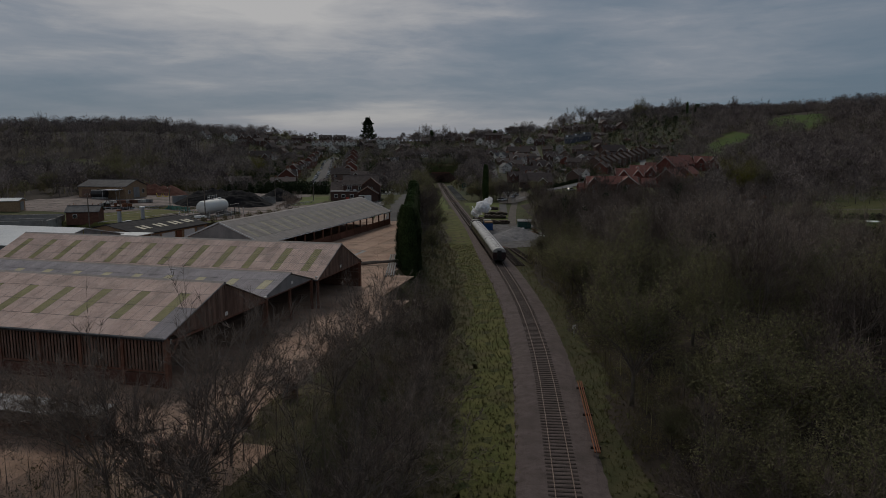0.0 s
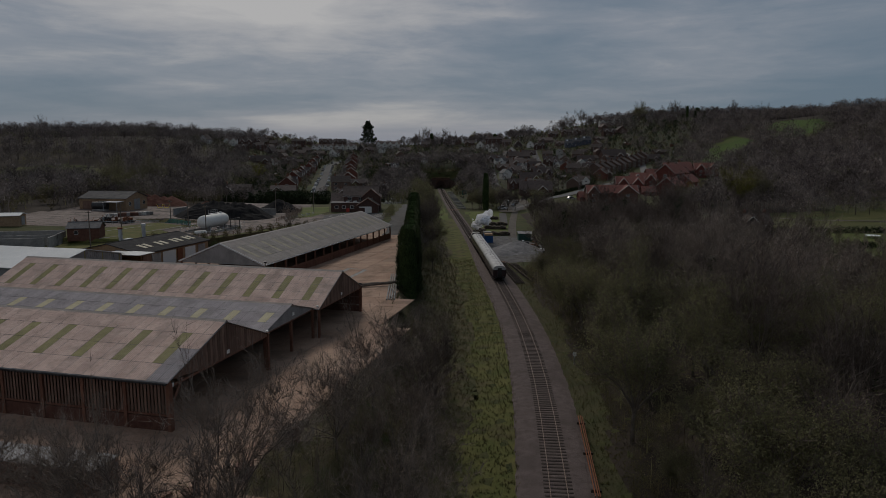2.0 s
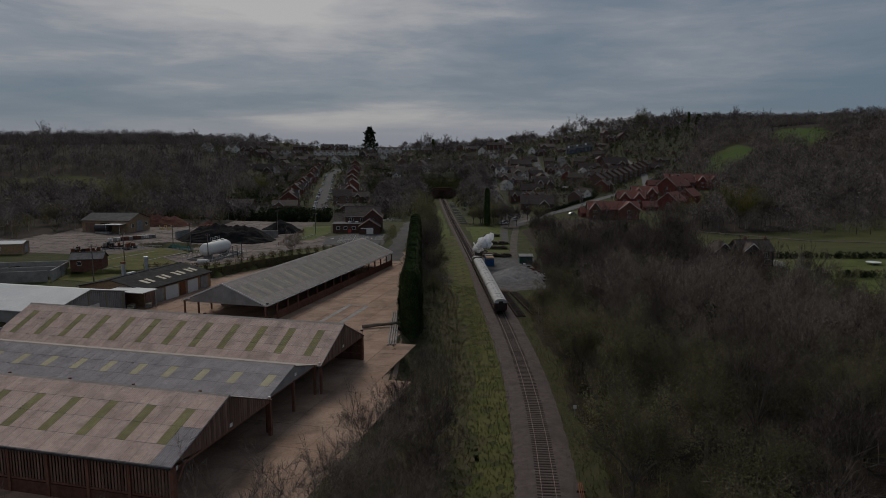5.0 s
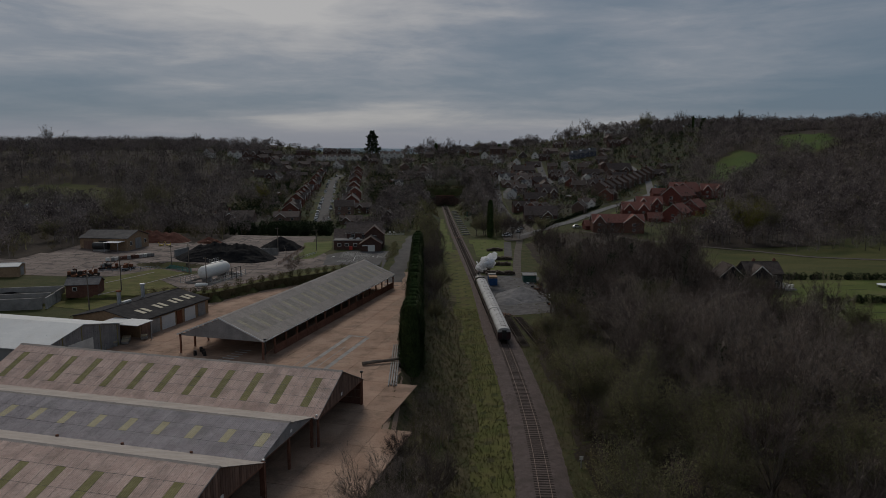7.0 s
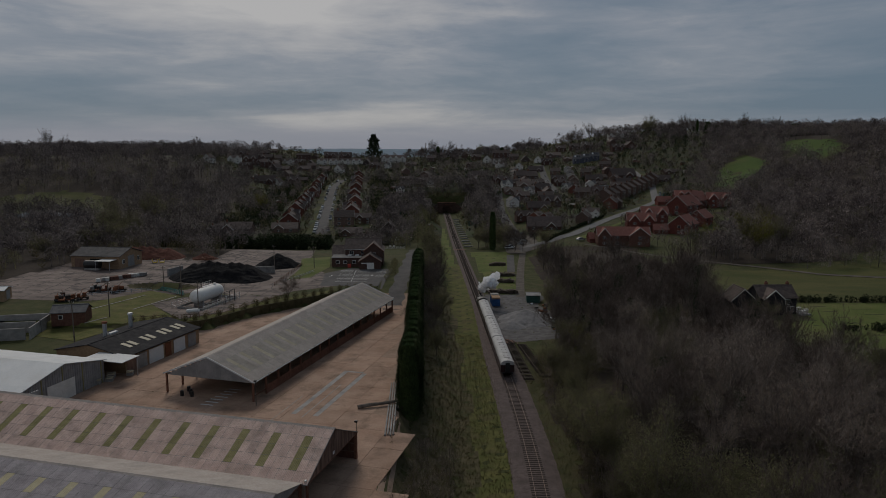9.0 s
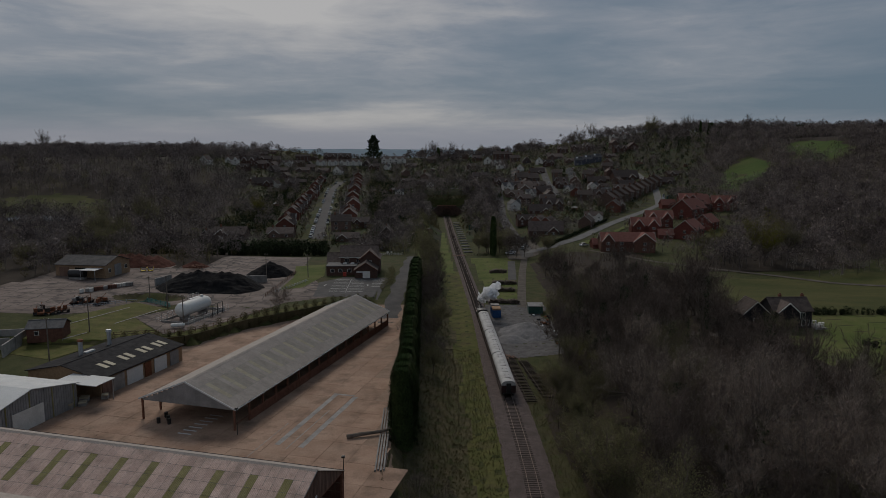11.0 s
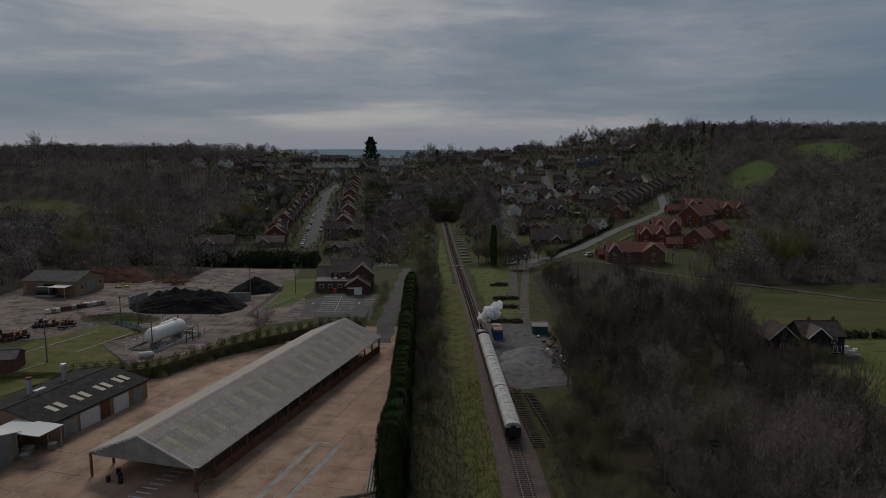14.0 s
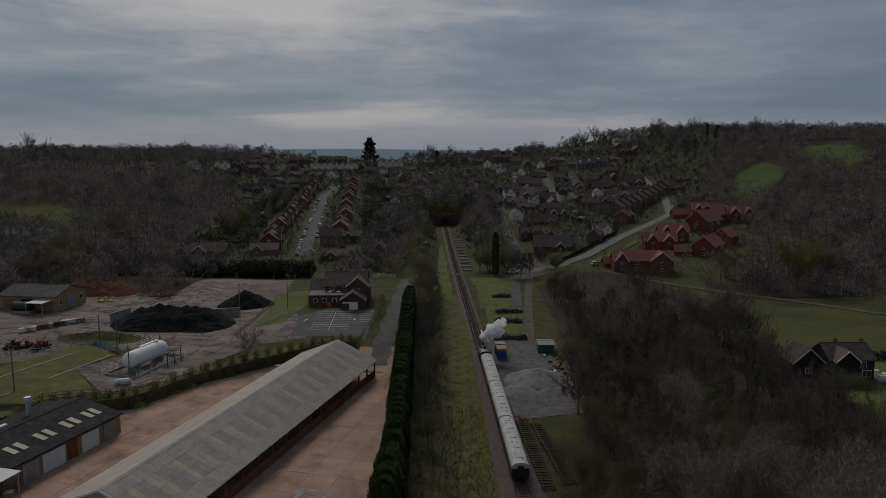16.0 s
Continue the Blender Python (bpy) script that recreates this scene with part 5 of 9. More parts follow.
def gabled(name, label, category, m, L, W, eave, ridge, wall_mat, roof_mat, over=0.35, group="", gable_mat=None, roof_t=0.14, windows=(), doors=(), chimneys=(), verge=None, far=False):
    """A gabled building: local x along the ridge (0..L), y across (0..W). windows: (side, along, sill, width, height)."""
    b = empty(name, m, label, category, group)
    bm = bmesh.new()
    prism_x(bm, [(0, -0.6), (W, -0.6), (W, eave), (W / 2, ridge), (0, eave)], 0, L)
    part("wall", bm, wall_mat, b)
    for s in (0, 1):
        bm = bmesh.new()
        y0, y1 = (W / 2, -over) if s == 0 else (W / 2, W + over)
        slope = (ridge - eave) / (W / 2)
        z1 = eave - slope * over
        v = []
        for x in (-over, L + over):
            v.append([bm.verts.new((x, y0, ridge + 0.05)), bm.verts.new((x, y1, z1 + 0.05)), bm.verts.new((x, y1, z1 + 0.05 + roof_t)), bm.verts.new((x, y0, ridge + 0.05 + roof_t))])
        for i in range(4):
            bm.faces.new((v[0][i], v[1][i], v[1][(i + 1) % 4], v[0][(i + 1) % 4]))
        bm.faces.new(v[0]), bm.faces.new(v[1][::-1])
        bmesh.ops.recalc_face_normals(bm, faces=bm.faces)
        part("roof", bm, roof_mat, b)
    if not far:
        part("ridge_tile", boxes((L / 2, W / 2, ridge + 0.05 + roof_t, L + 2 * over, 0.28, 0.12)), roof_mat, b)
    if verge:
        for x in (-over - 0.03, L + over + 0.03):
            for s in (-1, 1):
                bm = bmesh.new()
                run = W / 2 + over
                slope = (ridge - eave) / (W / 2)
                box(bm, 0, 0, 0, 0.06, math.hypot(run, run * slope), 0.22)
                ob = part("bargeboard", bm, verge, b)
                ob.matrix_basis = pose(x, W / 2 + s * run / 2, ridge - slope * run / 2 + 0.08, -s * math.degrees(math.atan(slope)))
    for side, a, z, w, h in windows:
        mm = {0: pose(a, 0, z, 0, 0, 0), 1: pose(L, a, z, 0, 0, 90), 2: pose(a, W, z, 0, 0, 180), 3: pose(0, a, z, 0, 0, -90)}[side]
        n = 2 if w > 0.9 else 1
        pw = (w - 0.06 * (n - 1)) / n
        if far:
            bm = boxes((0, -0.03, h / 2, w + 0.14, 0.08, h + 0.14))
            count = len(bm.faces)
            for k in range(n):
                box(bm, -w / 2 + pw / 2 + k * (pw + 0.06), -0.065, h / 2, pw, 0.03, h)
            bm.faces.ensure_lookup_table()
            for fc in bm.faces[count:]:
                fc.material_index = 1
            win = part("window", bm, M_WHITE, b)
            win.data.materials.append(M_GLASS)
            win.matrix_basis = mm
            continue
        win = part("window", boxes((0, -0.03, h / 2, w + 0.14, 0.08, h + 0.14)), M_WHITE, b)
        win.matrix_basis = mm
        for k in range(n):
            part("pane", boxes((-w / 2 + pw / 2 + k * (pw + 0.06), -0.065, h / 2, pw, 0.03, h)), M_GLASS, win)
    for side, a, w, h, mat in doors:
        mm = {0: pose(a, 0, 0), 1: pose(L, a, 0, 0, 0, 90), 2: pose(a, W, 0, 0, 0, 180), 3: pose(0, a, 0, 0, 0, -90)}[side]
        d = part("door", boxes((0, -0.04, h / 2, w, 0.1, h)), mat, b)
        d.matrix_basis = mm
        for k in range(3):
            r = part("door_rib", boxes((0, -0.1, h * (0.2 + 0.3 * k), w * 0.94, 0.03, 0.06)), mat, d)
    for x, y, w, h in chimneys:
        slope = (ridge - eave) / (W / 2)
        z = ridge - abs(y - W / 2) * slope
        c = part("chimney", boxes((x, y, z + h / 2 - 0.3, w, w * 0.8, h + 0.6), (x, y, z + h + 0.02, w + 0.12, w * 0.8 + 0.12, 0.12)), M_BRICK, b)
        for k in () if far else (-0.2, 0.2):
            part("chimney_pot", rod((x + k * w, y, z + h + 0.05), (x + k * w, y, z + h + 0.45), 0.12, 0.1, 8), M_TILE_RED, c)
    return b


def build_workshop():
    o, far = Vector((-61.8, 142.4, YARD_Z)), Vector((-55.4, 164.0, YARD_Z))
    w = gabled("workshop", "brick and timber workshop with a dark cement-sheet roof", "workshop", frame_at(o, far - o), 22.6, 16.5, 3.4, 5.1, M_BRICK_BUFF, M_ROOF_DARK, 0.4)
    for i, (x, wd, mat) in enumerate(((1.5, 2.4, M_TIMBER), (4.4, 2.8, M_CONC_GREY), (8.6, 4.2, M_WHITE_METAL), (12.2, 1.8, M_RUST), (15.8, 3.6, M_WHITE_METAL), (20.0, 2.6, M_GABLE))):
        part("sliding_door", boxes((x, -0.1, 1.5, wd, 0.12, 2.9)), mat, w, "pale painted sliding door" if mat is M_WHITE_METAL else "")
    slope = (5.1 - 3.4) / 8.25
    for x in (4.2, 5.9, 9.4, 11.1, 14.4, 16.1, 18.8, 20.4):
        y = 3.2
        ob = part("rooflight", boxes((0, 0, 0, 0.95, 2.4, 0.06)), M_SKY_PALE, w)
        ob.matrix_basis = pose(x, y, 3.4 + slope * y + 0.25, math.degrees(math.atan(slope)))
    for x, y, h in ((7.6, 11.5, 2.9), (15.3, 11.8, 3.0)):
        z = 5.1 - slope * (y - 8.25)
        c = part("flue", rod((x, y, z - 0.3), (x, y, z + h), 0.42, 0.42, 14), M_SILVER, w)
        part("cowl", rod((x, y, z + h), (x, y, z + h + 0.35), 0.6, 0.52, 14), M_RUST if x < 10 else M_SILVER, c)
    part("roof_patch", boxes((9.4, 11.2, 4.9, 2.2, 0.8, 0.3)), M_WHITE_METAL, w)
    part("gutter", boxes((11.3, -0.42, 3.35, 23.2, 0.12, 0.12)), M_SLEEPER, w)
    return w


build_workshop()


def build_white_shed():
    apex = A1 + U * 46.5 + V * 57.5
    o = apex - U * 9.5
    s = empty("white_shed", frame_at((o.x, o.y, YARD_Z), V), "steel shed with a white roof and roller door", "shed")
    # local x along the ridge away from the gable; local y runs back towards the barns
    L, half, eave, ridge = 46, 9.5, 4.2, 6.3
    bm = bmesh.new()
    prism_x(bm, [(0, 0), (0, eave), (-half, ridge), (-2 * half, eave), (-2 * half, 0)], 0, L)
    part("wall", bm, M_GABLE, s)
    for y0, y1 in ((-half, 0.4), (-half, -2 * half - 0.4)):
        z1 = eave - 0.09
        bm = bmesh.new()
        v = []
        for x in (-0.4, L):
            v.append([bm.verts.new((x, y0, ridge + 0.04)), bm.verts.new((x, y1, z1 + 0.04)), bm.verts.new((x, y1, z1 + 0.16)), bm.verts.new((x, y0, ridge + 0.16))])
        for i in range(4):
            bm.faces.new((v[0][i], v[1][i], v[1][(i + 1) % 4], v[0][(i + 1) % 4]))
        bm.faces.new(v[0]), bm.faces.new(v[1][::-1])
        bmesh.ops.recalc_face_normals(bm, faces=bm.faces)
        part("roof", bm, M_WHITE_METAL, s, "white coated sheet roof")
    for k in range(22):
        slope_y = -half * 0.5
        part("roof_rib", boxes((1 + k * 2.1, -half / 2 + 0.2, (eave + ridge) / 2 + 0.16, 0.06, 0.06, 0.05)), M_WHITE_METAL, s)
    for i in range(38):
        y = -0.25 - i * 0.5
        top = eave + (ridge - eave) * (1 - abs(-y - half) / half) - 0.15
        part("cladding_rib", boxes((-0.03, y, top / 2, 0.06, 0.22, top)), M_GABLE if i % 9 else M_SKYLIGHT, s)
    part("roller_door", boxes((-0.1, -8.8, 1.7, 0.08, 6.0, 3.4)), M_RENDER, s, "cream roller door")
    # lean-to canopy
    c = part("canopy_roof", boxes((0.5, -2 * half - 2.4, 3.9, 9, 4.8, 0.12)), M_WHITE_METAL, s)
    for y in (-2 * half - 4.5,):
        for x in (-3.6, 4.6):
            part("canopy_post", boxes((x, y, 1.95, 0.16, 0.16, 3.9)), M_SILVER, s)
    part("canopy_wall", boxes((5.0, -2 * half - 2.3, 1.9, 0.1, 4.4, 3.8)), M_DARK, s)
    return s


build_white_shed()


def yard_slabs():
    base = drape("yard_base", M_JOINT, lambda x, y: (x < YARD_EDGE(y)) & (y < bank_y(x) - 0.8) & (x > -74), -76, -4, 40, 216, 0.5, 0.03, "joints between the concrete yard slabs", "yard")
    yard = empty("concrete_yard", None, "stained pinkish concrete yard laid in large slabs", "yard", kind="structure")
    w, l = 4.55, 5.9
    bm = bmesh.new()
    box(bm, 0, 0, 0, w, l, 0.12)
    top = [f for f in bm.faces if f.normal.z > 0.9]
    bmesh.ops.inset_region(bm, faces=top, thickness=0.05)
    me = bpy.data.meshes.new("slab")
    bm.to_mesh(me)
    bm.free()
    me.materials.append(M_CONCRETE)
    rng = random.Random(2)
    turn = math.degrees(math.atan2(U.y, U.x)) - 90
    rest = bmesh.new()
    count = 0
    for i in range(-6, 20):
        for j in range(-6, 28):
            p = Vector((-34, 45, 0)) + Vector((U.y, -U.x, 0)) * (i * (w + 0.05) - 28) + U * (j * (l + 0.05))
            if p.x < YARD_EDGE(p.y) - 1.2 and p.y < float(bank_y(p.x)) - 2.8 and p.x > -72 and p.y > 42:
                m = pose(p.x, p.y, YARD_Z + 0.005 + rng.uniform(-0.012, 0.012), 0, 0, turn + rng.uniform(-0.15, 0.15))
                if count < 300 and p.x > -58:
                    thing("slab", me, m, yard)
                    count += 1
                else:
                    box(rest, p.x, p.y, YARD_Z + 0.005, w, l, 0.12, turn)
    ob = part("slab_rest", rest, M_CONCRETE, yard)
    ob["kind"] = "stuff"


def YARD_EDGE(y):
    return np.interp(y, [40, 60, 80, 92, 103, 112, 131, 200], [-14, -12, -9.0, -5.8, -5.0, -6.4, -9.2, -10.5])


yard_slabs()


def yard_markings():
    rot = math.degrees(math.atan2(U.y, U.x)) - 90
    mk = empty("yard_markings", pose(-21.5, 124.5, YARD_Z + 0.085, 0, 0, rot), "worn white painted bays on the concrete yard", "road marking")
    for x, y, sx, sy in ((-3.0, 8, 0.9, 22), (-1.5, 19.4, 4.0, 0.6), (0.9, 8, 0.9, 22), (-1.0, 4, 0.15, 16), (-5.2, -2, 0.12, 14)):
        part("painted_line", boxes((x, y, 0, sx, sy, 0.006)), M_CONC_GREY, mk)
    for k in range(9):
        part("painted_block", boxes((-31 + k * 1.7 + (k % 2) * 0.3, -12 + k * 0.25, 0, 0.9, 1.5, 0.006)), M_LINE, mk)
    for k in range(7):
        part("painted_line", boxes((-19 + 0.1 * k, -3 + k * 1.3, 0, 2.4, 0.35, 0.006)), M_LINE, mk)


yard_markings()


def fallen_log():
    bm = bmesh.new()
    a, b = Vector((-14.8, 124.6, YARD_Z + 0.4)), Vector((-7.4, 127.2, YARD_Z + 0.7))
    cyl(bm, a, b, 0.34, 0.22, 10)
    bmesh.ops.subdivide_edges(bm, edges=[e for e in bm.edges if abs((e.verts[0].co - e.verts[1].co).length - (b - a).length) < 0.5], cuts=7)
    for v in bm.verts:
        v.co += 0.12 * noise.noise_vector(v.co * 0.8)
    part("log", bm, M_BARK, empty("fallen_log", None, "grey felled tree trunk lying across the yard edge", "log"))
    kerb = empty("timber_kerb", None, "old timber baulks edging the concrete yard", "kerb")
    for k in range(8):
        y = 126 + k * 2.9
        for dx in (0, 0.7):
            part("baulk", boxes((float(YARD_EDGE(y)) + 0.2 + dx, y, YARD_Z + 0.12, 0.3, 2.7, 0.3, 2)), M_SLEEPER, kerb)


fallen_log()


def lamp_post(x, y, h=4.2):
    r = empty("yard_lamp", pose(x, y, YARD_Z), "slim pole with a small floodlight over the yard", "lamp post")
    part("pole", rod((0, 0, 0), (0, 0, h), 0.06, 0.05, 8), M_IRON, r)
    part("lamp_head", boxes((0, -0.15, h + 0.12, 0.45, 0.4, 0.28, 0, 0.04)), M_IRON, r)


lamp_post(-13.4, 111.5, 3.2)
lamp_post(-32.2, 126.0, 4.3)


def tank():
    a, b = Vector((-65.0, 187.6, 0)), Vector((-62.1, 197.8, 0))
    L = (b - a).length + 1.0
    g = ground(-64, 193)
    t = empty("gas_tank", frame_at((a.x, a.y, g), b - a), "large white horizontal gas storage tank on cradles", "storage tank")
    bm = bmesh.new()
    R, n = 1.75, 20
    rings = []
    for k in range(13):
        x = L * k / 12
        if k == 0 or k == 12:
            r = 0.35
        elif k == 1 or k == 11:
            r = R * 0.86
            x = 0.45 if k == 1 else L - 0.45
        else:
            r, x = R, 1.15 + (L - 2.3) * (k - 2) / 8
        rings.append([bm.verts.new((x, r * math.cos(2 * math.pi * i / n), 2.75 + r * math.sin(2 * math.pi * i / n))) for i in range(n)])
    for p, q in zip(rings, rings[1:]):
        for i in range(n):
            bm.faces.new((p[i], p[(i + 1) % n], q[(i + 1) % n], q[i])).smooth = True
    bm.faces.new(rings[0][::-1]), bm.faces.new(rings[-1])
    bmesh.ops.recalc_face_normals(bm, faces=bm.faces)
    part("shell", bm, M_WHITE, t)
    for x in (2.2, L - 2.2):
        part("cradle", boxes((x, 0, 0.75, 0.5, 2.8, 1.5)), M_CONC_GREY, t)
    part("manway", rod((L * 0.8, 0, 4.4), (L * 0.8, 0, 4.85), 0.45, 0.45, 12), M_WHITE, t)
    rail = part("catwalk", boxes((L * 0.6, 0.5, 4.6, 4.4, 0.7, 0.06)), M_SILVER, t)
    for k in range(6):
        part("stanchion", boxes((L * 0.6 - 2.1 + k * 0.84, 0.85, 5.1, 0.05, 0.05, 1.0)), M_SILVER, rail)
    for z in (5.1, 5.58):
        part("handrail", boxes((L * 0.6, 0.85, z, 4.4, 0.05, 0.05)), M_SILVER, rail)
    part("pipe", rod((L * 0.85, -1.6, 0.4), (L * 0.85, -1.6, 2.2), 0.08, 0.08, 8), M_SILVER, t)
    # low retaining walls round the tank
    for x, y, sx, sy in ((L / 2, -3.6, L + 4, 0.2), (L / 2, 3.6, L + 4, 0.2), (-2, 0, 0.2, 7), (L + 2, 0, 0.2, 7)):
        part("bund_wall", boxes((x, y, 0.3, sx, sy, 0.7)), M_CONC_GREY, t)
    # mesh fence round it
    f = empty("mesh_fence", frame_at((a.x, a.y, g), b - a), "galvanised mesh fence round the gas tank", "fence")
    for k in range(9):
        for y in (-4.6, 4.6):
            part("fence_post", boxes((-2.6 + k * 2.05, y, 0.9, 0.08, 0.08, 1.9)), M_SILVER, f)
    for z in (0.3, 0.75, 1.2, 1.7):
        for y in (-4.6, 4.6):
            part("fence_wire", boxes((L / 2, y, z, L + 5.2, 0.035, 0.035)), M_SILVER, f)
    for k in range(3):
        q = part("gantry_post", boxes((L * 0.55 + k * 2.2, -5.0, 1.6, 0.12, 0.12, 3.2)), M_IRON, t)
    part("gantry_beam", boxes((L * 0.55 + 2.2, -5.0, 3.2, 4.6, 0.12, 0.14)), M_IRON, t)
    s = empty("small_tank", frame_at((-64.6, 181.2, ground(-64, 181)), (1, 0.35)), "small white gas cylinder on feet", "storage tank")
    bm = bmesh.new()
    cyl(bm, (0.3, 0, 0.75), (2.9, 0, 0.75), 0.5, 0.5, 14)
    cyl(bm, (0, 0, 0.75), (0.3, 0, 0.75), 0.25, 0.5, 14)
    cyl(bm, (2.9, 0, 0.75), (3.2, 0, 0.75), 0.5, 0.25, 14)
    part("shell", bm, M_WHITE, s)
    for x in (0.7, 2.5):
        part("foot", boxes((x, 0, 0.15, 0.2, 0.8, 0.32)), M_CONC_GREY, s)


tank()
drape("tank_apron", M_WORKS, poly_inside([(-77, 190), (-66, 178), (-56, 184), (-50, 201), (-58, 206), (-72, 199)]), -80, -48, 176, 208, 0.3, 0.08, "grey gravel hardstanding round the gas tank", "yard")
ribbon("works_road", M_WORKS, [(-66, 178), (-57, 186), (-50, 202), (-45, 213), (-41, 228)], 5.0, 0.09, "worn concrete service road", "road", 2.0)
drape("works_lawn", M_ROUGH, poly_inside([(-96, 164), (-80, 158), (-74.5, 171), (-66, 177), (-77, 190), (-73, 200), (-84, 206), (-92, 190)]), -98, -62, 154, 208, 0.3, 0.065, "rough green grass inside the works", "lawn")
drape("bank_top_grass", M_STRIP, lambda x, y: (y > bank_y(x) - 0.5) & (y < bank_y(x) + 4.5) & (x > -62) & (x < -34), -63, -32, 168, 222, 0.3, 0.07, "strip of grass along the top of the bank", "lawn")
drape("pub_verge", M_LAWN, poly_inside([(-50, 226), (-43.5, 230), (-40.5, 250), (-44, 272), (-54, 268), (-50, 246)]), -56, -38, 224, 274, 0.3, 0.09, "bright green grass verge beside the car park", "verge")


def retaining_wall():
    """Upright scrub-coloured bays standing in for the grassy bank between the two yard levels."""
    w = empty("retaining_wall", None, "steep scrubby bank face below the works fence", "wall", kind="structure")
    xs = np.linspace(-73, -21, 27)
    for a, b in zip(xs, xs[1:]):
        p, q = Vector((a, float(bank_y(a)) - 0.7, 0)), Vector((b, float(bank_y(b)) - 0.7, 0))
        d = q - p
        m = (p + q) / 2
        part("wall_bay", boxes((m.x, m.y, YARD_Z + 1.15, d.length - 0.04, 0.5, 2.5, math.degrees(math.atan2(d.y, d.x)))), M_SCRUB, w)


retaining_wall()


def rail_fence(name, pts, label, mat=M_TIMBER, step=2.2, h=1.1, rails=(0.45, 0.95)):
    f = empty(name, None, label, "fence")
    pts = [Vector((x, y)) for x, y in pts]
    for p, q in zip(pts, pts[1:]):
        n = max(1, round((q - p).length / step))
        for k in range(n):
            a, b = p.lerp(q, k / n), p.lerp(q, (k + 1) / n)
            za, zb = ground(a.x, a.y), ground(b.x, b.y)
            part("post", boxes((a.x, a.y, za + h / 2, 0.12, 0.12, h)), mat, f)
            for r in rails:
                part("fence_rail", rod((a.x, a.y, za + r), (b.x, b.y, zb + r), 0.05, 0.05, 4), mat, f)
    return f


rail_fence("post_and_rail_fence", [(-74, 173), (-68, 175.5), (-60, 177.5), (-56, 181), (-50, 193), (-44, 201)], "weathered post-and-rail fence above the bank")
rail_fence("car_park_barrier", [(-50, 222), (-46.5, 232), (-44, 240)], "low metal barrier beside the grass verge", M_SILVER, 1.6, 0.9, (0.4, 0.8))
rail_fence("crossing_fence", [(10, 341), (13, 341.5), (16, 342)], "short timber fence at the foot crossing", M_SLEEPER, 1.5)
rail_fence("crossing_fence", [(-2.5, 340), (0.5, 340.5)], "short timber fence at the foot crossing", M_SLEEPER, 1.5)


def pole(x, y, h, label="bare wooden pole standing in the yard", wires=()):
    r = empty("utility_pole", lift(x, y) and pose(x, y, ground(x, y)), label, "pole")
    part("shaft", rod((0, 0, -0.3), (0, 0, h), 0.15, 0.1, 8), M_BARK, r)
    part("crossarm", boxes((0, 0, h - 0.4, 1.3, 0.09, 0.11)), M_BARK, r)
    for s in (-0.5, 0.5):
        part("insulator", rod((s, 0, h - 0.34), (s, 0, h - 0.12), 0.05, 0.04, 6), M_RENDER, r)
    return r


for x, y, h in ((-57.3, 240.4, 9), (-61.8, 182.1, 8), (-82.1, 210.8, 8), (-73.2, 200.9, 8.5), (-79.5, 157.2, 9), (-81, 176, 8.5), (-45.6, 248.1, 7.5), (-2.2, 305, 6.0)):
    pole(x, y, h)


def heap(name, label, category, x, y, ax, ay, h, mat, turn=0.0, seed=1, peaks=1):
    """A heap of loose material with slumped sides."""
    rng = np.random.default_rng(seed)
    n = 44
    g = np.linspace(-1.15, 1.15, n)
    X, Y = np.meshgrid(g, g)
    Z = np.zeros_like(X)
    for k in range(peaks):
        cx = 0 if peaks == 1 else -0.55 + 1.1 * k / (peaks - 1)
        hh = 1.0 if peaks == 1 else rng.uniform(0.75, 1.0)
        Z = np.maximum(Z, hh * (1 - np.sqrt(((X - cx) * (1 if peaks == 1 else 1.75)) ** 2 + Y ** 2)))
    Z = np.maximum(Z, -0.05)
    Z = Z - 0.10 * Z ** 2
    c, s = math.cos(radians(turn)), math.sin(radians(turn))
    verts = []
    for a, b, z in zip(X.ravel(), Y.ravel(), Z.ravel()):
        wob = 0.07 * noise.noise((a * 3, b * 3, seed)) + 0.035 * noise.noise((a * 9, b * 9, seed + 5))
        px, py = x + c * a * ax - s * b * ay, y + s * a * ax + c * b * ay
        verts.append((px, py, ground(px, py) - 0.15 + max(0, z + (wob if z > 0 else 0)) * h))
    faces = [(j * n + i, j * n + i + 1, (j + 1) * n + i + 1, (j + 1) * n + i) for j in range(n - 1) for i in range(n - 1)]
    return thing(name, mesh(name, verts, faces, mat), label=label, category=category, kind="stuff")


heap("coal_heap", "long black heap of coal in the works yard", "coal heap", -71, 228, 14.2, 9.0, 6.8, M_COAL, 6, 3, 8)
heap("coal_heap", "conical black heap of coal", "coal heap", -58.8, 251.5, 8.5, 7.0, 5.4, M_COAL, 20, 4)
heap("gravel_heap", "grey heap of gravel beside the railway", "gravel heap", 22.5, 206, 8.5, 9, 3.6, M_GRAVEL_PALE, 10, 5)
heap("gravel_heap", "low grey heap of gravel", "gravel heap", 17.5, 199, 5, 5, 1.8, M_GRAVEL_PALE, 0, 6)
heap("brick_rubble_heap", "heap of reddish scrap and rubble", "rubble heap", -107.5, 262, 11, 7, 5.0, M_RUBBLE, 6, 7, 5)
heap("spoil_heap", "heap of rusty red scrap", "rubble heap", -88, 262, 5, 4, 2.6, M_RUBBLE, 0, 8)


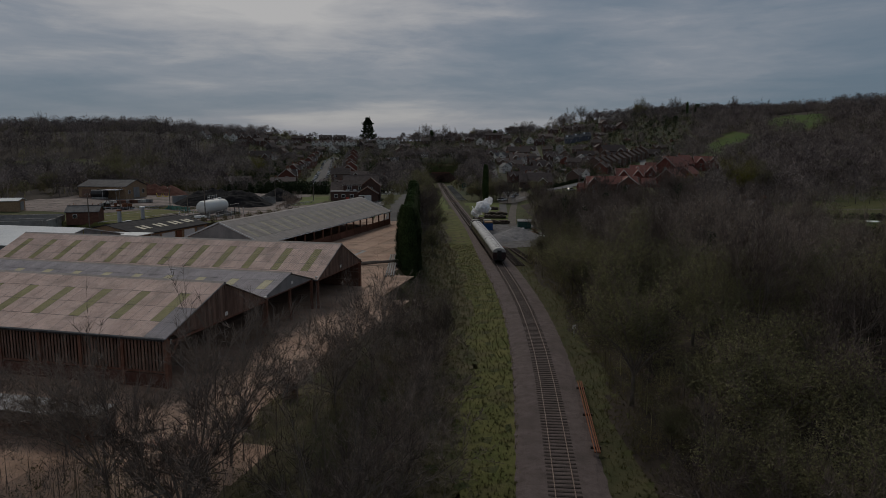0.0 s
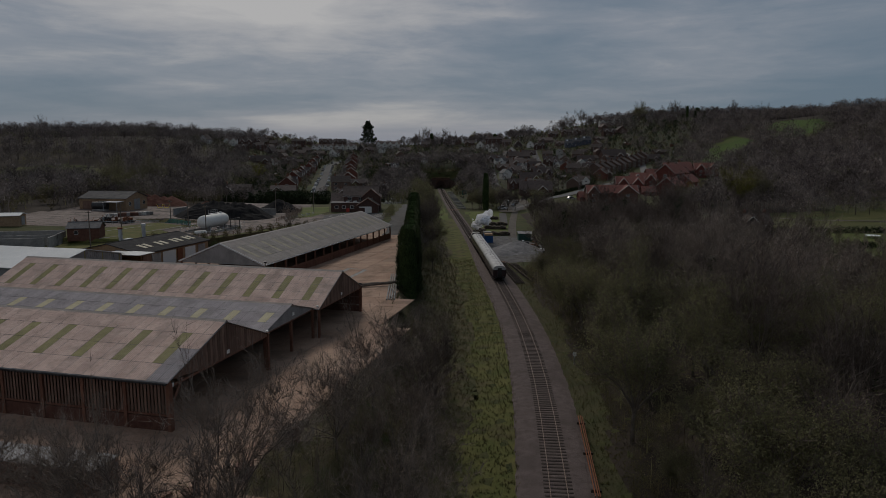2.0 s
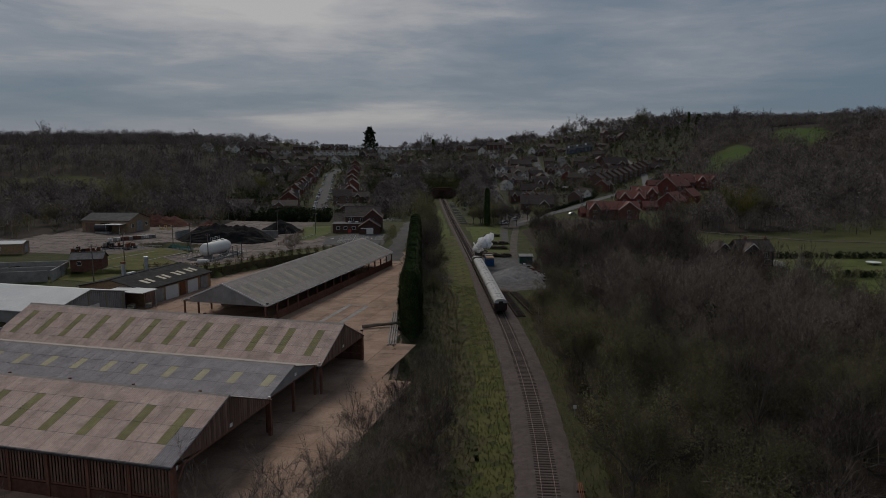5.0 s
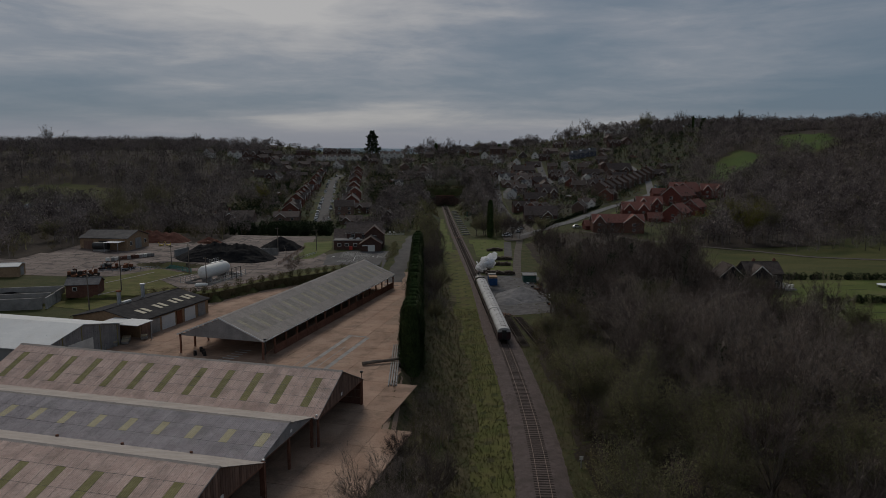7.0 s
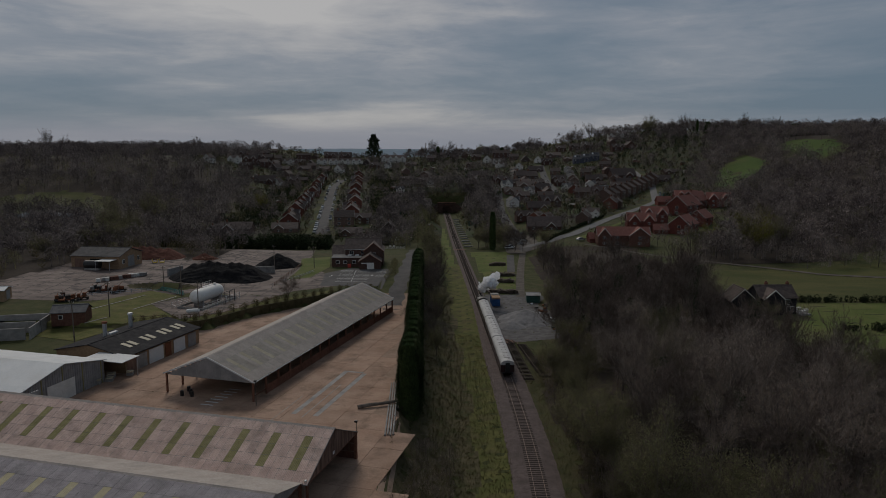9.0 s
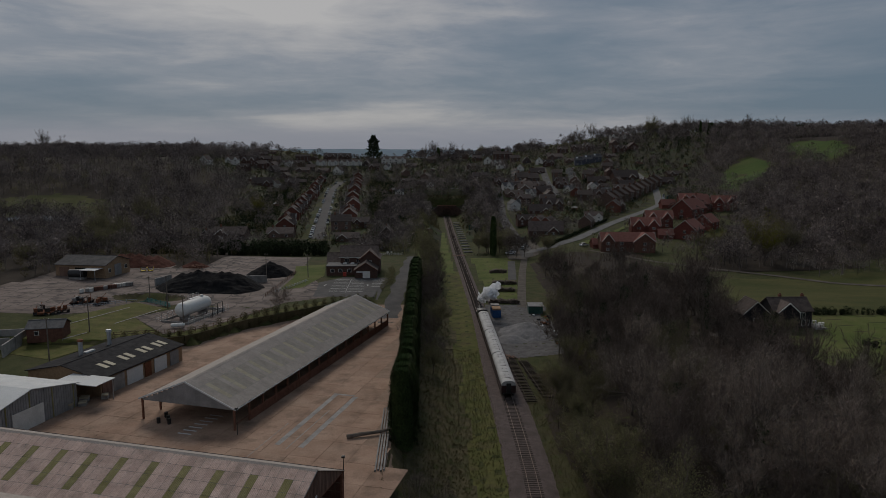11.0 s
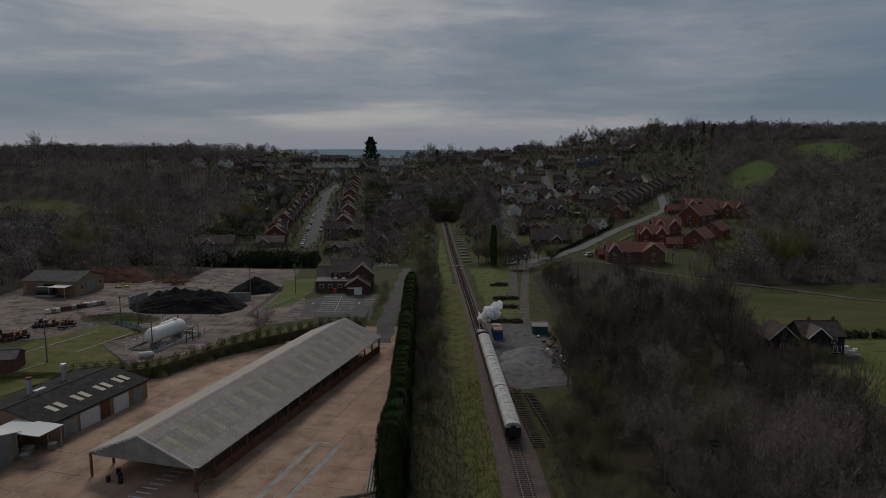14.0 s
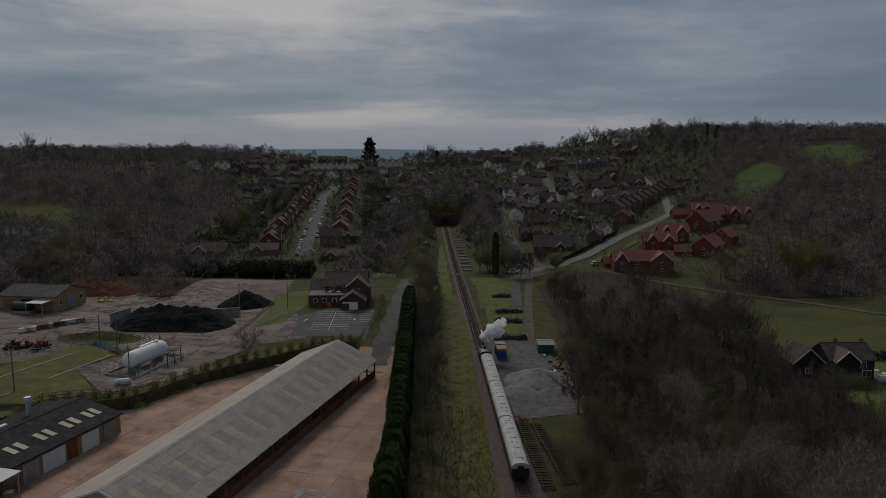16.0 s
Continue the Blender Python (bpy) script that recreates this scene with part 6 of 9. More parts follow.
def works_buildings():
    o, far = Vector((-123.5, 238.0, 0)), Vector((-107.5, 236.0, 0))
    g = ground(-112, 240)
    b = gabled("depot_building", "buff brick depot with a low grey sheet roof", "building", frame_at((o.x, o.y, g), far - o), 17, 13, 4.0, 6.0, M_BRICK_BUFF, M_SLATE_DARK, 0.4,
               windows=((1, 2.2, 1.5, 1.2, 1.2), (1, 10.8, 1.5, 1.2, 1.2)), doors=((1, 6.5, 3.6, 3.6, M_GABLE), (0, 3, 3.4, 3.2, M_TIMBER), (0, 8.5, 3.6, 3.2, M_DARK)))
    part("lean_to_roof", boxes((13.6, -2.0, 3.1, 5.2, 4.4, 0.1)), M_WHITE_METAL, b)
    for x in (11.2, 16.0):
        part("lean_to_post", boxes((x, -4.0, 1.5, 0.12, 0.12, 3.1)), M_SILVER, b)
    t = empty("oil_tank", pose(-114.5, 234.0, ground(-114, 234)), "dark cylindrical oil tank beside the depot", "storage tank")
    part("shell", rod((-2.4, 0, 1.8), (2.4, 0, 1.8), 1.3, 1.3, 16), M_IRON, t)
    part("plinth", boxes((0, 0, 0.3, 4.6, 2, 0.7)), M_CONC_GREY, t)
    # small hut and concrete bunkers on the near side
    gabled("store_hut", "small dark timber hut with a felt roof", "hut", pose(-90.5, 168.0, ground(-88, 170), 0, 0, 12), 7.2, 5.2, 2.5, 3.7, M_BRICK_DARK, M_SLATE, 0.3, windows=((0, 2.0, 1.1, 0.8, 0.8),))
    gabled("site_cabin", "long pale-roofed cabin at the edge of the works", "cabin", pose(-126, 184, ground(-120, 188), 0, 0, 14), 13, 5.5, 2.6, 3.1, M_BRICK_BUFF, M_WHITE_METAL, 0.3, doors=((1, 2.8, 2.4, 2.3, M_GABLE),), windows=((0, 3, 1, 1.4, 0.9), (0, 7, 1, 1.4, 0.9)))
    bk = empty("concrete_bunkers", pose(-97, 158, ground(-97, 162) - 0.2, 0, 0, 12), "grey concrete storage bunkers", "bunker")
    for x, y, sx, sy, h in ((-4, 0, 20, 0.35, 2.8), (-2, 6, 16, 0.35, 2.8), (-2, 12, 18, 0.35, 3.2), (6.8, 3, 0.35, 6, 2.8), (-10, 6, 0.35, 12, 2.8), (7, 9, 0.35, 6, 3)):
        part("bunker_wall", boxes((x, y, h / 2, sx, sy, h)), M_CONC_GREY, bk)
    heap("fuel_heap", "dark heap in the concrete bunker", "fuel heap", -103, 166, 4, 3, 1.6, M_COAL, 0, 9)
    for k, (x, y) in enumerate(((-86.8, 231.5), (-60.5, 238.0))):
        w = empty("block_wall", pose(x, y, ground(x, y), 0, 0, 10 if k else 75), "short grey concrete block wall beside the coal", "wall")
        for j in range(5):
            part("block", boxes((-3 + j * 1.5, 0, 1.1 + 0.02 * (j % 2), 1.46, 0.5, 2.3)), M_CONC_GREY, w)


works_buildings()


def clutter():
    rng = random.Random(9)
    for k in range(22):
        x, y = -103.3 + k * 0.38 + (k % 2) * 0.7, 215 + k * 0.56 + (k % 3) * 0.5
        s = empty("pallet_stack", pose(x, y, ground(x, y), 0, 0, rng.uniform(0, 90)), "wrapped pallet of pale blocks", "pallet", "pallets in the works")
        part("pallet", boxes((0, 0, 0.07, 1.2, 1.0, 0.14)), M_TIMBER, s)
        part("load", boxes((0, 0, 0.14 + 0.5, 1.1, 0.95, 1.0, 0, 0.05)), rng.choice((M_CONC_GREY, M_RENDER, M_BRICK_DARK)), s)
    for k in range(16):
        cx, cy, sx = ((-98.5, 191.5, 3.2), (-95.0, 203.5, 4.0))[k % 2]
        x, y = cx + rng.uniform(-sx, sx), cy + rng.uniform(-2.2, 2.2)
        s = empty("scrap_machine", pose(x, y, ground(x, y), 0, 0, rng.uniform(0, 180)), "rusty piece of discarded machinery", "scrap", "scrap in the works")
        mat = rng.choice((M_RUST, M_SLEEPER, M_IRON, M_SLEEPER, M_BLUE if k % 5 == 0 else M_RUST))
        part("frame", boxes((0, 0, 0.6, rng.uniform(1.6, 3.2), rng.uniform(0.9, 1.5), rng.uniform(0.25, 0.5))), mat, s)
        part("housing", boxes((rng.uniform(-0.5, 0.5), 0.1, 1.2, rng.uniform(0.7, 1.3), rng.uniform(0.7, 1.1), rng.uniform(0.6, 1.3), rng.uniform(-20, 20), 0.06)), rng.choice((M_RUST, M_IRON, M_SLEEPER, M_CONC_GREY)), s)
        part("boom", rod((-0.9, 0, 0.8), (rng.uniform(0.6, 1.8), rng.uniform(-0.6, 0.6), rng.uniform(1.6, 2.6)), 0.09, 0.06, 6), M_RUST, s)
        for dx in (-0.8, 0.8):
            part("wheel", rod((dx, -0.5, 0.35), (dx, 0.5, 0.35), 0.35, 0.35, 12), M_IRON, s)
    for x, y in ((-101.3, 250.6), (-99.2, 251.4)):
        s = empty("skip", pose(x, y, ground(x, y), 0, 0, 20), "small yellow waste skip", "skip")
        bm = bmesh.new()
        prism(bm, [(-0.7, 0.1), (0.7, 0.1), (1.0, 1.3), (0.88, 1.3), (0.62, 0.25), (-0.62, 0.25), (-0.88, 1.3), (-1.0, 1.3)], -0.7, 0.7)
        part("body", bm, M_YELLOW, s)
        part("lid", boxes((0, 0, 1.28, 1.8, 1.3, 0.06)), M_DARK, s)
    # sunken pit with teal netting on a fence
    n = rail_fence("netting_fence", [(-84.1, 209.0), (-78, 205), (-72.7, 201.5)], "teal debris netting on a low fence", M_BARS, 2.0, 1.4, (0.15, 0.3, 0.45, 0.6, 0.75, 0.9, 1.05, 1.2))
    rail_fence("works_fence", [(-98, 196), (-90, 201), (-84, 207)], "low wire fence along the grass", M_SILVER, 2.5, 1.0, (0.4, 0.85))
    for k, (x, y) in enumerate(((-71.5, 212), (-78, 212), (-66.5, 208))):
        s = empty("steel_trestle", pose(x, y, ground(x, y)), "dark steel tripod stand", "trestle")
        for a in range(3):
            part("leg", rod((0.9 * math.cos(a * 2.1), 0.9 * math.sin(a * 2.1), 0), (0, 0, 2.6), 0.06, 0.05, 5), M_IRON, s)
    # pallets and stacked timber by the front barn
    for x, y, a, h in ((-15.6, 52.5, 10, 0.9), (-18.6, 49.5, 30, 0.35), (-20.6, 49.0, 60, 0.3), (-13.2, 58.5, 20, 1.4), (-19, 46.5, 15, 0.3)):
        s = empty("pallet_pile", pose(x, y, YARD_Z + 0.05, 0, 0, a), "pile of weathered wooden pallets", "pallet", "pallets by the barn")
        for j in range(max(2, int(h / 0.15))):
            p = part("pallet", boxes(*[(-0.5 + q * 0.25, 0, 0.13 + j * 0.15, 0.16, 1.2, 0.025) for q in range(5)], (0, -0.5, 0.06 + j * 0.15, 1.2, 0.1, 0.09), (0, 0, 0.06 + j * 0.15, 1.2, 0.1, 0.09), (0, 0.5, 0.06 + j * 0.15, 1.2, 0.1, 0.09)), M_TIMBER, s)
    for k in range(11):
        x, y = -26 - k * 2.3, 50.5 + k * 0.55
        s = empty("timber_stack", pose(x, y, YARD_Z + 0.02, 0, 0, -14), "long stack of grey sawn timber under pale sheets", "timber stack", "timber stacks by the barn")
        for j in range(6):
            part("timber_layer", boxes(*[(-0.9 + q * 0.45, 0, 0.2 + j * 0.3, 0.34, 2.6, 0.22) for q in range(5)]), M_TIMBER, s)
        part("cover_sheet", boxes((0, 0, 2.0, 2.2, 2.8, 0.05)), M_GABLE, s, "pale grey cover sheet")
    # crates and bins in the yard
    for x, y, w, h in ((-63.5, 140, 1.4, 1.0), (-65.0, 139, 1.2, 1.1), (-62.8, 138, 1.2, 0.8), (-64.4, 136.6, 1.3, 1.0), (-60.6, 141.5, 1.1, 0.9)):
        s = empty("crate", pose(x, y, YARD_Z + 0.06, 0, 0, 14), "grey slatted storage crate", "crate", "crates by the workshop")
        for z in range(3):
            part("crate_side", boxes((0, 0, 0.2 + z * h / 3, w, w, h / 3 - 0.06)), M_CONC_GREY if z < 2 else M_SKY_PALE, s)
    for x, y in ((-46.5, 130.6), (-45.3, 131.6), (-46.2, 133.0), (-44.6, 130.2)):
        s = empty("drum", pose(x, y, YARD_Z + 0.06), "dark oil drum under the shed roof", "drum", "drums under the shed")
        part("shell", rod((0, 0, 0), (0, 0, 0.9), 0.3, 0.3, 12), M_IRON, s)
        part("hoop", rod((0, 0, 0.28), (0, 0, 0.33), 0.315, 0.315, 12), M_SLEEPER, s)
    s = empty("farm_trailer", pose(-46.5, 196.5, YARD_Z + 0.06, 0, 0, 40), "small rusty trailer by the bank", "trailer")
    part("bed", boxes((0, 0, 0.75, 1.5, 3.0, 0.3)), M_RUST, s)
    for dx in (-0.8, 0.8):
        part("wheel", rod((dx - 0.1, 0, 0.4), (dx + 0.1, 0, 0.4), 0.4, 0.4, 12), M_IRON, s)
    for x, y, w in ((-36.5, 198.5, 1.1), (-31.0, 206.2, 0.9)):
        s = empty("water_box", pose(x, y, YARD_Z + 0.06, 0, 0, 20), "small concrete box by the bank", "box")
        part("box", boxes((0, 0, 0.45, w, w, 0.9, 0, 0.05)), M_CONC_GREY, s)


clutter()
plant(SPREADING[0], -43.5, 199.5, 0.75, label="small bare tree on the bank above the yard")


q = empty("concrete_rail_stack", pose(-9.2, 125.3, YARD_Z + 0.08, 0, 0, 2.0), "row of long pale concrete beams beside the hedge", "beams")
for k in range(4):
    part("beam", boxes((-0.6 + 0.4 * k, 0.3 * (k % 2), 0.12, 0.22, 23.3, 0.24, 0, 0.02)), M_CONC_GREY, q)


# ---- kerbs, pit and planting of the works ----
for pts in ([(-89.3, 180.5), (-82.7, 199.8)], [(-78.8, 183.4), (-74.1, 199.3)], [(-83.5, 169.2), (-81.1, 175.0)]):
    ribbon("kerb", M_CONC_GREY, pts, 0.4, 0.16, "pale concrete kerb set in the works grass", "kerb", 2.0)
drape("pit_floor", M_SCRUB, lambda x, y: ((x + 83) / 10.0) ** 2 + ((y - 212.5) / 5.6) ** 2 < 1, -94, -72, 206, 219, 0.8, 0.09, "brown weedy earth in a sunken pit", "pit")
rail_fence("verge_fence", [(-51.6, 217), (-51.2, 236), (-51, 256)], "grey fence beside the grass verge", M_TIMBER, 2.2, 1.1, (0.3, 0.6, 0.9))
for k in range(9):
    q = empty("timber_baulk", pose(-88 + 0.5 * k, 256 + (k % 3), ground(-88, 256) + 0.4 + 0.25 * (k % 4), 8 * (k % 3) - 8, 0, 37 * k), "reddish timber baulk on a scrap pile", "timber", "scrap timber pile")
    part("baulk", boxes((0, 0, 0.2, 4.5, 0.3, 0.3)), M_POST, q)


# ---- pub, car park ----
def build_pub():
    g = ground(-34, 252)
    m = pose(-39.8, 249.5, g, 0, 0, 3)
    b = gabled("brick_house", "two-storey brown brick building with a brown tiled roof", "building", m @ pose(4.2, 6, 0), 12.5, 8.5, 5.6, 8.6, M_BRICK_PUB, M_TILE, 0.4,
               windows=((0, 2.2, 3.6, 1.3, 1.2), (0, 6.2, 3.6, 1.3, 1.2), (0, 9.8, 3.6, 1.3, 1.2)), chimneys=((6, 7, 0.8, 1.3),))
    part("gutter", boxes((6.2, -0.42, 5.3, 13.2, 0.12, 0.12)), M_WHITE, b)
    w = gabled("brick_wing", "gabled brick wing with bargeboards", "building", m @ pose(17.6, 2.6, 0, 0, 0, 90), 11, 6.6, 5.2, 7.9, M_BRICK_PUB, M_TILE, 0.4, windows=((3, 3.3, 3.6, 1.2, 1.1),), verge=M_BRICK)
    q = gabled("garage_annexe", "single-storey brick garage with a white door", "garage", m @ pose(17.0, -4.6, 0, 0, 0, 90), 8.6, 7.2, 2.7, 5.0, M_BRICK_PUB, M_TILE, 0.4, doors=((3, 3.4, 2.4, 2.3, M_WHITE),), verge=M_BRICK)
    part("sign_board", boxes((-0.06, 5.6, 2.1, 0.05, 2.0, 0.35)), M_WHITE, q)
    f = empty("flat_roof_extension", m @ pose(0, 0, 0), "flat-roofed brick extension with roof domes", "extension")
    part("wall", boxes((5.0, 4.6, 1.5, 10, 8, 3.2)), M_BRICK_PUB, f)
    part("roof", boxes((5.0, 4.6, 3.2, 10.3, 8.3, 0.2)), M_SLATE, f)
    for x in (5.8, 8.4):
        part("roof_dome", boxes((x, 4.4, 3.5, 1.3, 1.3, 0.4, 0, 0.15)), M_WHITE, f)
    for x in (2.0, 4.6, 7.6):
        win = part("window", boxes((x, 0.56, 1.7, 1.3, 0.1, 1.1)), M_WHITE, f)
        part("pane", boxes((x, 0.5, 1.7, 1.1, 0.06, 0.9)), M_GLASS, win)
    g2 = gabled("side_wing", "low gabled side wing of brown brick", "building", m @ pose(-0.5, 8.2, 0), 6, 7, 3.2, 6.0, M_BRICK_PUB, M_TILE, 0.35)
    r = empty("red_bin", m @ pose(6.2, -1.2, 0), "red wheeled waste bin", "bin")
    part("body", boxes((0, 0, 0.65, 1.1, 0.9, 1.1, 0, 0.05)), M_RED, r)
    part("lid", boxes((0, 0, 1.25, 1.2, 1.0, 0.12)), M_RED, r)


build_pub()


def car_park_lines():
    c = empty("car_park_lines", pose(-28.5, 232, WORKS_Z + 0.075, 0, 0, 3), "white painted parking bay lines", "road marking")
    for k in range(9):
        part("bay_line", boxes((-4.2, -8 + k * 2.4, 0, 4.6, 0.17, 0.006)), M_LINE, c)
        part("bay_line", boxes((1.2, -8 + k * 2.4, 0, 4.6, 0.17, 0.006)), M_LINE, c)
        if k > 2:
            part("bay_line", boxes((7.4, -8 + k * 2.4, 0, 3.6, 0.17, 0.006)), M_LINE, c)
    part("bay_line", boxes((-1.5, 1.5, 0, 0.12, 21, 0.006)), M_LINE, c)
    for x, y, a in ((-8.8, 2, -20), (4.4, 2, 180)):
        bm = bmesh.new()
        v = [bm.verts.new(p) for p in ((-0.12, -1.2, 0), (0.12, -1.2, 0), (0.12, 0.3, 0), (0.4, 0.3, 0), (0, 1.2, 0), (-0.4, 0.3, 0), (-0.12, 0.3, 0))]
        bm.faces.new(v)
        ob = part("painted_arrow", bm, M_LINE, c)
        ob.matrix_basis = pose(x, y, 0.003, 0, 0, a)


car_park_lines()


# ---- railway yard ----
def container():
    c = empty("shipping_container", pose(15.0, 225.5, ground(15, 225) + 0.1, 0, 0, 3), "blue steel container with a timber-topped load", "container")
    part("body", boxes((0, 0, 1.1, 2.4, 6.0, 2.2)), M_BLUE, c)
    for k in range(12):
        part("side_rib", boxes((-1.22, -2.75 + k * 0.5, 1.1, 0.06, 0.2, 2.0)), M_BLUE, c)
        part("side_rib", boxes((1.22, -2.75 + k * 0.5, 1.1, 0.06, 0.2, 2.0)), M_BLUE, c)
    part("door_leaf", boxes((-0.6, -3.03, 1.1, 1.12, 0.06, 2.1)), M_BLUE, c)
    part("door_leaf", boxes((0.6, -3.03, 1.1, 1.12, 0.06, 2.1)), M_BLUE, c)
    part("roof_sheet", boxes((0, -1.2, 2.5, 2.45, 3.4, 0.5)), M_BRICK_BUFF, c, "buff tarpaulin over the roof")
    part("roof_sheet", boxes((0, 1.8, 2.7, 2.45, 2.4, 0.6)), M_CONC_GREY, c, "grey roof sheet")
    h = gabled("garden_hut", "green painted hut with a pale felt roof", "hut", pose(25.2, 227.8, ground(27, 230), 0, 0, -2), 4.2, 5.0, 2.3, 2.7, M_GREEN, M_GABLE, 0.25)
    part("door_leaf", boxes((2.1, -0.05, 1.0, 1.0, 0.08, 2.0)), M_GREEN, h)
    rng = random.Random(21)
    for x, y, w, n, a in ((20.9, 298, 6.8, 9, 4), (21.5, 274, 8.4, 12, 6), (20.1, 261.5, 8.0, 14, -6), (14.1, 252.8, 3.2, 6, 10), (17.0, 242.5, 6.4, 11, 5), (22.0, 242, 3.0, 8, 4), (13.4, 246, 2.6, 5, 30)):
        s = empty("sleeper_stack", pose(x, y, ground(x, y) + 0.05, 0, 0, a), "stack of old dark timber sleepers", "sleeper stack", "sleeper stacks on the green")
        for j in range(n):
            for r in range(rng.randint(3, 5)):
                part("sleeper", boxes((-w / 2 + (j + 0.5) * w / n + rng.uniform(-0.2, 0.2), rng.uniform(-0.4, 0.4), 0.15 + r * 0.27, w / n * 0.8 + 0.3, 2.5, 0.25, rng.uniform(-12, 12))), M_SLEEPER_OLD, s)
    for x0, x1, y0, y1 in ((15.6, 17.2, 181, 154), (18.4, 20.8, 180, 156)):
        s = empty("track_panel", None, "rusty lengths of lifted track lying in the grass", "track panel", "lifted track panels")
        n = 30
        for k in range(n):
            f = k / (n - 1)
            x, y = x0 + (x1 - x0) * f, y0 + (y1 - y0) * f
            part("sleeper", boxes((x, y, ground(x, y) + 0.32, 2.3, 0.26, 0.16, rng.uniform(-3, 3))), M_SLEEPER, s)
        for dx in (-0.75, 0.75):
            part("rail", rod((x0 + dx, y0, ground(x0, y0) + 0.5), (x1 + dx, y1, ground(x1, y1) + 0.5), 0.07, 0.07, 4), M_SLEEPER_OLD, s)
    for k in range(26):
        x, y = 27.5 + rng.uniform(-1.5, 3.5), rng.uniform(192, 226)
        s = empty("scrap_bag", pose(x, y, ground(x, y) + 0.1, 0, 0, rng.uniform(0, 180)), "bag or offcut dumped at the edge of the wood", "rubbish", "rubbish by the gravel yard")
        part("bag", boxes((0, 0, 0.3, rng.uniform(0.5, 1.4), rng.uniform(0.4, 0.9), rng.uniform(0.3, 0.8), 0, 0.12)), rng.choice((M_PLASTIC, M_SLEEPER, M_RUST, M_IRON, M_IRON)), s)
    for k in range(14):
        x, y = 14.6 + rng.uniform(-1.5, 3), 182 + rng.uniform(-1, 2)
        s = empty("timber_offcut", pose(x, y, ground(x, y) + 0.2, 0, 0, rng.uniform(60, 120)), "pale timber offcut lying by the track", "timber", "offcuts by the gravel yard")
        part("plank", boxes((0, 0, 0.1, 2.4, 0.22, 0.12)), M_TIMBER, s)
    # row of concrete platform blocks by the line
    for k in range(14):
        y = 352 + k * 10
        s = empty("concrete_beam", pose(float(rail_x(y)) + 5.0, y, ground(float(rail_x(y)) + 5, y) + 0.05, 0, 0, 8), "pale concrete beam laid beside the line", "beam", "beams beside the line")
        part("beam", boxes((0, 0, 0.3, 4.2, 0.8, 0.55, 0, 0.05)), M_CONC_GREY, s)
    part("crossing_boards", boxes((float(rail_x(341)), 341, 0.18, 6.2, 1.6, 0.12)), M_TIMBER, TRACK, "timber foot crossing boards")
    m = empty("rail_pile", pose(13.75, 66.0, 0.28, 0, 0, -6.5), "bundle of rusty orange rails beside the ballast", "rail pile")
    for k in range(3):
        part("rail", boxes((-0.2 + k * 0.2, rng.uniform(-0.3, 0.3), 0.32 + 0.12 * (k % 2), 0.09, 18, 0.13)), M_RUST, m)
    for y in (-7.5, 0, 7.5):
        part("packer", boxes((0, y, 0.15, 0.9, 0.2, 0.24)), M_SLEEPER, m)
    p = empty("lineside_post", pose(18.2, 96, ground(18.2, 96)), "small white lineside marker post", "marker post")
    part("post", boxes((0, 0, 0.7, 0.12, 0.12, 1.5)), M_SILVER, p)
    part("plate", boxes((0, -0.08, 1.55, 0.5, 0.04, 0.55)), M_WHITE, p)


container()
ribbon("dirt_lane", M_DIRT, [(24.0, 236), (27.5, 270), (31, 300), (35.5, 334)], 2.9, 0.1, "rutted dirt lane through the green", "lane", 3.0)
ribbon("dark_path", M_TARMAC, [(25.2, 282), (28.8, 326)], 3.2, 0.12, "dark strip of old platform surface", "path", 3.0)


def sleepers():
    bm = bmesh.new()
    box(bm, 0, 0, 0, 2.55, 0.26, 0.15, 0, 0.015)
    me = bpy.data.meshes.new("sleeper")
    bm.to_mesh(me)
    bm.free()
    me.materials.append(M_SLEEPER)
    rest = bmesh.new()
    for k in range(720):
        y = 44 + k * 0.68
        a = -math.degrees(math.atan((float(rail_x(y + 2)) - float(rail_x(y - 2))) / 4))
        if k < 205:
            thing("sleeper", me, pose(float(rail_x(y)), y, 0.065, 0, 0, a), TRACK)
        else:
            box(rest, float(rail_x(y)), y, 0.1, 2.55, 0.26, 0.15, a)
    part("sleeper_rest", rest, M_SLEEPER, TRACK)["kind"] = "stuff"


def drop_prototypes():
    for proto in (*BARE, *IVIED, *PALE, *GREEN, *SPREADING, *YELLOW, *CONIFER):
        for o in (*proto.children_recursive, proto):
            bpy.data.objects.remove(o)


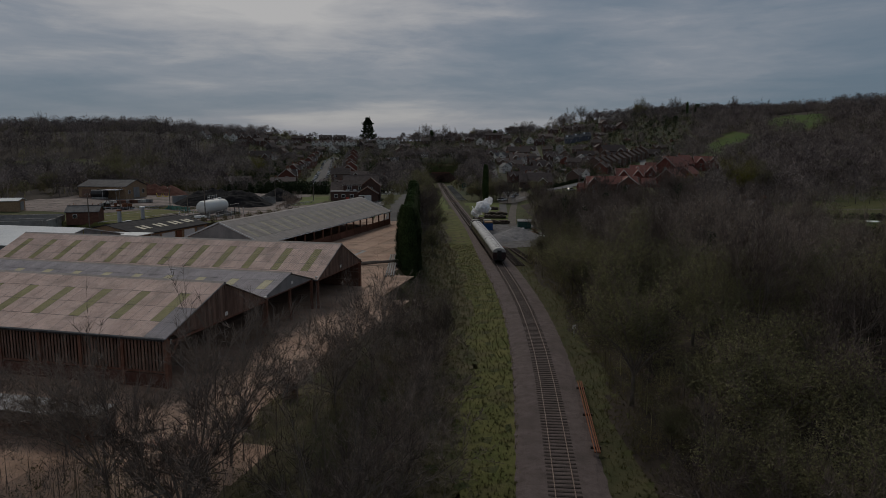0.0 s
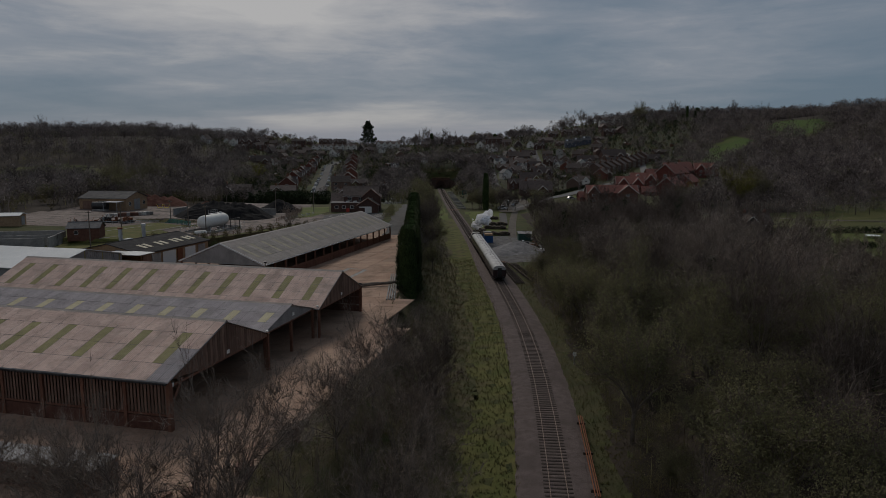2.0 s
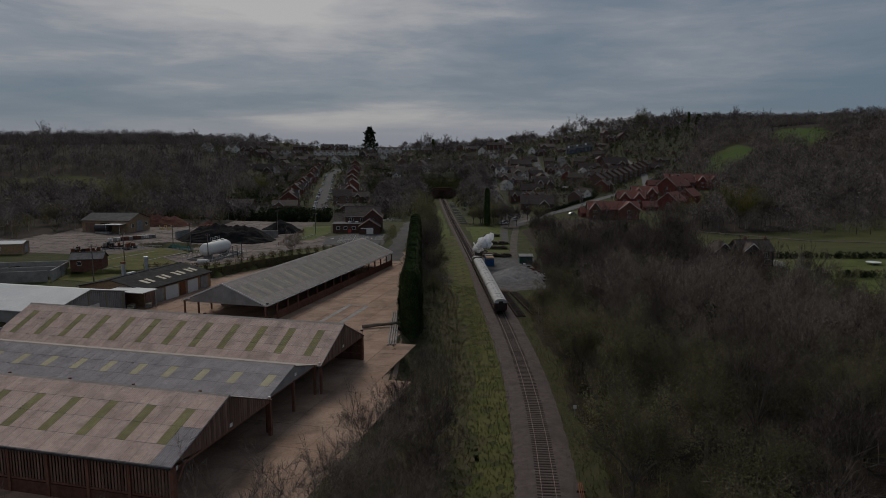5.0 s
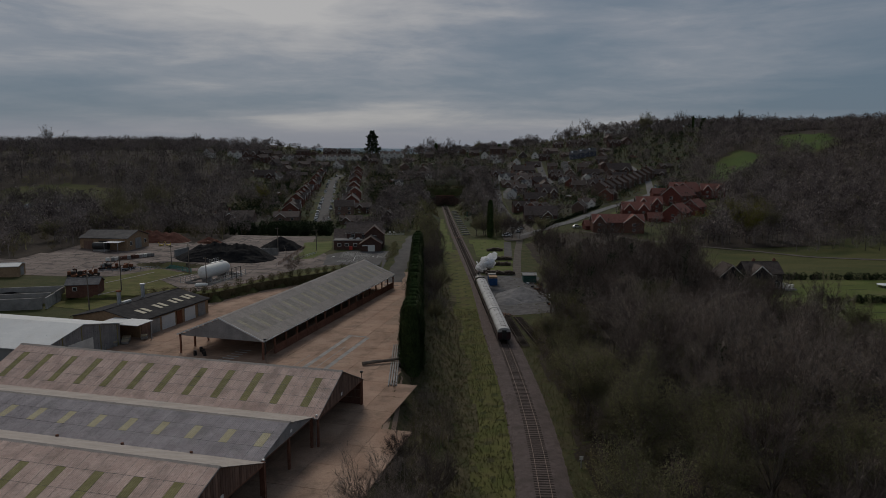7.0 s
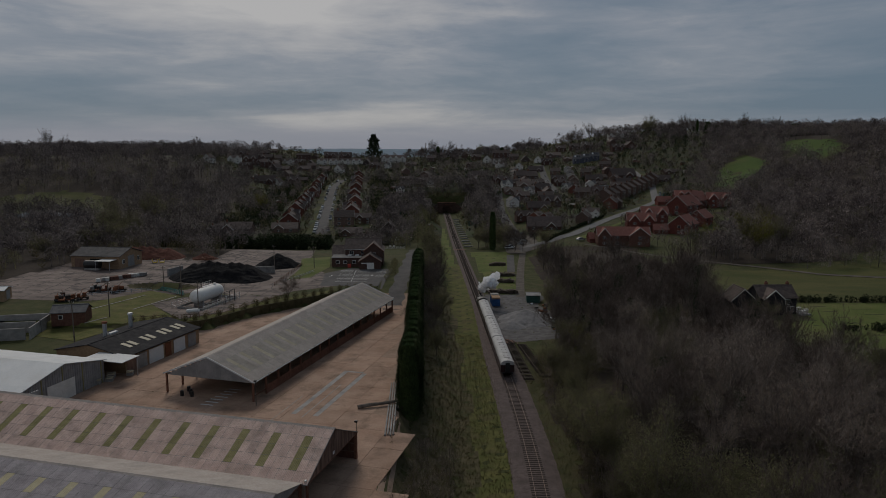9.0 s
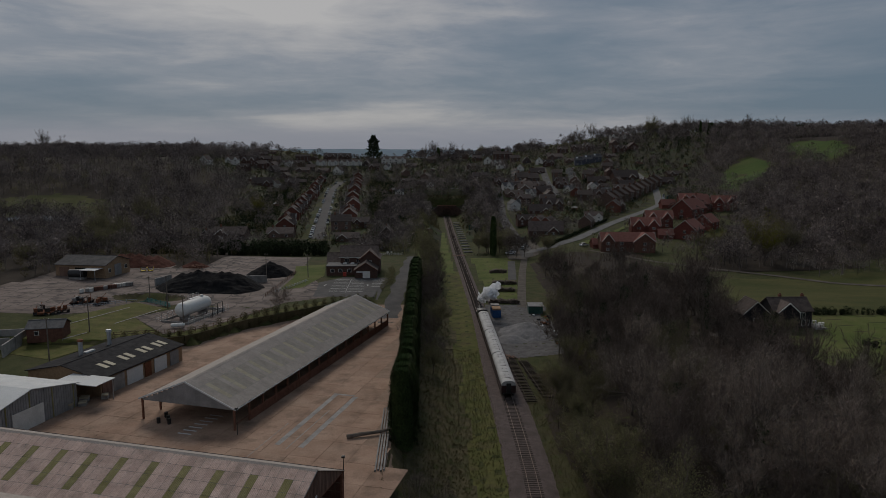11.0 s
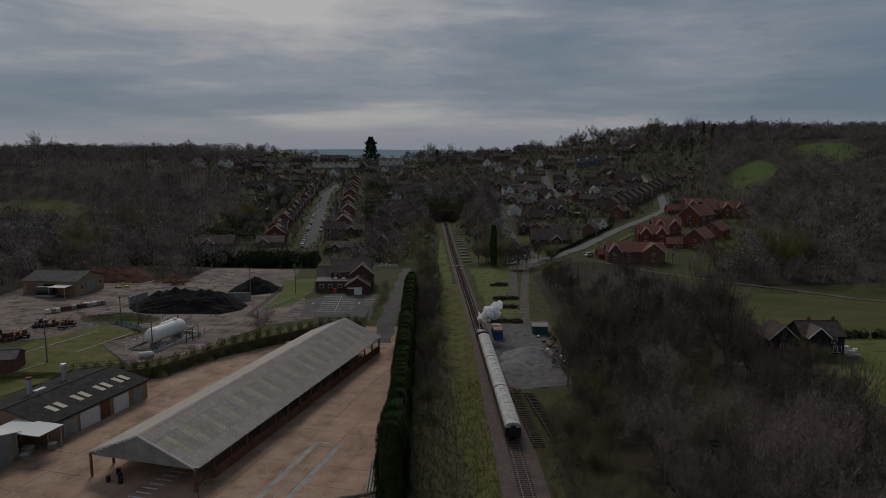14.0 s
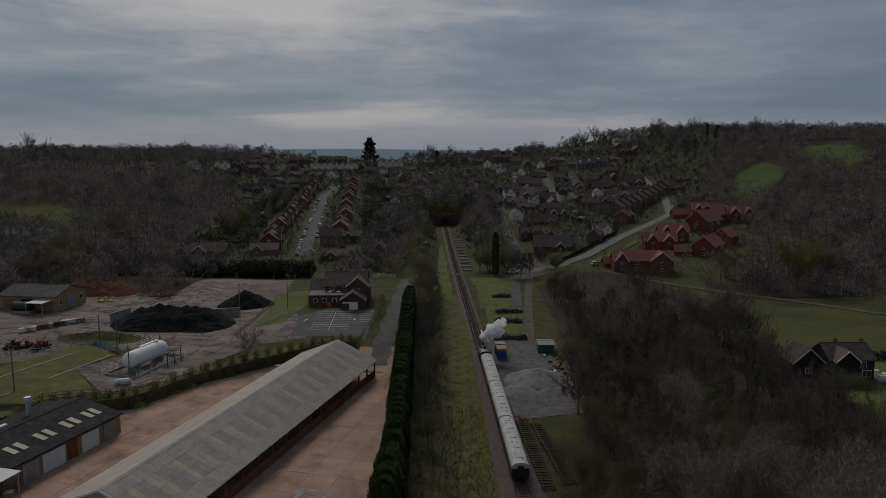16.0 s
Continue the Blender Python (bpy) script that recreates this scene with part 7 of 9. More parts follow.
# ---- tunnel ----
def build_tunnel():
    x, y = float(rail_x(529)), 528.4
    t = empty("tunnel_portal", pose(x, y, -0.3, 0, 0, 2), "dark brick railway tunnel portal with a parapet", "tunnel", kind="structure")
    w, r, spring, top, half = 3.1, 3.1, 3.3, 8.0, 6.6
    arch = [(-r * math.cos(a), spring + r * math.sin(a)) for a in np.linspace(0, math.pi, 17)]
    ring = [(-half, 0), (-half, top), (half, top), (half, 0), (w, 0)] + [(px, pz) for px, pz in arch[::-1]] + [(-w, 0)]
    bm = bmesh.new()
    n = len(ring)
    fr = [bm.verts.new((px, 0, pz)) for px, pz in ring]
    bk = [bm.verts.new((px, 1.0, pz)) for px, pz in ring]
    bmesh.ops.triangulate(bm, faces=[bm.faces.new(fr), bm.faces.new(bk[::-1])])
    for i in range(n):
        bm.faces.new((fr[i], bk[i], bk[(i + 1) % n], fr[(i + 1) % n]))
    bmesh.ops.recalc_face_normals(bm, faces=bm.faces)
    part("portal_wall", bm, M_BRICK_SOOT, t)
    # near-black tube and added end face paint the darkness inside the tunnel
    bm = bmesh.new()
    a0 = [bm.verts.new((px, 0.98, pz)) for px, pz in [(-w, 0)] + arch + [(w, 0)]]
    a1 = [bm.verts.new((px, 14.0, pz)) for px, pz in [(-w, 0)] + arch + [(w, 0)]]
    for i in range(len(a0) - 1):
        bm.faces.new((a0[i], a0[i + 1], a1[i + 1], a1[i]))
    bm.faces.new(a1)
    part("lining", bm, M_DARK, t)
    part("parapet", boxes((0, 0.4, top + 0.15, 2 * half + 0.6, 1.4, 0.4), (0, -0.05, top - 0.9, 2 * half, 0.2, 0.25)), M_BRICK, t)
    bm = bmesh.new()
    for px, pz in arch:
        d = Vector((px, 0, pz - spring)).normalized()
        box(bm, px + d.x * 0.35, -0.06, pz + d.z * 0.35, 0.5, 0.16, 0.5)
    part("arch_ring", bm, M_BRICK_DARK, t)
    for s in (-1, 1):
        bm = bmesh.new()
        v = [bm.verts.new(p) for p in ((s * half, 0.2, 0), (s * half, 0.2, top), (s * (half + 7), -7, 3), (s * (half + 7), -7, 0), (s * half, 0.9, 0), (s * half, 0.9, top), (s * (half + 7), -6.3, 3), (s * (half + 7), -6.3, 0))]
        for f in ((0, 1, 2, 3), (7, 6, 5, 4), (1, 5, 6, 2), (2, 6, 7, 3), (0, 4, 5, 1)):
            bm.faces.new([v[i] for i in f])
        bmesh.ops.recalc_face_normals(bm, faces=bm.faces)
        part("wing_wall", bm, M_BRICK_SOOT, t)


build_tunnel()


# ---- roads of the village ----
ribbon("terrace_street", M_TARMAC, [(-62, 352), (-75, 440), (-92, 560), (-100, 624), (-106, 716)], 6.0, 0.25, "grey tarmac street climbing between terraces", "road", 6.0)
ribbon("main_road", M_ROAD, [(38, 346), (50, 336), (62, 352), (91, 405), (147, 501), (176, 610), (182, 692)], 5.2, 0.25, "pale tarmac road past the red brick estate", "road", 5.0)
ribbon("station_road", M_TARMAC, [(37, 334), (38, 352), (36, 400), (34, 447), (39, 532), (44, 620)], 5.5, 0.25, "tarmac lane behind the railway", "road", 5.0)
ribbon("hill_road", M_TARMAC, [(84, 560), (90, 600), (98, 700), (106, 802)], 7.0, 0.3, "tarmac road climbing the village hill", "road", 6.0)
ribbon("bridge_road", M_TARMAC, [(-60, 566), (-30, 559), (4, 556), (30, 560), (46, 572)], 5.0, 0.3, "tarmac road along the bank over the tunnel", "road", 4.0)
ribbon("field_lane", M_DIRT, [(62, 322), (85, 296), (119, 270), (133, 256), (200, 225)], 2.6, 0.2, "pale stone farm lane along the meadow", "lane", 4.0)
ribbon("house_drive", M_DIRT, [(72, 240), (68, 228), (60, 205), (62, 192), (74, 186)], 3.0, 0.18, "stony drive through the trees", "lane", 3.0)
drape("station_forecourt", M_DIRT, poly_inside([(27, 330), (44, 332), (44, 372), (33, 376)]), 24, 48, 328, 380, 2.0, 0.2, "pale gravel forecourt behind the railway green", "forecourt")
drape("estate_green", M_LAWN, poly_inside([(66, 338), (98, 392), (132, 462), (128, 470), (120, 440), (88, 380), (60, 338)]), 58, 136, 334, 474, 1.5, 0.3, "green verge beside the estate road", "verge")
drape("line_verge", M_LAWN, lambda x, y: (x > rail_x(y) - 19) & (x < rail_x(y) - 4), -22, 4, 296, 430, 1.0, 0.1, "bright grass slope beside the line", "verge")
drape("pond", material("pond_water", (0.03, 0.035, 0.035), (0.04, 0.045, 0.045), 0.2, 0.08, 0.02, spec=0.8), lambda x, y: ((x + 232) / 26) ** 2 + ((y - 420) / 10) ** 2 < 1 + 0.2 * np.sin(x * 0.3), -262, -202, 406, 434, 2.0, 0.3, "still pond among the bare trees", "pond")


# ---- houses ----
def off_roads(x, y):
    d = np.full(np.shape(x), 1e9)
    for pts in ([(-62, 352), (-75, 440), (-92, 560), (-100, 624), (-106, 716)], [(38, 346), (50, 336), (62, 352), (91, 405), (147, 501), (176, 610), (182, 692)], [(37, 334), (36, 400), (34, 447), (39, 532)], [(84, 560), (98, 700), (106, 802)]):
        for (x0, y0), (x1, y1) in zip(pts, pts[1:]):
            t = np.clip(((x - x0) * (x1 - x0) + (y - y0) * (y1 - y0)) / ((x1 - x0) ** 2 + (y1 - y0) ** 2), 0, 1)
            d = np.minimum(d, np.hypot(x - x0 - t * (x1 - x0), y - y0 - t * (y1 - y0)))
    return d > 7


def front_gable(b, xc, w, proj, eave, ridge, wall_mat, roof_mat, y_back, window=True):
    """A gabled bay on the front (y = 0) of a house."""
    bm = bmesh.new()
    prism(bm, [(xc - w / 2, -0.5), (xc + w / 2, -0.5), (xc + w / 2, eave), (xc, ridge), (xc - w / 2, eave)], -proj, y_back)
    bay = part("bay", bm, wall_mat, b)
    run = w / 2 + 0.3
    slope = (ridge - eave) / (w / 2)
    bm = bmesh.new()
    for s in (-1, 1):
        m = pose(xc + s * run / 2, (y_back - proj - 0.3) / 2, ridge - slope * run / 2 + 0.1, 0, s * math.degrees(math.atan(slope)), 0)
        bmesh.ops.create_cube(bm, size=1.0, matrix=m @ Matrix.Diagonal((math.hypot(run, run * slope), proj + y_back + 0.3, 0.14, 1)))
    n = len(bm.faces)
    for s in (-1, 1):
        m = pose(xc + s * run / 2, -proj - 0.34, ridge - slope * run / 2 + 0.06, 0, s * math.degrees(math.atan(slope)), 0)
        bmesh.ops.create_cube(bm, size=1.0, matrix=m @ Matrix.Diagonal((math.hypot(run, run * slope), 0.08, 0.24, 1)))
    bm.faces.ensure_lookup_table()
    for fc in bm.faces[n:]:
        fc.material_index = 1
    part("bay_roof", bm, roof_mat, bay).data.materials.append(M_WHITE)
    if window:
        for z in (0.9, 3.3):
            if z + 1.3 < ridge - 0.4:
                ww = min(1.5, w * 0.42)
                bm = boxes((xc, -proj - 0.02, z + 0.6, ww, 0.08, 1.15))
                for q in (-1, 1):
                    box(bm, xc + q * ww / 4, -proj - 0.06, z + 0.6, ww / 2 - 0.12, 0.04, 0.97)
                bm.faces.ensure_lookup_table()
                for fc in bm.faces[6:]:
                    fc.material_index = 1
                win = part("window", bm, M_WHITE, bay)
                win.data.materials.append(M_GLASS)


def house(label, m, L, W, eave, ridge, wall, roof, gables=(), chim=1, verge=None, rows=2, gable_wall=None, group="houses of the village", ends=()):
    wins = []
    for r in range(rows):
        z = 0.9 + 2.5 * r
        n = max(2, int(L / 5.5))
        for k in range(n):
            wins.append((0, (k + 0.5) * L / n, z, 1.3, 1.15))
        wins += [(side, W / 2, z, 1.3, 1.15) for side in ends]
    b = gabled("house", label, "house", m, L, W, eave, ridge, wall, roof, 0.35, group, windows=wins, verge=verge, far=True, chimneys=[(L * (0.2 + 0.6 * k), W / 2, 0.75, 1.2) for k in range(chim)])
    for xc, w, rz in gables:
        front_gable(b, xc, w, 0.9, eave, rz, gable_wall or wall, roof, W / 2)
    return b


PARK = pose(0, -260, -80)
BRICK_L = "red brick semi-detached house with a brown tiled roof"
H_BRICK = house(BRICK_L, PARK, 11, 8.5, 5.2, 8.4, M_BRICK_BROWN, M_TILE, verge=M_PALE_TRIM)
H_BRICK2 = house("brick house with a front gable and tiled roof", PARK, 12, 8, 5.0, 8.0, M_BRICK_PUB, M_TILE, ((3.2, 4.4, 7.2),), verge=M_PALE_TRIM)
H_WHITE = house("white rendered semi-detached house with a brown roof", PARK, 13, 8, 5.2, 8.0, M_RENDER, M_TILE, ((3.0, 3.6, 7.4), (10, 3.6, 7.4)))
H_COTT = house("pale rendered cottage with a slate roof", PARK, 9, 7, 4.6, 7.4, M_RENDER, M_SLATE, ((4.5, 4.6, 7.2),))
H_BUNG = house("brick bungalow with a low brown roof", PARK, 14, 9, 2.6, 5.4, M_BRICK_BROWN, M_TILE, ((4.0, 5.6, 4.8),), rows=1)
H_DARK = house("dark roofed detached house of brown brick", PARK, 14, 9, 5.0, 8.6, M_BRICK_PUB, M_TILE_DARK, ((3.4, 4.4, 7.8), (10.6, 4.4, 7.8)))
H_TERR = house("narrow terraced brick house with a slate roof", PARK, 6.5, 9, 5.2, 8.0, M_BRICK_BROWN, M_TILE_DARK)
H_STREET = house("red brick house with its pale-edged gable end to the street corner", PARK, 13, 8.6, 5.0, 8.4, M_BRICK_STREET, M_TILE, ((3.6, 4.2, 7.3),), 2, M_PALE_TRIM, group="houses of the brick street", ends=(1, 3))
H_STREET2 = house("dark tiled brick semi-detached house in the street", PARK, 13, 8.0, 4.8, 7.8, M_BRICK_STREET, M_TILE_DARK, ((3.0, 3.8, 6.8), (9.6, 3.8, 6.8)), 2, group="houses of the brick street")
H_CHALET = house("chalet house with a steep dark roof and pale-edged gable", PARK, 11, 8.4, 2.6, 6.9, M_TILE_DARK, M_TILE_DARK, (), 1, M_PALE_TRIM, rows=1, ends=(3,))
H_WHITE_GABLE = house("white cottage with its gable end facing the valley", PARK, 10, 8.0, 4.2, 8.2, M_RENDER, M_TILE_DARK, (), 1, M_PALE_TRIM, ends=(3,))
H_STEP = house("pale rendered house in a stepped row up the hill", PARK, 11, 7.4, 4.6, 6.8, M_RENDER_GREY, M_TILE, (), 1, M_PALE_TRIM, ends=(3,))
H_BLOCK = house("long dark brick block with rows of windows", PARK, 22, 10, 8.0, 11.0, M_BRICK_PUB, M_TILE_DARK, (), 3, rows=3)
H_LOW = house("low dark tiled house with a broad hipped front", PARK, 17, 11, 2.6, 7.0, M_BRICK_PUB, M_TILE_DARK, ((12, 4.4, 4.6),), 1, rows=1)
RED_GROUP = "red brick estate"
H_RED = house("new red brick and tile house with twin white-edged gables", PARK, 14, 9, 5.2, 8.8, M_TILE_HUNG, M_TILE_RED, ((3.4, 5.0, 8.2), (10.6, 5.0, 8.2)), 0, M_PALE_TRIM, group=RED_GROUP)
H_RED2 = house("new red brick house with a tall red tiled roof", PARK, 13, 10.2, 5.2, 9.4, M_TILE_HUNG, M_TILE_RED, (), 1, M_PALE_TRIM, group=RED_GROUP, ends=(3,))
H_RED_LONG = house("long red-roofed row with a gabled bay at each end", PARK, 23, 9, 4.9, 8.2, M_BRICK_DARK, M_TILE_RED, ((2.8, 5.2, 8.1), (18.2, 9.0, 8.4)), 0, M_PALE_TRIM, group=RED_GROUP)
H_RED_GARAGE = house("low red-tiled garage of the estate", PARK, 7.5, 6.2, 2.3, 4.9, M_TILE_HUNG, M_TILE_RED, (), 0, rows=0, group=RED_GROUP)
HOUSES = (H_BRICK, H_BRICK2, H_WHITE, H_COTT, H_BUNG, H_DARK, H_TERR, H_STREET, H_STREET2, H_CHALET, H_WHITE_GABLE, H_STEP, H_BLOCK, H_LOW, H_RED, H_RED2, H_RED_LONG, H_RED_GARAGE)
HOMES = []


def put(proto, x, y, turn=0.0, scale=1.0, end=""):
    """Stands a house with the middle of its front at (x, y), or the middle of its first or last gable end; turn 0 faces the railway's near end."""
    co = [v.co for child in proto.children if child.name.startswith("wall") for v in child.data.vertices]
    L, W = max(c.x for c in co), max(c.y for c in co)
    ax, ay = {"": (L / 2, 0), "first": (0, W / 2), "last": (L, W / 2)}[end]
    m = pose(x, y, ground(x, y) - 0.1, 0, 0, turn) @ Matrix.Translation((-ax * scale, -ay * scale, 0)) @ Matrix.Diagonal((scale, scale, scale, 1))
    mid = m @ Vector((L / 2, W / 2, 0))
    HOMES.append((mid.x, mid.y, max(L, W) * scale / 2))
    return copy_thing(proto, m)


def put_all(rows):
    for proto, x, y, turn, scale, end in rows:
        put(proto, x, y, turn, scale, end)


rng = random.Random(77)
# the brick street, left and right side, gable ends to the valley
LEFT_Y, LEFT_X = (366, 416, 490, 543, 619, 700), (-81, -88.6, -98.5, -103, -113.5, -124)
RIGHT_Y, RIGHT_X = (380, 407, 468, 529, 567, 652, 735), (-51, -54.4, -60.4, -69, -72.5, -82, -91.5)
for k, y in enumerate((366, 391, 416, 442, 466, 490, 517, 543, 568, 594, 619, 646, 672, 700)):
    main = y in LEFT_Y
    put(H_STREET if main else H_STREET2, float(np.interp(y, LEFT_Y, LEFT_X)) - (0 if main else rng.uniform(-1, 2)), y, 97, 1.0 if main else 0.95, "first")
for k, y in enumerate((407, 434, 468, 497, 529, 567, 596, 624, 652, 680, 708, 735)):
    main = y in RIGHT_Y
    put(H_STREET if main else H_STREET2, float(np.interp(y, RIGHT_Y, RIGHT_X)) + (0 if main else rng.uniform(-2, 1)), y, -83, 1.0 if main else 0.95, "last")
put_all((
    (H_BRICK, -54.6, 379, 8, 0.95, ""), (H_BRICK2, -45.2, 386, 8, 0.75, ""), (H_BUNG, -46.5, 344, 4, 0.8, ""), (H_CHALET, -28.8, 352, 92, 0.9, "first"),
    (H_BUNG, -34, 328, 6, 0.7, ""), (H_BUNG, -80.9, 355, 4, 0.9, ""), (H_BUNG, -103.9, 349, 2, 1.1, ""), (H_CHALET, -114, 346, 84, 0.75, "first"), (H_COTT, -36, 545, 0, 0.7, ""),
))
# rows along the top of the village, left of the cedar
put_all((
    (H_WHITE_GABLE, -221.7, 655, 80, 0.95, "first"), (H_WHITE, -214, 713, 10, 1.0, ""), (H_DARK, -206, 742, -6, 1.1, ""), (H_BRICK2, -194.6, 743, 5, 1.05, ""),
    (H_CHALET, -182.6, 742, 70, 1.0, "first"), (H_BUNG, -175.4, 756, -4, 0.95, ""), (H_LOW, -164, 637, 8, 1.1, ""), (H_WHITE_GABLE, -155, 640, 75, 0.85, "first"), (H_BRICK, -162, 708, 80, 0.95, "first"),
    (H_BRICK2, -207, 810, 0, 1.1, ""), (H_BRICK, -200, 830, 4, 1.05, ""), (H_DARK, -236, 800, 8, 1.0, ""),
))
put_all((
    (H_WHITE, -186.3, 829, 2, 0.95, ""), (H_DARK, -176.1, 846, 0, 0.9, ""), (H_CHALET, -166.1, 858, 92, 1.0, "first"), (H_WHITE, -154.8, 874, 0, 0.98, ""), (H_WHITE, -140.5, 876, 0, 0.98, ""),
    (H_WHITE, -126, 876, 0, 0.98, ""), (H_WHITE, -111.6, 874, 0, 0.98, ""), (H_BLOCK, -182, 896, 0, 0.8, ""), (H_BUNG, -160, 789, 3, 1.1, ""), (H_BUNG, -141, 803, -12, 1.0, ""),
    (H_WHITE_GABLE, -121, 783, 80, 1.15, "first"), (H_DARK, -152, 921, 0, 1.15, ""), (H_DARK, -133, 921, 0, 1.15, ""), (H_WHITE, -75, 892, 0, 1.15, ""), (H_WHITE, -60, 893, 0, 1.15, ""),
))
put_all((
    (H_BRICK2, -84.7, 826, 4, 1.0, ""), (H_CHALET, -99, 868, 88, 1.1, "first"), (H_COTT, -72, 833, 60, 0.9, "first"), (H_BUNG, -44, 860, 5, 1.0, ""), (H_BRICK, -20, 900, 0, 1.0, ""),
    # over the tunnel
    (H_BUNG, -37, 652, 3, 0.9, ""), (H_BUNG, -21, 613, -5, 0.8, ""), (H_COTT, -13.4, 580, 8, 0.6, ""), (H_BUNG, -8, 616, 4, 0.8, ""), (H_WHITE_GABLE, 10.7, 592, 84, 0.7, "first"), (H_BRICK, 22, 589, 80, 0.75, "first"),
    (H_BRICK, 9.4, 926, 0, 0.95, ""), (H_BRICK, 24, 944, 85, 1.0, "first"), (H_BRICK2, 37.8, 907, 3, 1.0, ""), (H_WHITE_GABLE, 49.3, 875, 85, 1.15, "first"),
))
# right-hand village, top
put_all((
    (H_BLOCK, 68.5, 893, -3, 1.0, ""), (H_WHITE, 60, 856, 6, 0.85, ""), (H_BRICK, 82, 864, 0, 1.0, ""), (H_WHITE, 62.5, 822, 10, 0.8, ""), (H_CHALET, 93, 837, 88, 1.15, "first"),
    (H_WHITE_GABLE, 105, 820, 80, 1.0, "first"), (H_BUNG, 125.6, 836, -4, 1.2, ""), (H_WHITE_GABLE, 80, 790, 78, 1.0, "first"), (H_DARK, 113, 800, -8, 0.9, ""), (H_BRICK2, 140, 870, 0, 1.0, ""),
    (H_STEP, 74.6, 768, 100, 1.0, "first"), (H_STEP, 72.8, 744, 100, 1.0, "first"), (H_STEP, 72, 721, 100, 1.0, "first"), (H_STEP, 71, 698, 100, 1.0, "first"),
    (H_TERR, 69, 655, 5, 1.5, ""), (H_TERR, 79, 655, 5, 1.5, ""),
))
put_all((
    (H_STEP, 126.3, 742, 80, 1.0, "first"), (H_STEP, 124.5, 718, 80, 1.0, "first"), (H_STEP, 121.5, 692, 80, 1.0, "first"), (H_BRICK, 118, 666, 80, 0.95, "first"), (H_BRICK, 115.3, 642, 80, 0.95, "first"),
    (H_BUNG, 66.7, 584, 4, 1.25, ""), (H_BUNG, 64, 612, 2, 1.25, ""), (H_BRICK2, 53.9, 509, 3, 0.9, ""), (H_BRICK, 69.7, 501, -2, 0.95, ""), (H_STREET, 100, 561, 75, 0.95, "first"),
    (H_BRICK2, 155.7, 865, -4, 1.05, ""), (H_BRICK2, 168.5, 852, -4, 1.05, ""), (H_DARK, 195, 808, 6, 1.0, ""), (H_BUNG, 180, 790, 10, 0.8, ""), (H_BRICK, 166.8, 752, 60, 0.9, "first"),
))
put_all((
    (H_WHITE, 212, 902, 2, 1.1, ""), (H_WHITE, 226, 904, 2, 0.9, ""), (H_DARK, 288, 876, 0, 1.0, ""), (H_LOW, 165, 660, 8, 1.35, ""), (H_LOW, 156, 616, 20, 1.0, ""), (H_BRICK, 150, 640, 60, 0.9, "first"), (H_LOW, 187, 617, -4, 0.9, ""), (H_BUNG, 205, 650, 12, 0.9, ""),
    # low ground beside the station road
    (H_STREET, 105, 461, 70, 0.95, "first"), (H_BRICK, 111.5, 470, 70, 0.8, "first"), (H_WHITE, 83, 412, -6, 0.75, ""), (H_BRICK, 73.3, 389, 65, 0.8, "first"), (H_LOW, 50, 367, -3, 1.0, ""),
    (H_STREET, 48.6, 400, 62, 0.72, "first"), (H_STREET, 53, 392, 62, 0.7, "first"), (H_DARK, 45, 411, 6, 0.7, ""), (H_LOW, 59, 454, 2, 0.85, ""),
))
for k, (x, y) in enumerate([(116 + 7.2 * q, 500 + 12.2 * q) for q in range(10)]):
    put(H_TERR, x, y, 59, 1.25)
# red brick estate
put_all((
    (H_RED_LONG, 78.5, 318.6, -3, 1.0, ""), (H_RED, 98.6, 363, -6, 1.0, ""), (H_RED_GARAGE, 105.7, 353, -5, 0.95, ""), (H_RED2, 113.3, 350.5, 52, 1.0, "first"), (H_RED2, 130.2, 374, 50, 0.9, "first"),
    (H_RED, 113, 388.5, -5, 1.0, ""), (H_RED2, 134, 417, 42, 1.25, "first"), (H_RED2, 149, 441.5, 42, 1.2, "first"), (H_RED, 157.4, 468, -6, 1.05, ""), (H_RED_GARAGE, 145, 474, 0, 1.2, ""), (H_RED, 168, 441, -6, 1.03, ""),
    (H_RED_GARAGE, 160, 446, 12, 1.1, ""), (H_RED_GARAGE, 68.5, 327, 4, 0.9, ""),
))


def infill(n, x0, x1, y0, y1, kinds, turn, seed, gap=13.5):
    """More houses of a quarter, each clear of its neighbours and of the roads."""
    r2 = random.Random(seed)
    for _ in range(n * 12):
        x, y = r2.uniform(x0, x1), r2.uniform(y0, y1)
        if n and all((x - hx) ** 2 + ((y - hy) * 0.75) ** 2 > gap * gap for hx, hy, _ in HOMES) and bool(off_roads(x, y)) and bool(off_roads(x, y + 8)):
            put(r2.choice(kinds), x, y, turn + r2.uniform(-14, 14) + r2.choice((0, 0, 90)), r2.uniform(0.8, 1.0))
            n -= 1


MIXED = (H_BRICK, H_BRICK2, H_BUNG, H_DARK, H_LOW, H_COTT)
infill(13, 46, 82, 470, 640, MIXED, 5, 1)
infill(18, 98, 165, 530, 740, MIXED, -10, 2)
infill(7, 60, 215, 740, 900, MIXED, 0, 3)
infill(5, -60, 50, 640, 900, MIXED, 0, 4, 18)
infill(6, -215, -135, 640, 830, MIXED, 5, 5, 16)
infill(4, -240, -110, 880, 930, MIXED, 0, 6)


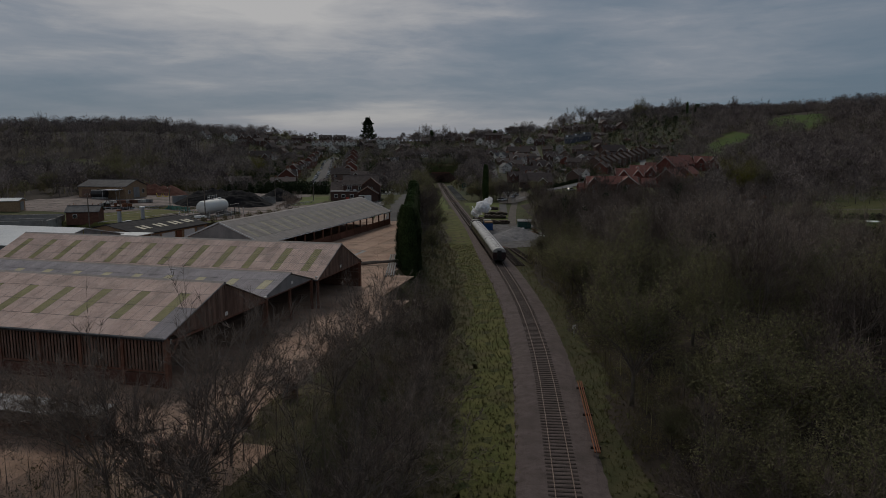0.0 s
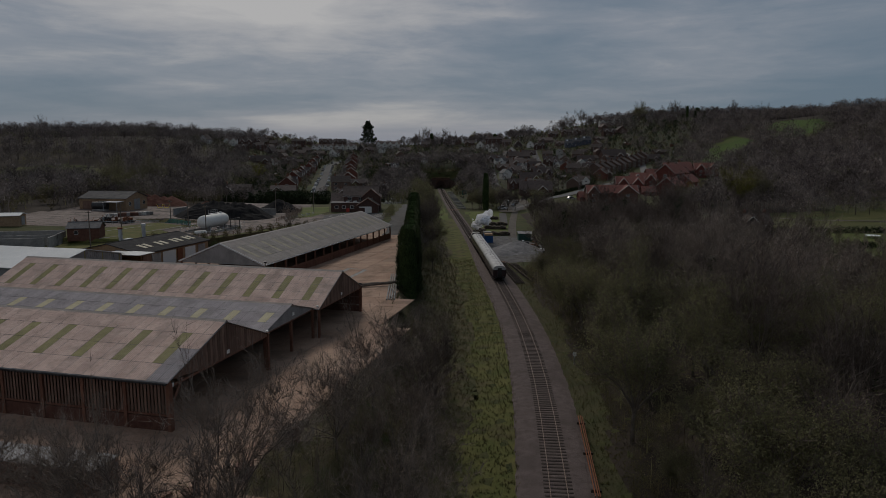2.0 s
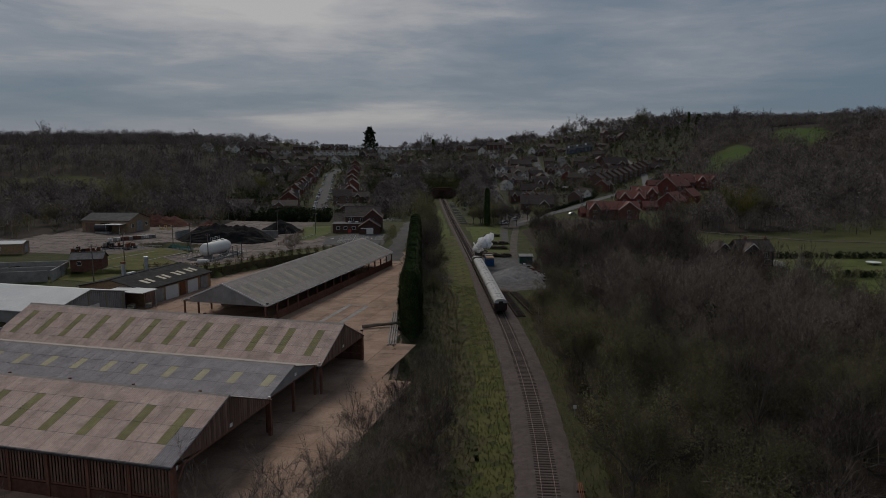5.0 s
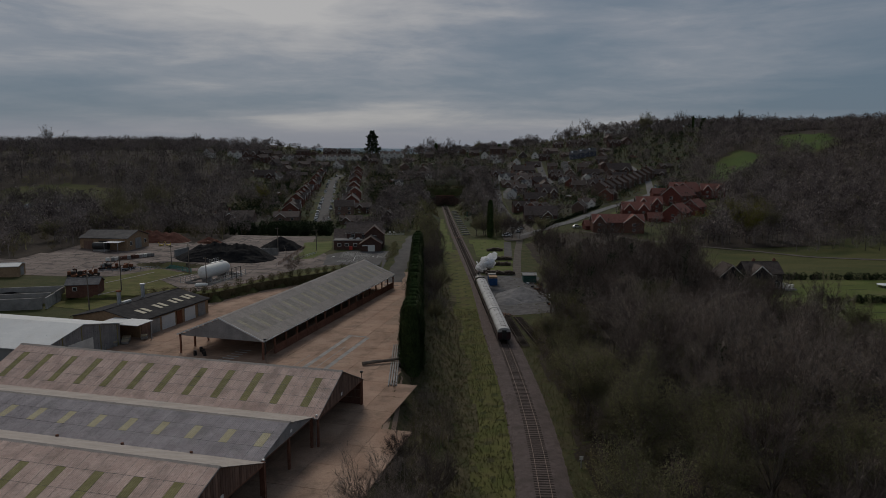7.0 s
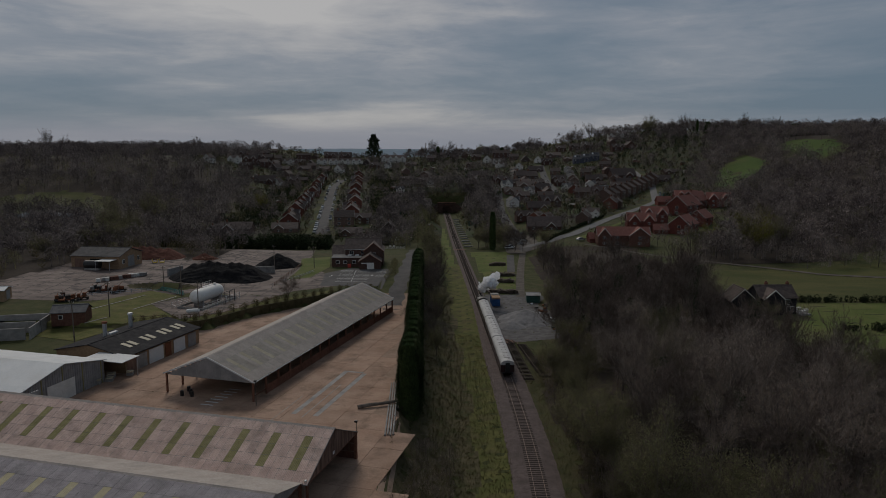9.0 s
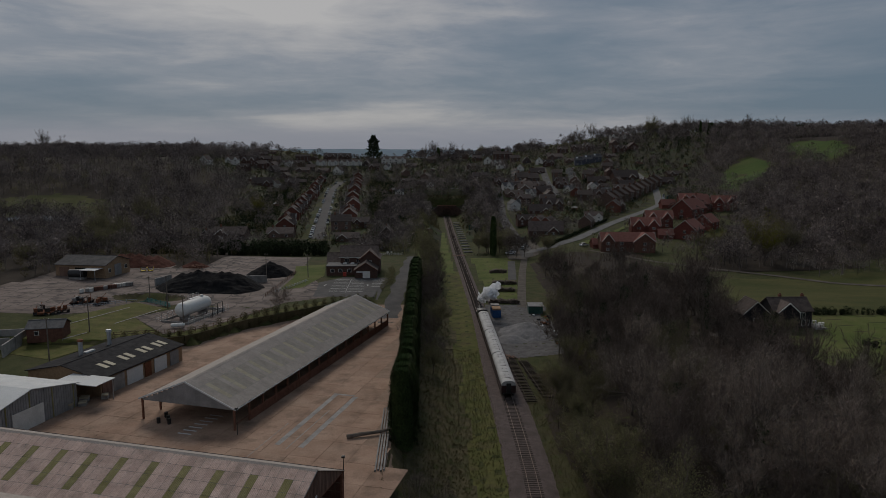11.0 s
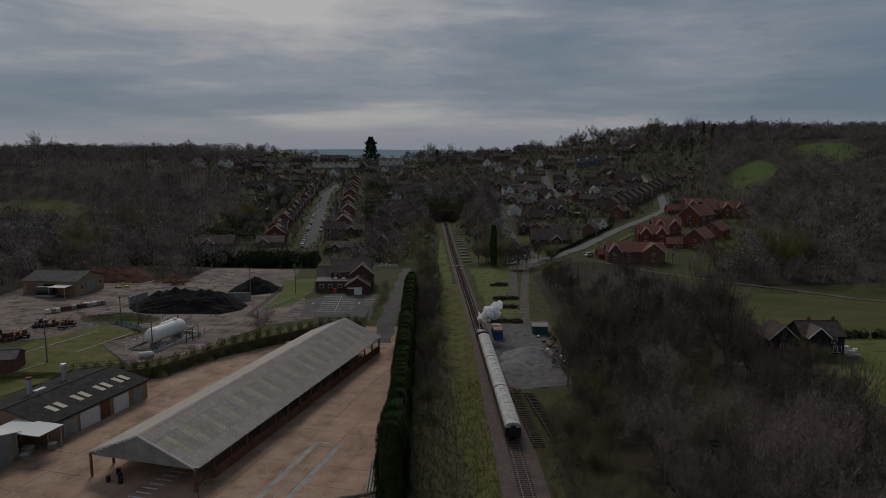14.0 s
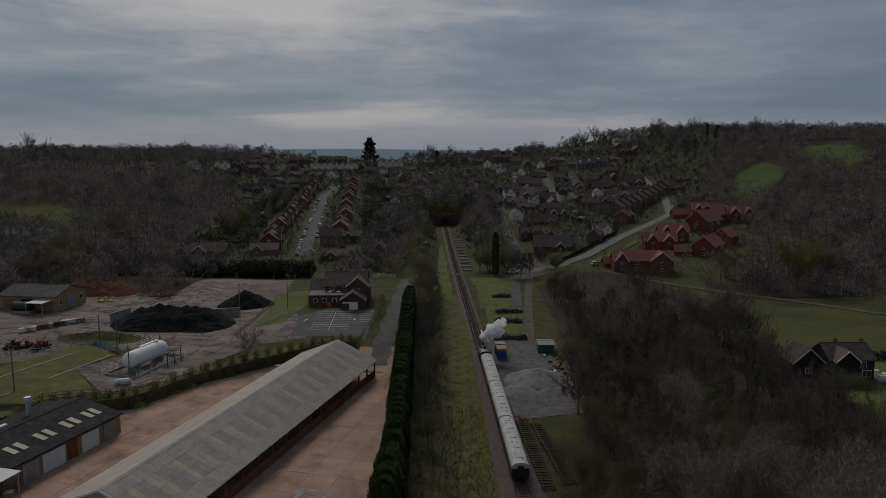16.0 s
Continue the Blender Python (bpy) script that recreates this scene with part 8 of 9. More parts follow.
def solar_house():
    """Three dark gabled units with solar panels on their front slopes."""
    for k in range(3):
        x, y = 143.5 + 9.4 * k, 779.5 - 0.4 * k
        b = gabled("panelled_house", "blue-grey house with solar panels on its slate roof", "house", pose(x - 4.5, y, ground(x, y), 0, 0, -3), 9.2, 9, 5.4, 9.2, M_BLUE_GREY, M_SLATE, 0.2, "panelled houses on the hill", far=True, windows=((0, 2.4, 1.0, 1.4, 1.2), (0, 6.6, 1.0, 1.4, 1.2), (0, 2.4, 3.5, 1.4, 1.2), (0, 6.6, 3.5, 1.4, 1.2)))
        for q in range(3):
            # first panel of each roof is pale: a skylight glint put into its colour
            ob = part("solar_panel", boxes((0, 0, 0, 1.5, 2.2, 0.06)), M_GLASS if q else M_SKYLIGHT_PANE, b)
            ob.matrix_basis = pose(2.2 + 2.2 * q, 3.0, 5.4 + 3.0 * 3.8 / 4.5 + 0.3, math.degrees(math.atan(3.8 / 4.5)))
        HOMES.append((x, y + 4, 6))


solar_house()


def black_house():
    g = ground(86, 194)
    b = gabled("black_weatherboard_house", "black weatherboarded house with a dark tiled roof", "house", pose(82.4, 193.0, g, 0, 0, 2), 9.8, 7.5, 4.4, 7.0, M_BLACK, M_TILE, 0.35,
               windows=((0, 2.2, 2.6, 1.1, 1.3), (0, 7.4, 2.6, 1.1, 1.3), (0, 3.0, 0.7, 1.6, 1.2), (0, 8.2, 0.6, 1.8, 1.4)), chimneys=((3.6, 4.6, 0.7, 1.2), (9.4, 4.6, 0.7, 1.2)))
    front_gable(b, 3.2, 5.0, 1.2, 4.4, 6.6, M_BLACK, M_TILE, 3.7, False)
    w = gabled("house_wing", "black weatherboarded wing with a dark roof and glazed panel", "house", pose(82.0, 194.4, g, 0, 0, 92), 6.4, 6.6, 3.4, 6.4, M_BLACK, M_TILE, 0.35, verge=M_PALE_TRIM, windows=((3, 3.3, 1.0, 1.2, 1.2),))
    for k in range(4):
        ob = part("roof_glazing", boxes((0, 0, 0, 0.5 + 0.32 * k, 0.55, 0.06)), M_SKYLIGHT_PANE, w)
        ob.matrix_basis = pose(3.4, 0.9 + 0.62 * k, 3.4 + (0.9 + 0.62 * k) * 3.0 / 3.3 + 0.3, math.degrees(math.atan(3.0 / 3.3)))
    part("terrace", boxes((11.4, 0.6, 0.2, 3.0, 5.0, 0.4)), M_CONC_GREY, b, "pale paved terrace beside the house")
    for x, y, w in ((93.6, 192.6, 1.6), (95.0, 194.0, 1.4), (94.2, 196.0, 1.2)):
        s = empty("garden_furniture", pose(x, y, ground(x, y) + 0.42), "white garden table and chairs", "garden table")
        part("tabletop", boxes((0, 0, 0.72, w, 0.9, 0.06)), M_WHITE, s)
        for dx in (-0.4, 0.4):
            part("leg", boxes((dx * w, 0, 0.35, 0.08, 0.7, 0.7)), M_WHITE, s)
    s = empty("trampoline", pose(122, 196, ground(122, 196)), "round pale garden trampoline on the lawn", "trampoline")
    part("mat", rod((0, 0, 0.75), (0, 0, 0.8), 2.0, 2.0, 24), M_PLASTIC, s)
    for a in range(6):
        part("leg", rod((1.9 * math.cos(a), 1.9 * math.sin(a), 0), (1.9 * math.cos(a), 1.9 * math.sin(a), 0.78), 0.05, 0.05, 6), M_SILVER, s)
    gabled("garage", "dark tiled outbuilding at the wood edge", "garage", pose(100, 150, ground(104, 152), 0, 0, -8), 12, 7, 2.8, 5.6, M_BLACK, M_TILE, 0.4)
    rail_fence("paddock_fence", [(84, 158), (100, 157), (130, 157), (170, 160)], "grey post-and-rail paddock fence", M_TIMBER, 3.0)


black_house()


# ---- vehicles ----
def car_kind(mat, label):
    c = empty("car", PARK, label, "car")
    bm = bmesh.new()
    prism(bm, [(-2.1, 0.35), (2.1, 0.35), (2.12, 0.72), (1.3, 0.88), (-1.95, 0.92), (-2.12, 0.7)], -0.85, 0.85)
    part("body", bm, mat, c)
    bm = bmesh.new()
    prism(bm, [(1.05, 0.86), (0.45, 1.42), (-1.25, 1.45), (-1.9, 0.9)], -0.74, 0.74)
    part("glazing", bm, M_GLASS, c)
    part("roof", boxes((-0.4, 0, 1.45, 1.7, 1.4, 0.06, 0, 0.02)), mat, c)
    for x in (-1.3, 1.3):
        for y in (-0.8, 0.8):
            w = part("wheel", rod((x, y - 0.1, 0.32), (x, y + 0.1, 0.32), 0.32, 0.32, 12), M_IRON, c)
    return c


CARS = [car_kind(M_CAR_WHITE, "white parked car at the kerb"), car_kind(M_CAR_DARK, "dark parked car at the kerb"), car_kind(M_CAR_SILVER, "silver parked car at the kerb")]


def park_car(x, y, a):
    copy_thing(CARS[rng.randrange(3)], pose(x, y, ground(x, y) + 0.27, 0, 0, a))["group"] = "parked cars"


for k in range(44):
    f = rng.random()
    x, y = np.interp(f, [0, 0.25, 0.58, 0.75, 1], [-62, -75, -92, -100, -106]), 352 + 364 * f
    park_car(float(x) + rng.choice((-3.4, 3.4)), y, 98)
for k in range(12):
    park_car(146 + k * 1.6, 489 + k * 5.2, 72 + rng.uniform(-4, 4))
for x, y, a in ((37, 356, 80), (39, 362, 100), (36, 372, 90), (40, 378, 60), (36, 390, 95), (-27, 322, 20), (-23, 331, 90), (98, 690, 80), (94, 640, 80), (101, 730, 85), (108, 410, 30), (62, 332, 30), (30, 345, 10), (31, 349, 15)):
    park_car(x, y, a)
for x, y in ((-22.5, 305.6), (-24.2, 305.4)):
    s = empty("notice_board", pose(x, y, ground(x, y)), "blue and white notice on the gate", "sign")
    part("post", boxes((0, 0, 0.7, 0.1, 0.1, 1.4)), M_SILVER, s)
    part("panel", boxes((0, -0.07, 1.3, 0.9, 0.05, 0.8)), M_WHITE, s)
far_wood("lane_bushes", grid_scatter(26, -19.6, -16.6, 226, 262, lambda x, y: x > -99, 83), M_LEAF, "bushes between the car park and the lane", 83, 2.6, 420, 0.16, low=-1.2)
for p, x, y, sc in ((GREEN[0], 15.5, 350, 0.8), (GREEN[1], 19.3, 353, 1.0), (GREEN[0], 25.5, 350, 0.85), (GREEN[1], 28.5, 356, 1.0), (BARE[2], 31.7, 335, 0.85), (BARE[0], 35.6, 335, 0.8), (GREEN[1], 45.5, 330, 0.95), (BARE[1], 42, 344, 0.8), (GREEN[0], 31, 366, 0.8), (BARE[2], 28.6, 338, 0.75)):
    plant(p, x, y, sc, group="trees round the station forecourt")
far_wood("left_bank_shrubs", grid_scatter(110, -10, 0, 176, 335, lambda x, y: (x < rail_x(y) - 11.5) & (x > -10 + 0.02 * (y - 176)), 84), M_LEAF, "olive budding shrubs between the hedge and the line", 84, 3.6, 380, 0.17, low=-1.1)
far_wood("left_bank_thicket", grid_scatter(70, -10, 0, 176, 335, lambda x, y: (x < rail_x(y) - 11.5), 85), M_TWIG_FAR, "bare thicket between the hedge and the line", 85, 5.0, 200, style="fan", width=0.025)
rail_fence("lane_gate", [(-27, 305.5), (-18, 305.5)], "white gate and fence across the lane", M_WHITE, 1.8, 1.1, (0.3, 0.6, 0.95))


# ---- planting of the village ----
village_ok = lambda x, y: off_roads(x, y) & (np.abs(x - rail_x(y)) > np.where(y < 530, 9, 0)) & ~left_ok(x, y) & ~right_ok(x, y) & ~in_fields(x, y)
garden_ok = lambda x, y: village_ok(x, y) & (y > np.where(x < 0, 318, 345)) & ~((x > 50 + 0.57 * (y - 336)) & (x < 180) & (y < 470) & (x > 0)) & ~((x > 0) & (x < 46) & (y < 385))
drape("village_gardens", M_GARDEN, garden_ok, -262, 300, 318, 930, 7.0, 0.12, "dark garden plots and lawns between the houses", "gardens")
HOME_XYR = np.array(HOMES)


def clear_of_homes(x, y, front=20.0, side=3.0):
    """Leaves free the houses and the ground in front of them."""
    ok = np.ones(np.shape(x), bool)
    for hx, hy, r in HOME_XYR:
        lean = hx / (hy - 40)
        ok &= ~((np.abs(x - hx - lean * (y - hy)) < r + side) & (y > hy - r - front) & (y < hy + r + 2))
    return ok


shrub_ok = lambda x, y: garden_ok(x, y) & clear_of_homes(x, y, 4.0, 0.5)
tree_ok = lambda x, y: garden_ok(x, y) & clear_of_homes(x, y, 15.0, 0.0)
far_wood("garden_shrubs", grid_scatter(7000, -260, 290, 318, 930, shrub_ok, 11), M_GARDEN_LEAF, "garden hedges and shrubs between the houses", 11, 2.3, 60, 0.42, low=-1.3, width=0.5)
plots = []
for y in np.arange(372, 740, 10.5):
    for side, x0 in ((-1, float(np.interp(y, LEFT_Y, LEFT_X)) - 12), (1, float(np.interp(y, RIGHT_Y, RIGHT_X)) + 12)):
        n = 34 if side < 0 else 30
        plots.append(np.stack([x0 + side * np.linspace(0, 26 + 8 * np.sin(y), n), y + 0.06 * side * np.linspace(0, 30, n) + 2 * np.sin(y * 1.7)], -1))
plots = np.concatenate(plots)
far_wood("garden_hedges", plots[garden_ok(plots[:, 0], plots[:, 1])], M_LEAF_DARK, "clipped dark hedges between the garden plots", 81, 1.9, 60, 0.4, low=-1.3, width=0.45)
far_wood("garden_evergreens", grid_scatter(620, -260, 300, 320, 940, tree_ok, 12), M_LEAF_DARK, "dark evergreen shrubs among the houses", 12, 5.0, 190, 0.5, low=-1.3, width=0.4)


far_wood("estate_shrubs", grid_scatter(170, 70, 190, 318, 480, lambda x, y: (x > 60 + 0.57 * (y - 336)), 64), M_GARDEN_LEAF, "shrubs and hedges round the estate", 64, 2.6, 110, 0.35, low=-1.3, width=0.4)
far_wood("estate_trees", grid_scatter(60, 70, 200, 310, 500, lambda x, y: (x > 64 + 0.57 * (y - 336)), 65), M_TWIG_FAR, "bare trees round the estate", 65, 8.0, 120, style="fan", width=0.06)


clumped = lambda x, y: tree_ok(x, y) & (np.sin(x * 0.055 + 2) * np.sin(y * 0.043 + 1) > 0.25)
far_wood("village_tree_groups", grid_scatter(330, -240, 290, 340, 920, clumped, 66), M_TWIG_FAR, "groups of bare trees between the houses", 66, 10.5, 130, style="fan", width=0.06)
far_wood("village_dark_groups", grid_scatter(150, -240, 290, 340, 920, clumped, 67), M_LEAF_DARK, "groups of dark evergreens between the houses", 67, 7.5, 200, 0.5, low=-1.2)
far_wood("village_leafy_groups", grid_scatter(90, -240, 290, 340, 920, clumped, 68), M_LEAF, "garden trees coming into green leaf", 68, 8.0, 240, 0.5)


def shed_kind(w, l, h, wall, roof, label):
    """A small pitched garden shed: walls, roof, door."""
    r = empty("garden_shed", PARK, label, "shed", "sheds in the back gardens")
    bm = bmesh.new()
    prism(bm, [(-w, -0.5), (w, -0.5), (w, h), (0, h + 0.5 * w), (-w, h)], -l, l)
    part("wall", bm, wall, r)
    bm = bmesh.new()
    prism(bm, [(-w - 0.15, h - 0.02), (0, h + 0.5 * w + 0.06), (w + 0.15, h - 0.02), (w + 0.15, h + 0.08), (0, h + 0.5 * w + 0.16), (-w - 0.15, h + 0.08)], -l - 0.15, l + 0.15)
    part("roof", bm, roof, r)
    part("door", boxes((0, -l - 0.03, 0.95, 0.8, 0.05, 1.9)), M_TIMBER, r)
    return r


SHEDS = [shed_kind(1.1, 1.5, 2.0, M_TIMBER, M_SLATE, "small brown timber garden shed"), shed_kind(1.5, 2.2, 2.2, M_BRICK_DARK, M_GABLE, "garden store with a pale felt roof"), shed_kind(1.3, 2.0, 2.0, M_GREEN, M_TILE_DARK, "dark green garden shed"), shed_kind(1.2, 1.8, 1.9, M_RENDER_GREY, M_CONC_GREY, "pale garden shed or greenhouse")]
for k, (x, y) in enumerate(grid_scatter(52, -190, 240, 330, 880, shrub_ok, 51)):
    copy_thing(SHEDS[k % 4], pose(float(x), float(y), ground(x, y), 0, 0, rng.uniform(-40, 40)))
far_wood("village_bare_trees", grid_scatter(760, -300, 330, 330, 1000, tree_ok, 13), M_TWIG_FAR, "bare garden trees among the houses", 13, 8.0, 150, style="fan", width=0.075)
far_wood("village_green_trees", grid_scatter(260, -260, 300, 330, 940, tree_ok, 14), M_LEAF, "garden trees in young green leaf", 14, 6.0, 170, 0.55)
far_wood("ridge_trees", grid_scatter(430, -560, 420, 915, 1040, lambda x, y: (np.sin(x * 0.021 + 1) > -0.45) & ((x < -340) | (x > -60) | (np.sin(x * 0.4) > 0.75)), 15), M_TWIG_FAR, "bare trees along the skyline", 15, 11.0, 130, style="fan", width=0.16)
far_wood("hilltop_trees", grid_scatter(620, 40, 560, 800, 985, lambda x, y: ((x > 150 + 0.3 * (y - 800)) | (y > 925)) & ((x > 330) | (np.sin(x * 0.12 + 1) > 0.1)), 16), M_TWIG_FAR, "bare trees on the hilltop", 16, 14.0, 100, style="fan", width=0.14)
far_wood("hilltop_evergreens", grid_scatter(70, 160, 620, 700, 940, lambda x, y: x > 200, 17), M_LEAF_DARK, "dark pines on the hilltop", 17, 14.0, 200, 1.1, low=-0.9)
far_wood("ridge_scrub", grid_scatter(900, -600, 600, 880, 1010, lambda x, y: y > 905, 53), M_GARDEN_LEAF, "hedges and scrub along the ridge", 53, 3.5, 60, 0.8, low=-1.3, width=0.4)
far_wood("ridge_evergreens", grid_scatter(60, -560, 330, 900, 1000, lambda x, y: y > 905, 54), M_LEAF_DARK, "dark evergreens along the ridge", 54, 8.0, 220, 0.9, low=-1.1)
far_wood("cutting_trees", np.concatenate([grid_scatter(170, -40, -9, 300, 540, lambda x, y: x < rail_x(y) - np.where(y < 430, 21, 13), 18), grid_scatter(190, 12, 34, 345, 560, lambda x, y: x > rail_x(y) + 13, 19), grid_scatter(80, -40, 40, 538, 585, lambda x, y: x > -99, 20)]), M_TWIG_FAR, "bare trees along the railway cutting", 18, 8.5, 100, style="fan", width=0.08)
far_wood("cutting_green", np.concatenate([grid_scatter(60, -34, -6, 250, 460, lambda x, y: (x < rail_x(y) - 13) & (x > -22 + (y < 300) * 12), 21), grid_scatter(45, 14, 30, 345, 430, lambda x, y: x > rail_x(y) + 12, 22)]), M_LEAF, "budding green trees beside the line", 21, 6.5, 150, 0.5)
behind_works = lambda x, y: (y > np.interp(x, [-200, -130, -126, -118, -98, -94, -86, -84], [205, 214, 256, 258, 266, 259, 264, 300])) & (y < 330)
far_wood("works_wood", grid_scatter(330, -200, -84, 206, 330, behind_works, 61), M_TWIG_FAR, "bare scrubby trees behind the works", 61, 9.0, 150, style="fan", width=0.06)
far_wood("works_green_scrub", grid_scatter(150, -200, -84, 206, 330, behind_works, 62), M_SCRUB_LEAF, "greening scrub behind the works", 62, 5.0, 240, 0.35, low=-1.2)
far_wood("works_leafy_trees", grid_scatter(60, -200, -84, 215, 320, behind_works, 63), M_LEAF, "young green trees behind the works", 63, 8.0, 520, 0.24)
drape("works_wood_floor", M_FLOOR, behind_works, -200, -84, 206, 330, 2.5, 0.12, "leaf litter behind the works with tree shade in its colour", "ground")
far_wood("portal_scrub", np.concatenate([grid_scatter(120, -17, 16, 530, 541, lambda x, y: y > 530.5, 71), grid_scatter(160, -24, 26, 440, 540, lambda x, y: (np.abs(x - rail_x(y)) > 6.5) & (np.abs(x - rail_x(y)) < 14), 72)]), M_SCRUB_LEAF, "scrub over and beside the tunnel mouth", 71, 2.0, 130, 0.3, low=-1.2)
far_wood("works_hedge", grid_scatter(140, -122, -50, 302, 312, lambda x, y: y > 303, 23), M_LEAF_DARK, "dark evergreen hedge behind the works yard", 23, 6.0, 200, 0.7, low=-1.35, width=0.3)
far_wood("meadow_hedge", np.concatenate([grid_scatter(330, 84, 250, 206, 208, lambda x, y: x > 92, 24), grid_scatter(240, 96, 190, 176, 177.5, lambda x, y: x > 92, 25)]), M_LEAF_DARK, "clipped dark hedge beside the lawn", 24, 1.9, 60, 0.4, low=-1.35, width=0.3)
far_wood("blackthorn", grid_scatter(60, 130, 260, 262, 285, lambda x, y: y > 258 + 0.12 * (x - 80), 26), M_BLOSSOM_TWIG, "blackthorn hedge in pale blossom", 26, 5.0, 140, 0.35, low=-1.0)
far_wood("railway_scrub", grid_scatter(1000, -11, 5, 34, 300, lambda x, y: (x < rail_x(y) - 9.5) & (x > -8.5), 27), M_SCRUB_LEAF, "low bramble and scrub on the bank", 27, 0.7, 70, 0.13, low=-1.2)
far_wood("railway_scrub_twigs", grid_scatter(500, -11, 5, 34, 300, lambda x, y: (x < rail_x(y) - 10.0) & (x > -8.5), 37), M_TWIG, "dead brown stems on the bank", 37, 1.5, 40, style="fan", width=0.012)
far_wood("wood_understorey", grid_scatter(800, 12, 84, 22, 318, lambda x, y: (x > rail_x(y) + 7.0 + 24 * ((y > 170) & (y < 330))), 28), M_TWIG, "saplings and brambles under the wood", 28, 4.0, 65, style="fan", width=0.026)
far_wood("wood_green_understorey", grid_scatter(420, 12, 84, 22, 318, lambda x, y: (x > rail_x(y) + 6.0 + 24 * ((y > 170) & (y < 330))), 29), M_SCRUB_LEAF, "green shrubs under the wood", 29, 2.6, 220, 0.15, low=-1.2)
far_wood("grass_tufts", grid_scatter(9000, -9, 14, 36, 190, lambda x, y: (x < rail_x(y) - 3.4) & (x > -6.5), 30), M_TUFT, "tussocks of rough grass on the verge", 30, 0.12, 12, 0.34, style="turf", width=0.07)
far_wood("verge_tufts", grid_scatter(2600, 10, 24, 36, 180, lambda x, y: (x > rail_x(y) + 3.6) & (x < rail_x(y) + 8), 32), M_TUFT, "rough grass between the ballast and the wood", 32, 0.12, 12, 0.3, style="turf", width=0.07)
far_wood("bank_bushes", grid_scatter(240, -38, 1, 28, 112, lambda x, y: (x < rail_x(y) - 11.5) & (x > np.interp(y, [28, 42, 46, 60, 80, 112], [-60, -40, -20, -14, -8, -4.5])), 31), M_SCRUB_LEAF, "dense dark scrub on the bank", 31, 2.0, 260, 0.14, low=-1.2)
far_wood("bank_thicket", grid_scatter(430, -40, 1, 26, 118, lambda x, y: (x < rail_x(y) - 11) & (x > np.interp(y, [28, 42, 46, 60, 80, 118], [-60, -40, -20, -13, -7.5, -4.5])), 36), M_TWIG_PALE, "bare thicket on the bank", 36, 3.4, 120, style="fan", width=0.014)


far_wood("edge_shrubs", grid_scatter(300, 14, 30, 26, 170, lambda x, y: (x > rail_x(y) + 6.5) & (x < rail_x(y) + 13), 41), M_SCRUB_LEAF, "shrubs in young leaf along the wood edge", 41, 2.8, 300, 0.14, low=-1.2)
far_wood("edge_green_shrubs", grid_scatter(120, 14, 34, 26, 170, lambda x, y: (x > rail_x(y) + 8) & (x < rail_x(y) + 17), 42), M_LEAF, "green shrubs along the wood edge", 42, 3.8, 380, 0.14, low=-1.0)
far_wood("crib_bank_scrub", np.concatenate([np.stack([xs2, bank_y(xs2) - 0.2 + 0.6 * np.sin(xs2 * 3)], -1) for xs2 in (np.linspace(-74, -22, 190), np.linspace(-72, -30, 120))]), M_SCRUB_LEAF, "scrub growing over the bank below the fence", 43, 1.9, 150, 0.2, low=-1.3)
far_wood("valley_trees", grid_scatter(190, 84, 240, 262, 345, lambda x, y: (x > 92) & (y > np.interp(x, [85, 119, 133, 200, 240], [302, 276, 262, 232, 222]) + 4) & ((y < 322) | (x > 128)), 44), M_TWIG_FAR, "bare trees along the farm lane", 44, 8.5, 130, style="fan", width=0.05)
far_wood("valley_green", grid_scatter(60, 92, 240, 262, 345, lambda x, y: (x > 96) & (y > np.interp(x, [85, 119, 133, 200, 240], [302, 276, 262, 232, 222]) + 3) & ((y < 322) | (x > 128)), 45), M_LEAF, "green shrubs along the farm lane", 45, 5.5, 200, 0.4, low=-1.1)
far_wood("roadside_hedge", np.stack([np.linspace(52, 96, 120) + 5.5, np.interp(np.linspace(52, 96, 120), [50, 62, 91, 96], [332, 350, 405, 414])], -1) + np.array([-10.5, 2.0]), M_LEAF_DARK, "clipped roadside hedge", 46, 1.8, 70, 0.35, low=-1.3, width=0.4)


SKYLINE = ((-519, 917, 1.9), (-492, 910, 1.7), (-316, 893, 1.4), (-255, 875, 1.2), (-201, 904, 1.0), (-30, 952, 1.5), (-20, 958, 1.7), (-8, 955, 1.6), (6, 950, 1.7), (15.5, 948, 1.5), (46, 975, 1.3), (91, 935, 1.3),
           (157, 905, 1.5), (169, 912, 1.8), (180, 898, 1.7), (190, 896, 1.6), (249, 879, 2.0), (275, 866, 1.5), (289, 868, 1.7), (340, 870, 1.5), (369, 884, 1.6), (414, 900, 1.7))
for k, (x, y, sc) in enumerate(SKYLINE):
    plant(GREEN[0] if k % 6 == 4 else BARE[k % 4], x, y, sc, label="large tree standing out on the skyline", group="skyline trees")
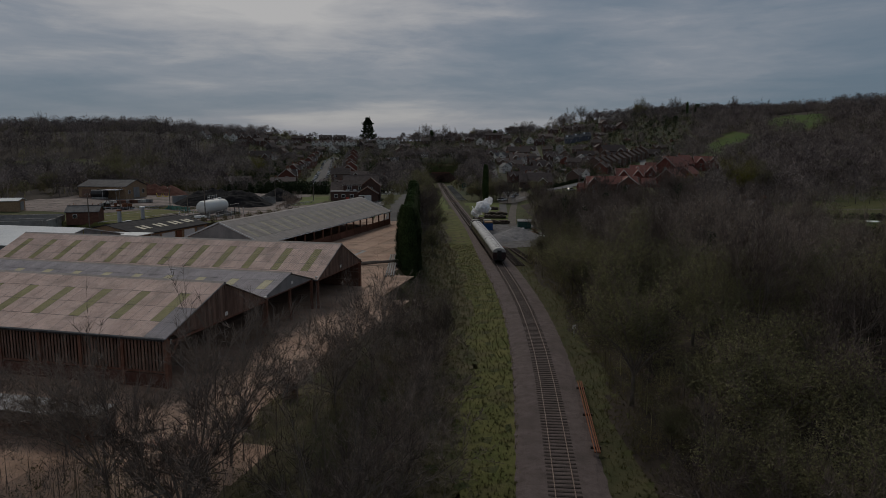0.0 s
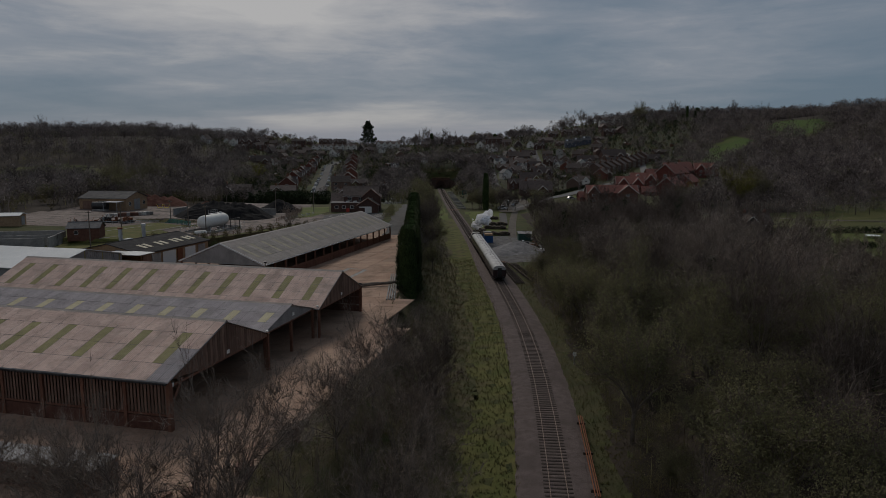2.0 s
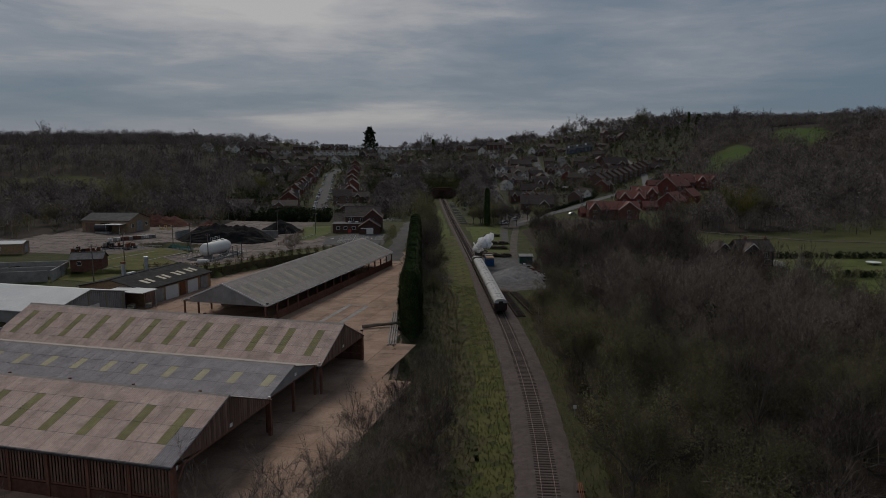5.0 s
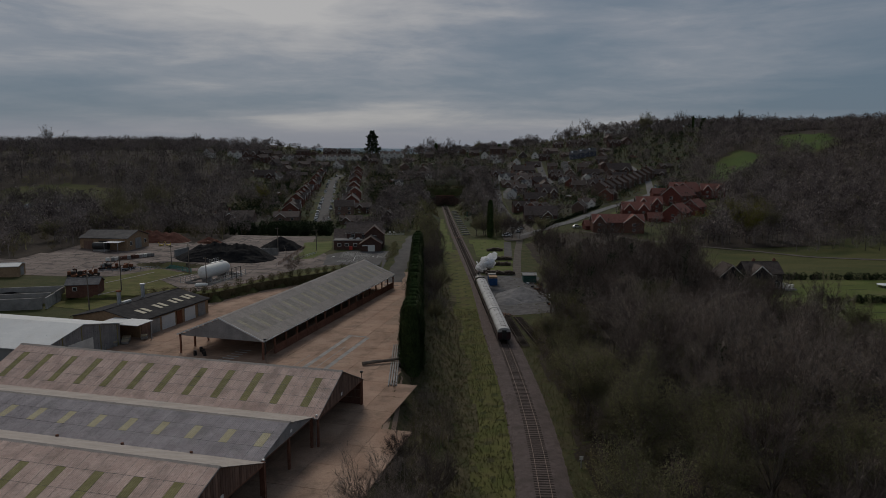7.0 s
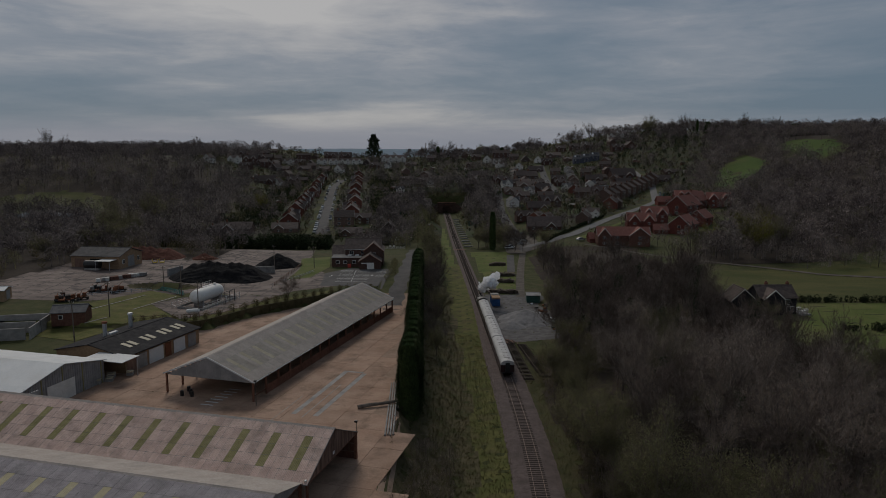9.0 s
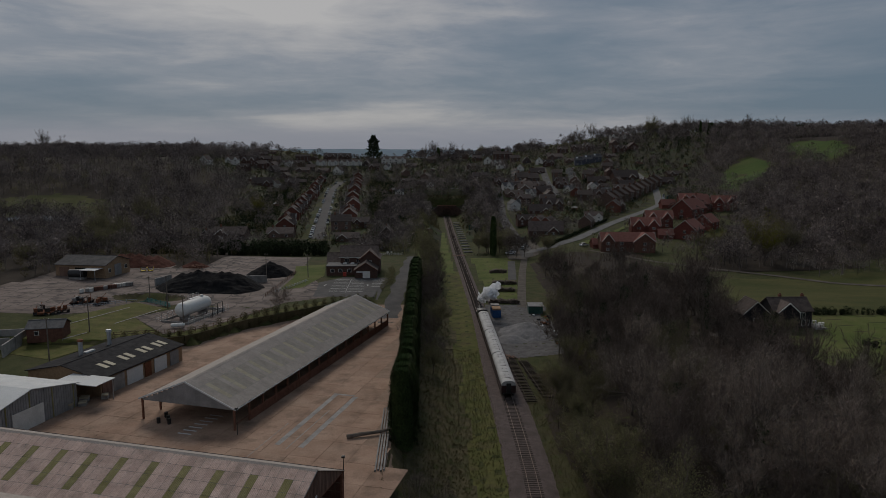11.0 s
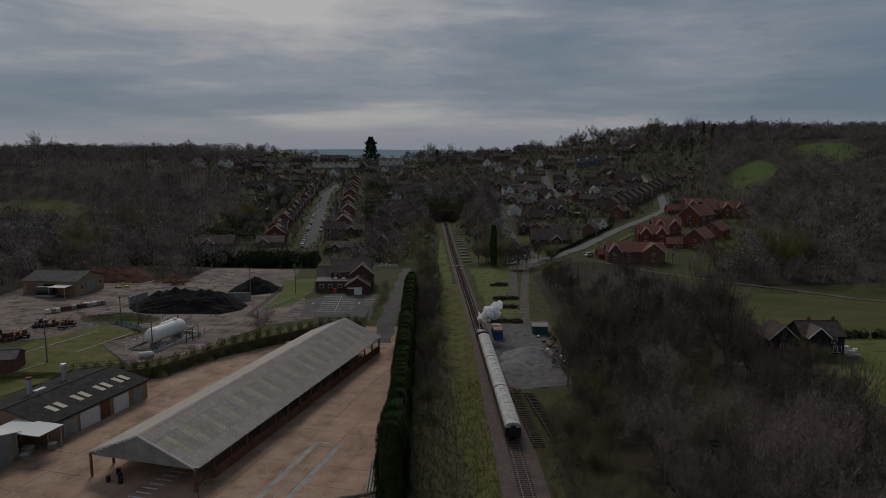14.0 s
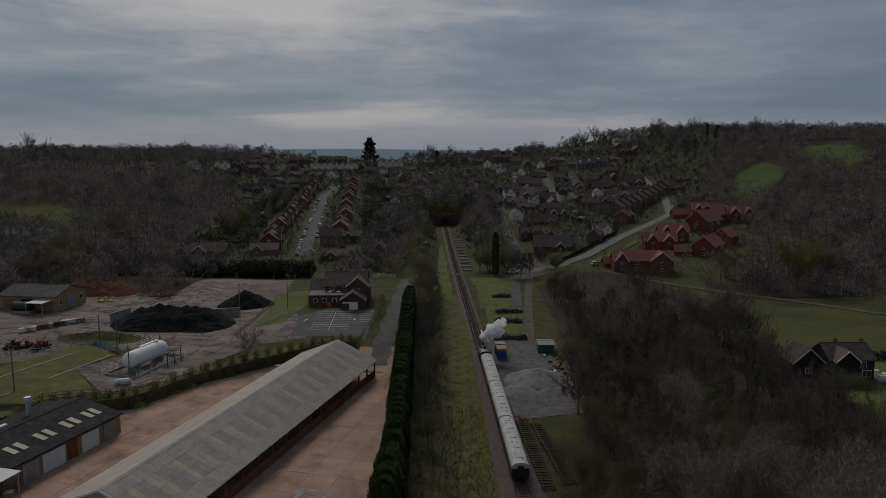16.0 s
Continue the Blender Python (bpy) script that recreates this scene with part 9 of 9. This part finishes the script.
for x, y, w, h in ((-312, 785, 1.7, 1.6), (314, 861, 2.6, 1.7), (322, 856, 2.2, 1.3), (298, 850, 1.0, 2.0), (404, 830, 3.4, 1.6), (396, 838, 3.0, 1.3), (-12, 945, 1.6, 1.7), (70, 905, 1.8, 1.4)):
    copy_thing(CONIFER[1], pose(x, y, ground(x, y)) @ Matrix.Diagonal((w, w, h, 1)))["label"] = "dark evergreen tree standing on the ridge"


def cedar():
    """A tall cedar with flat tiers of foliage."""
    r2 = np.random.default_rng(6)
    root = empty("cedar_tree", pose(-96, 930, ground(-96, 930)) @ Matrix.Diagonal((1.3, 1.3, 1.2, 1)), "tall dark cedar standing above the village roofs", "tree")
    part("trunk", rod((0, 0, -1), (0, 0, 25), 0.9, 0.2, 8), M_BARK, root)
    v, f = [], []
    for tier in range(13):
        z = 5 + tier * 1.75
        R = (7.4 - 0.28 * tier) * (0.7 + 0.5 * r2.random()) * (1 if tier < 11 else 0.6)
        for k in range(170):
            a, q = r2.uniform(0, 2 * math.pi), math.sqrt(r2.random())
            c = Vector((R * q * math.cos(a), R * q * math.sin(a), z + r2.normal(0, 0.42) - 0.7 * q))
            d = Vector((math.cos(a), math.sin(a), r2.normal(0, 0.7))) * r2.uniform(0.8, 1.6)
            s = Vector((-math.sin(a), math.cos(a), r2.normal(0, 1))) * 0.5
            k0 = len(v)
            v += [tuple(c - s), tuple(c + s), tuple(c + d)]
            f.append((k0, k0 + 1, k0 + 2))
    thing("crown", mesh("crown", v, f, M_LEAF_DARK), None, root)


cedar()
thing("distant_downs", mesh("distant_downs", [(-4000, 4300, -300), (4000, 4300, -300), (4000, 4300, 30), (2500, 4300, 44), (900, 4300, 30), (-600, 4300, 46), (-2200, 4300, 34), (-4000, 4300, 40)], [(0, 1, 2, 3, 4, 5, 6, 7)], M_FAR), label="far line of downs on the horizon in painted blue haze", category="hills", kind="structure")

sleepers()
drop_prototypes()
for proto in (*HOUSES, *CARS, *SHEDS):
    for o in (*proto.children_recursive, proto):
        bpy.data.objects.remove(o)
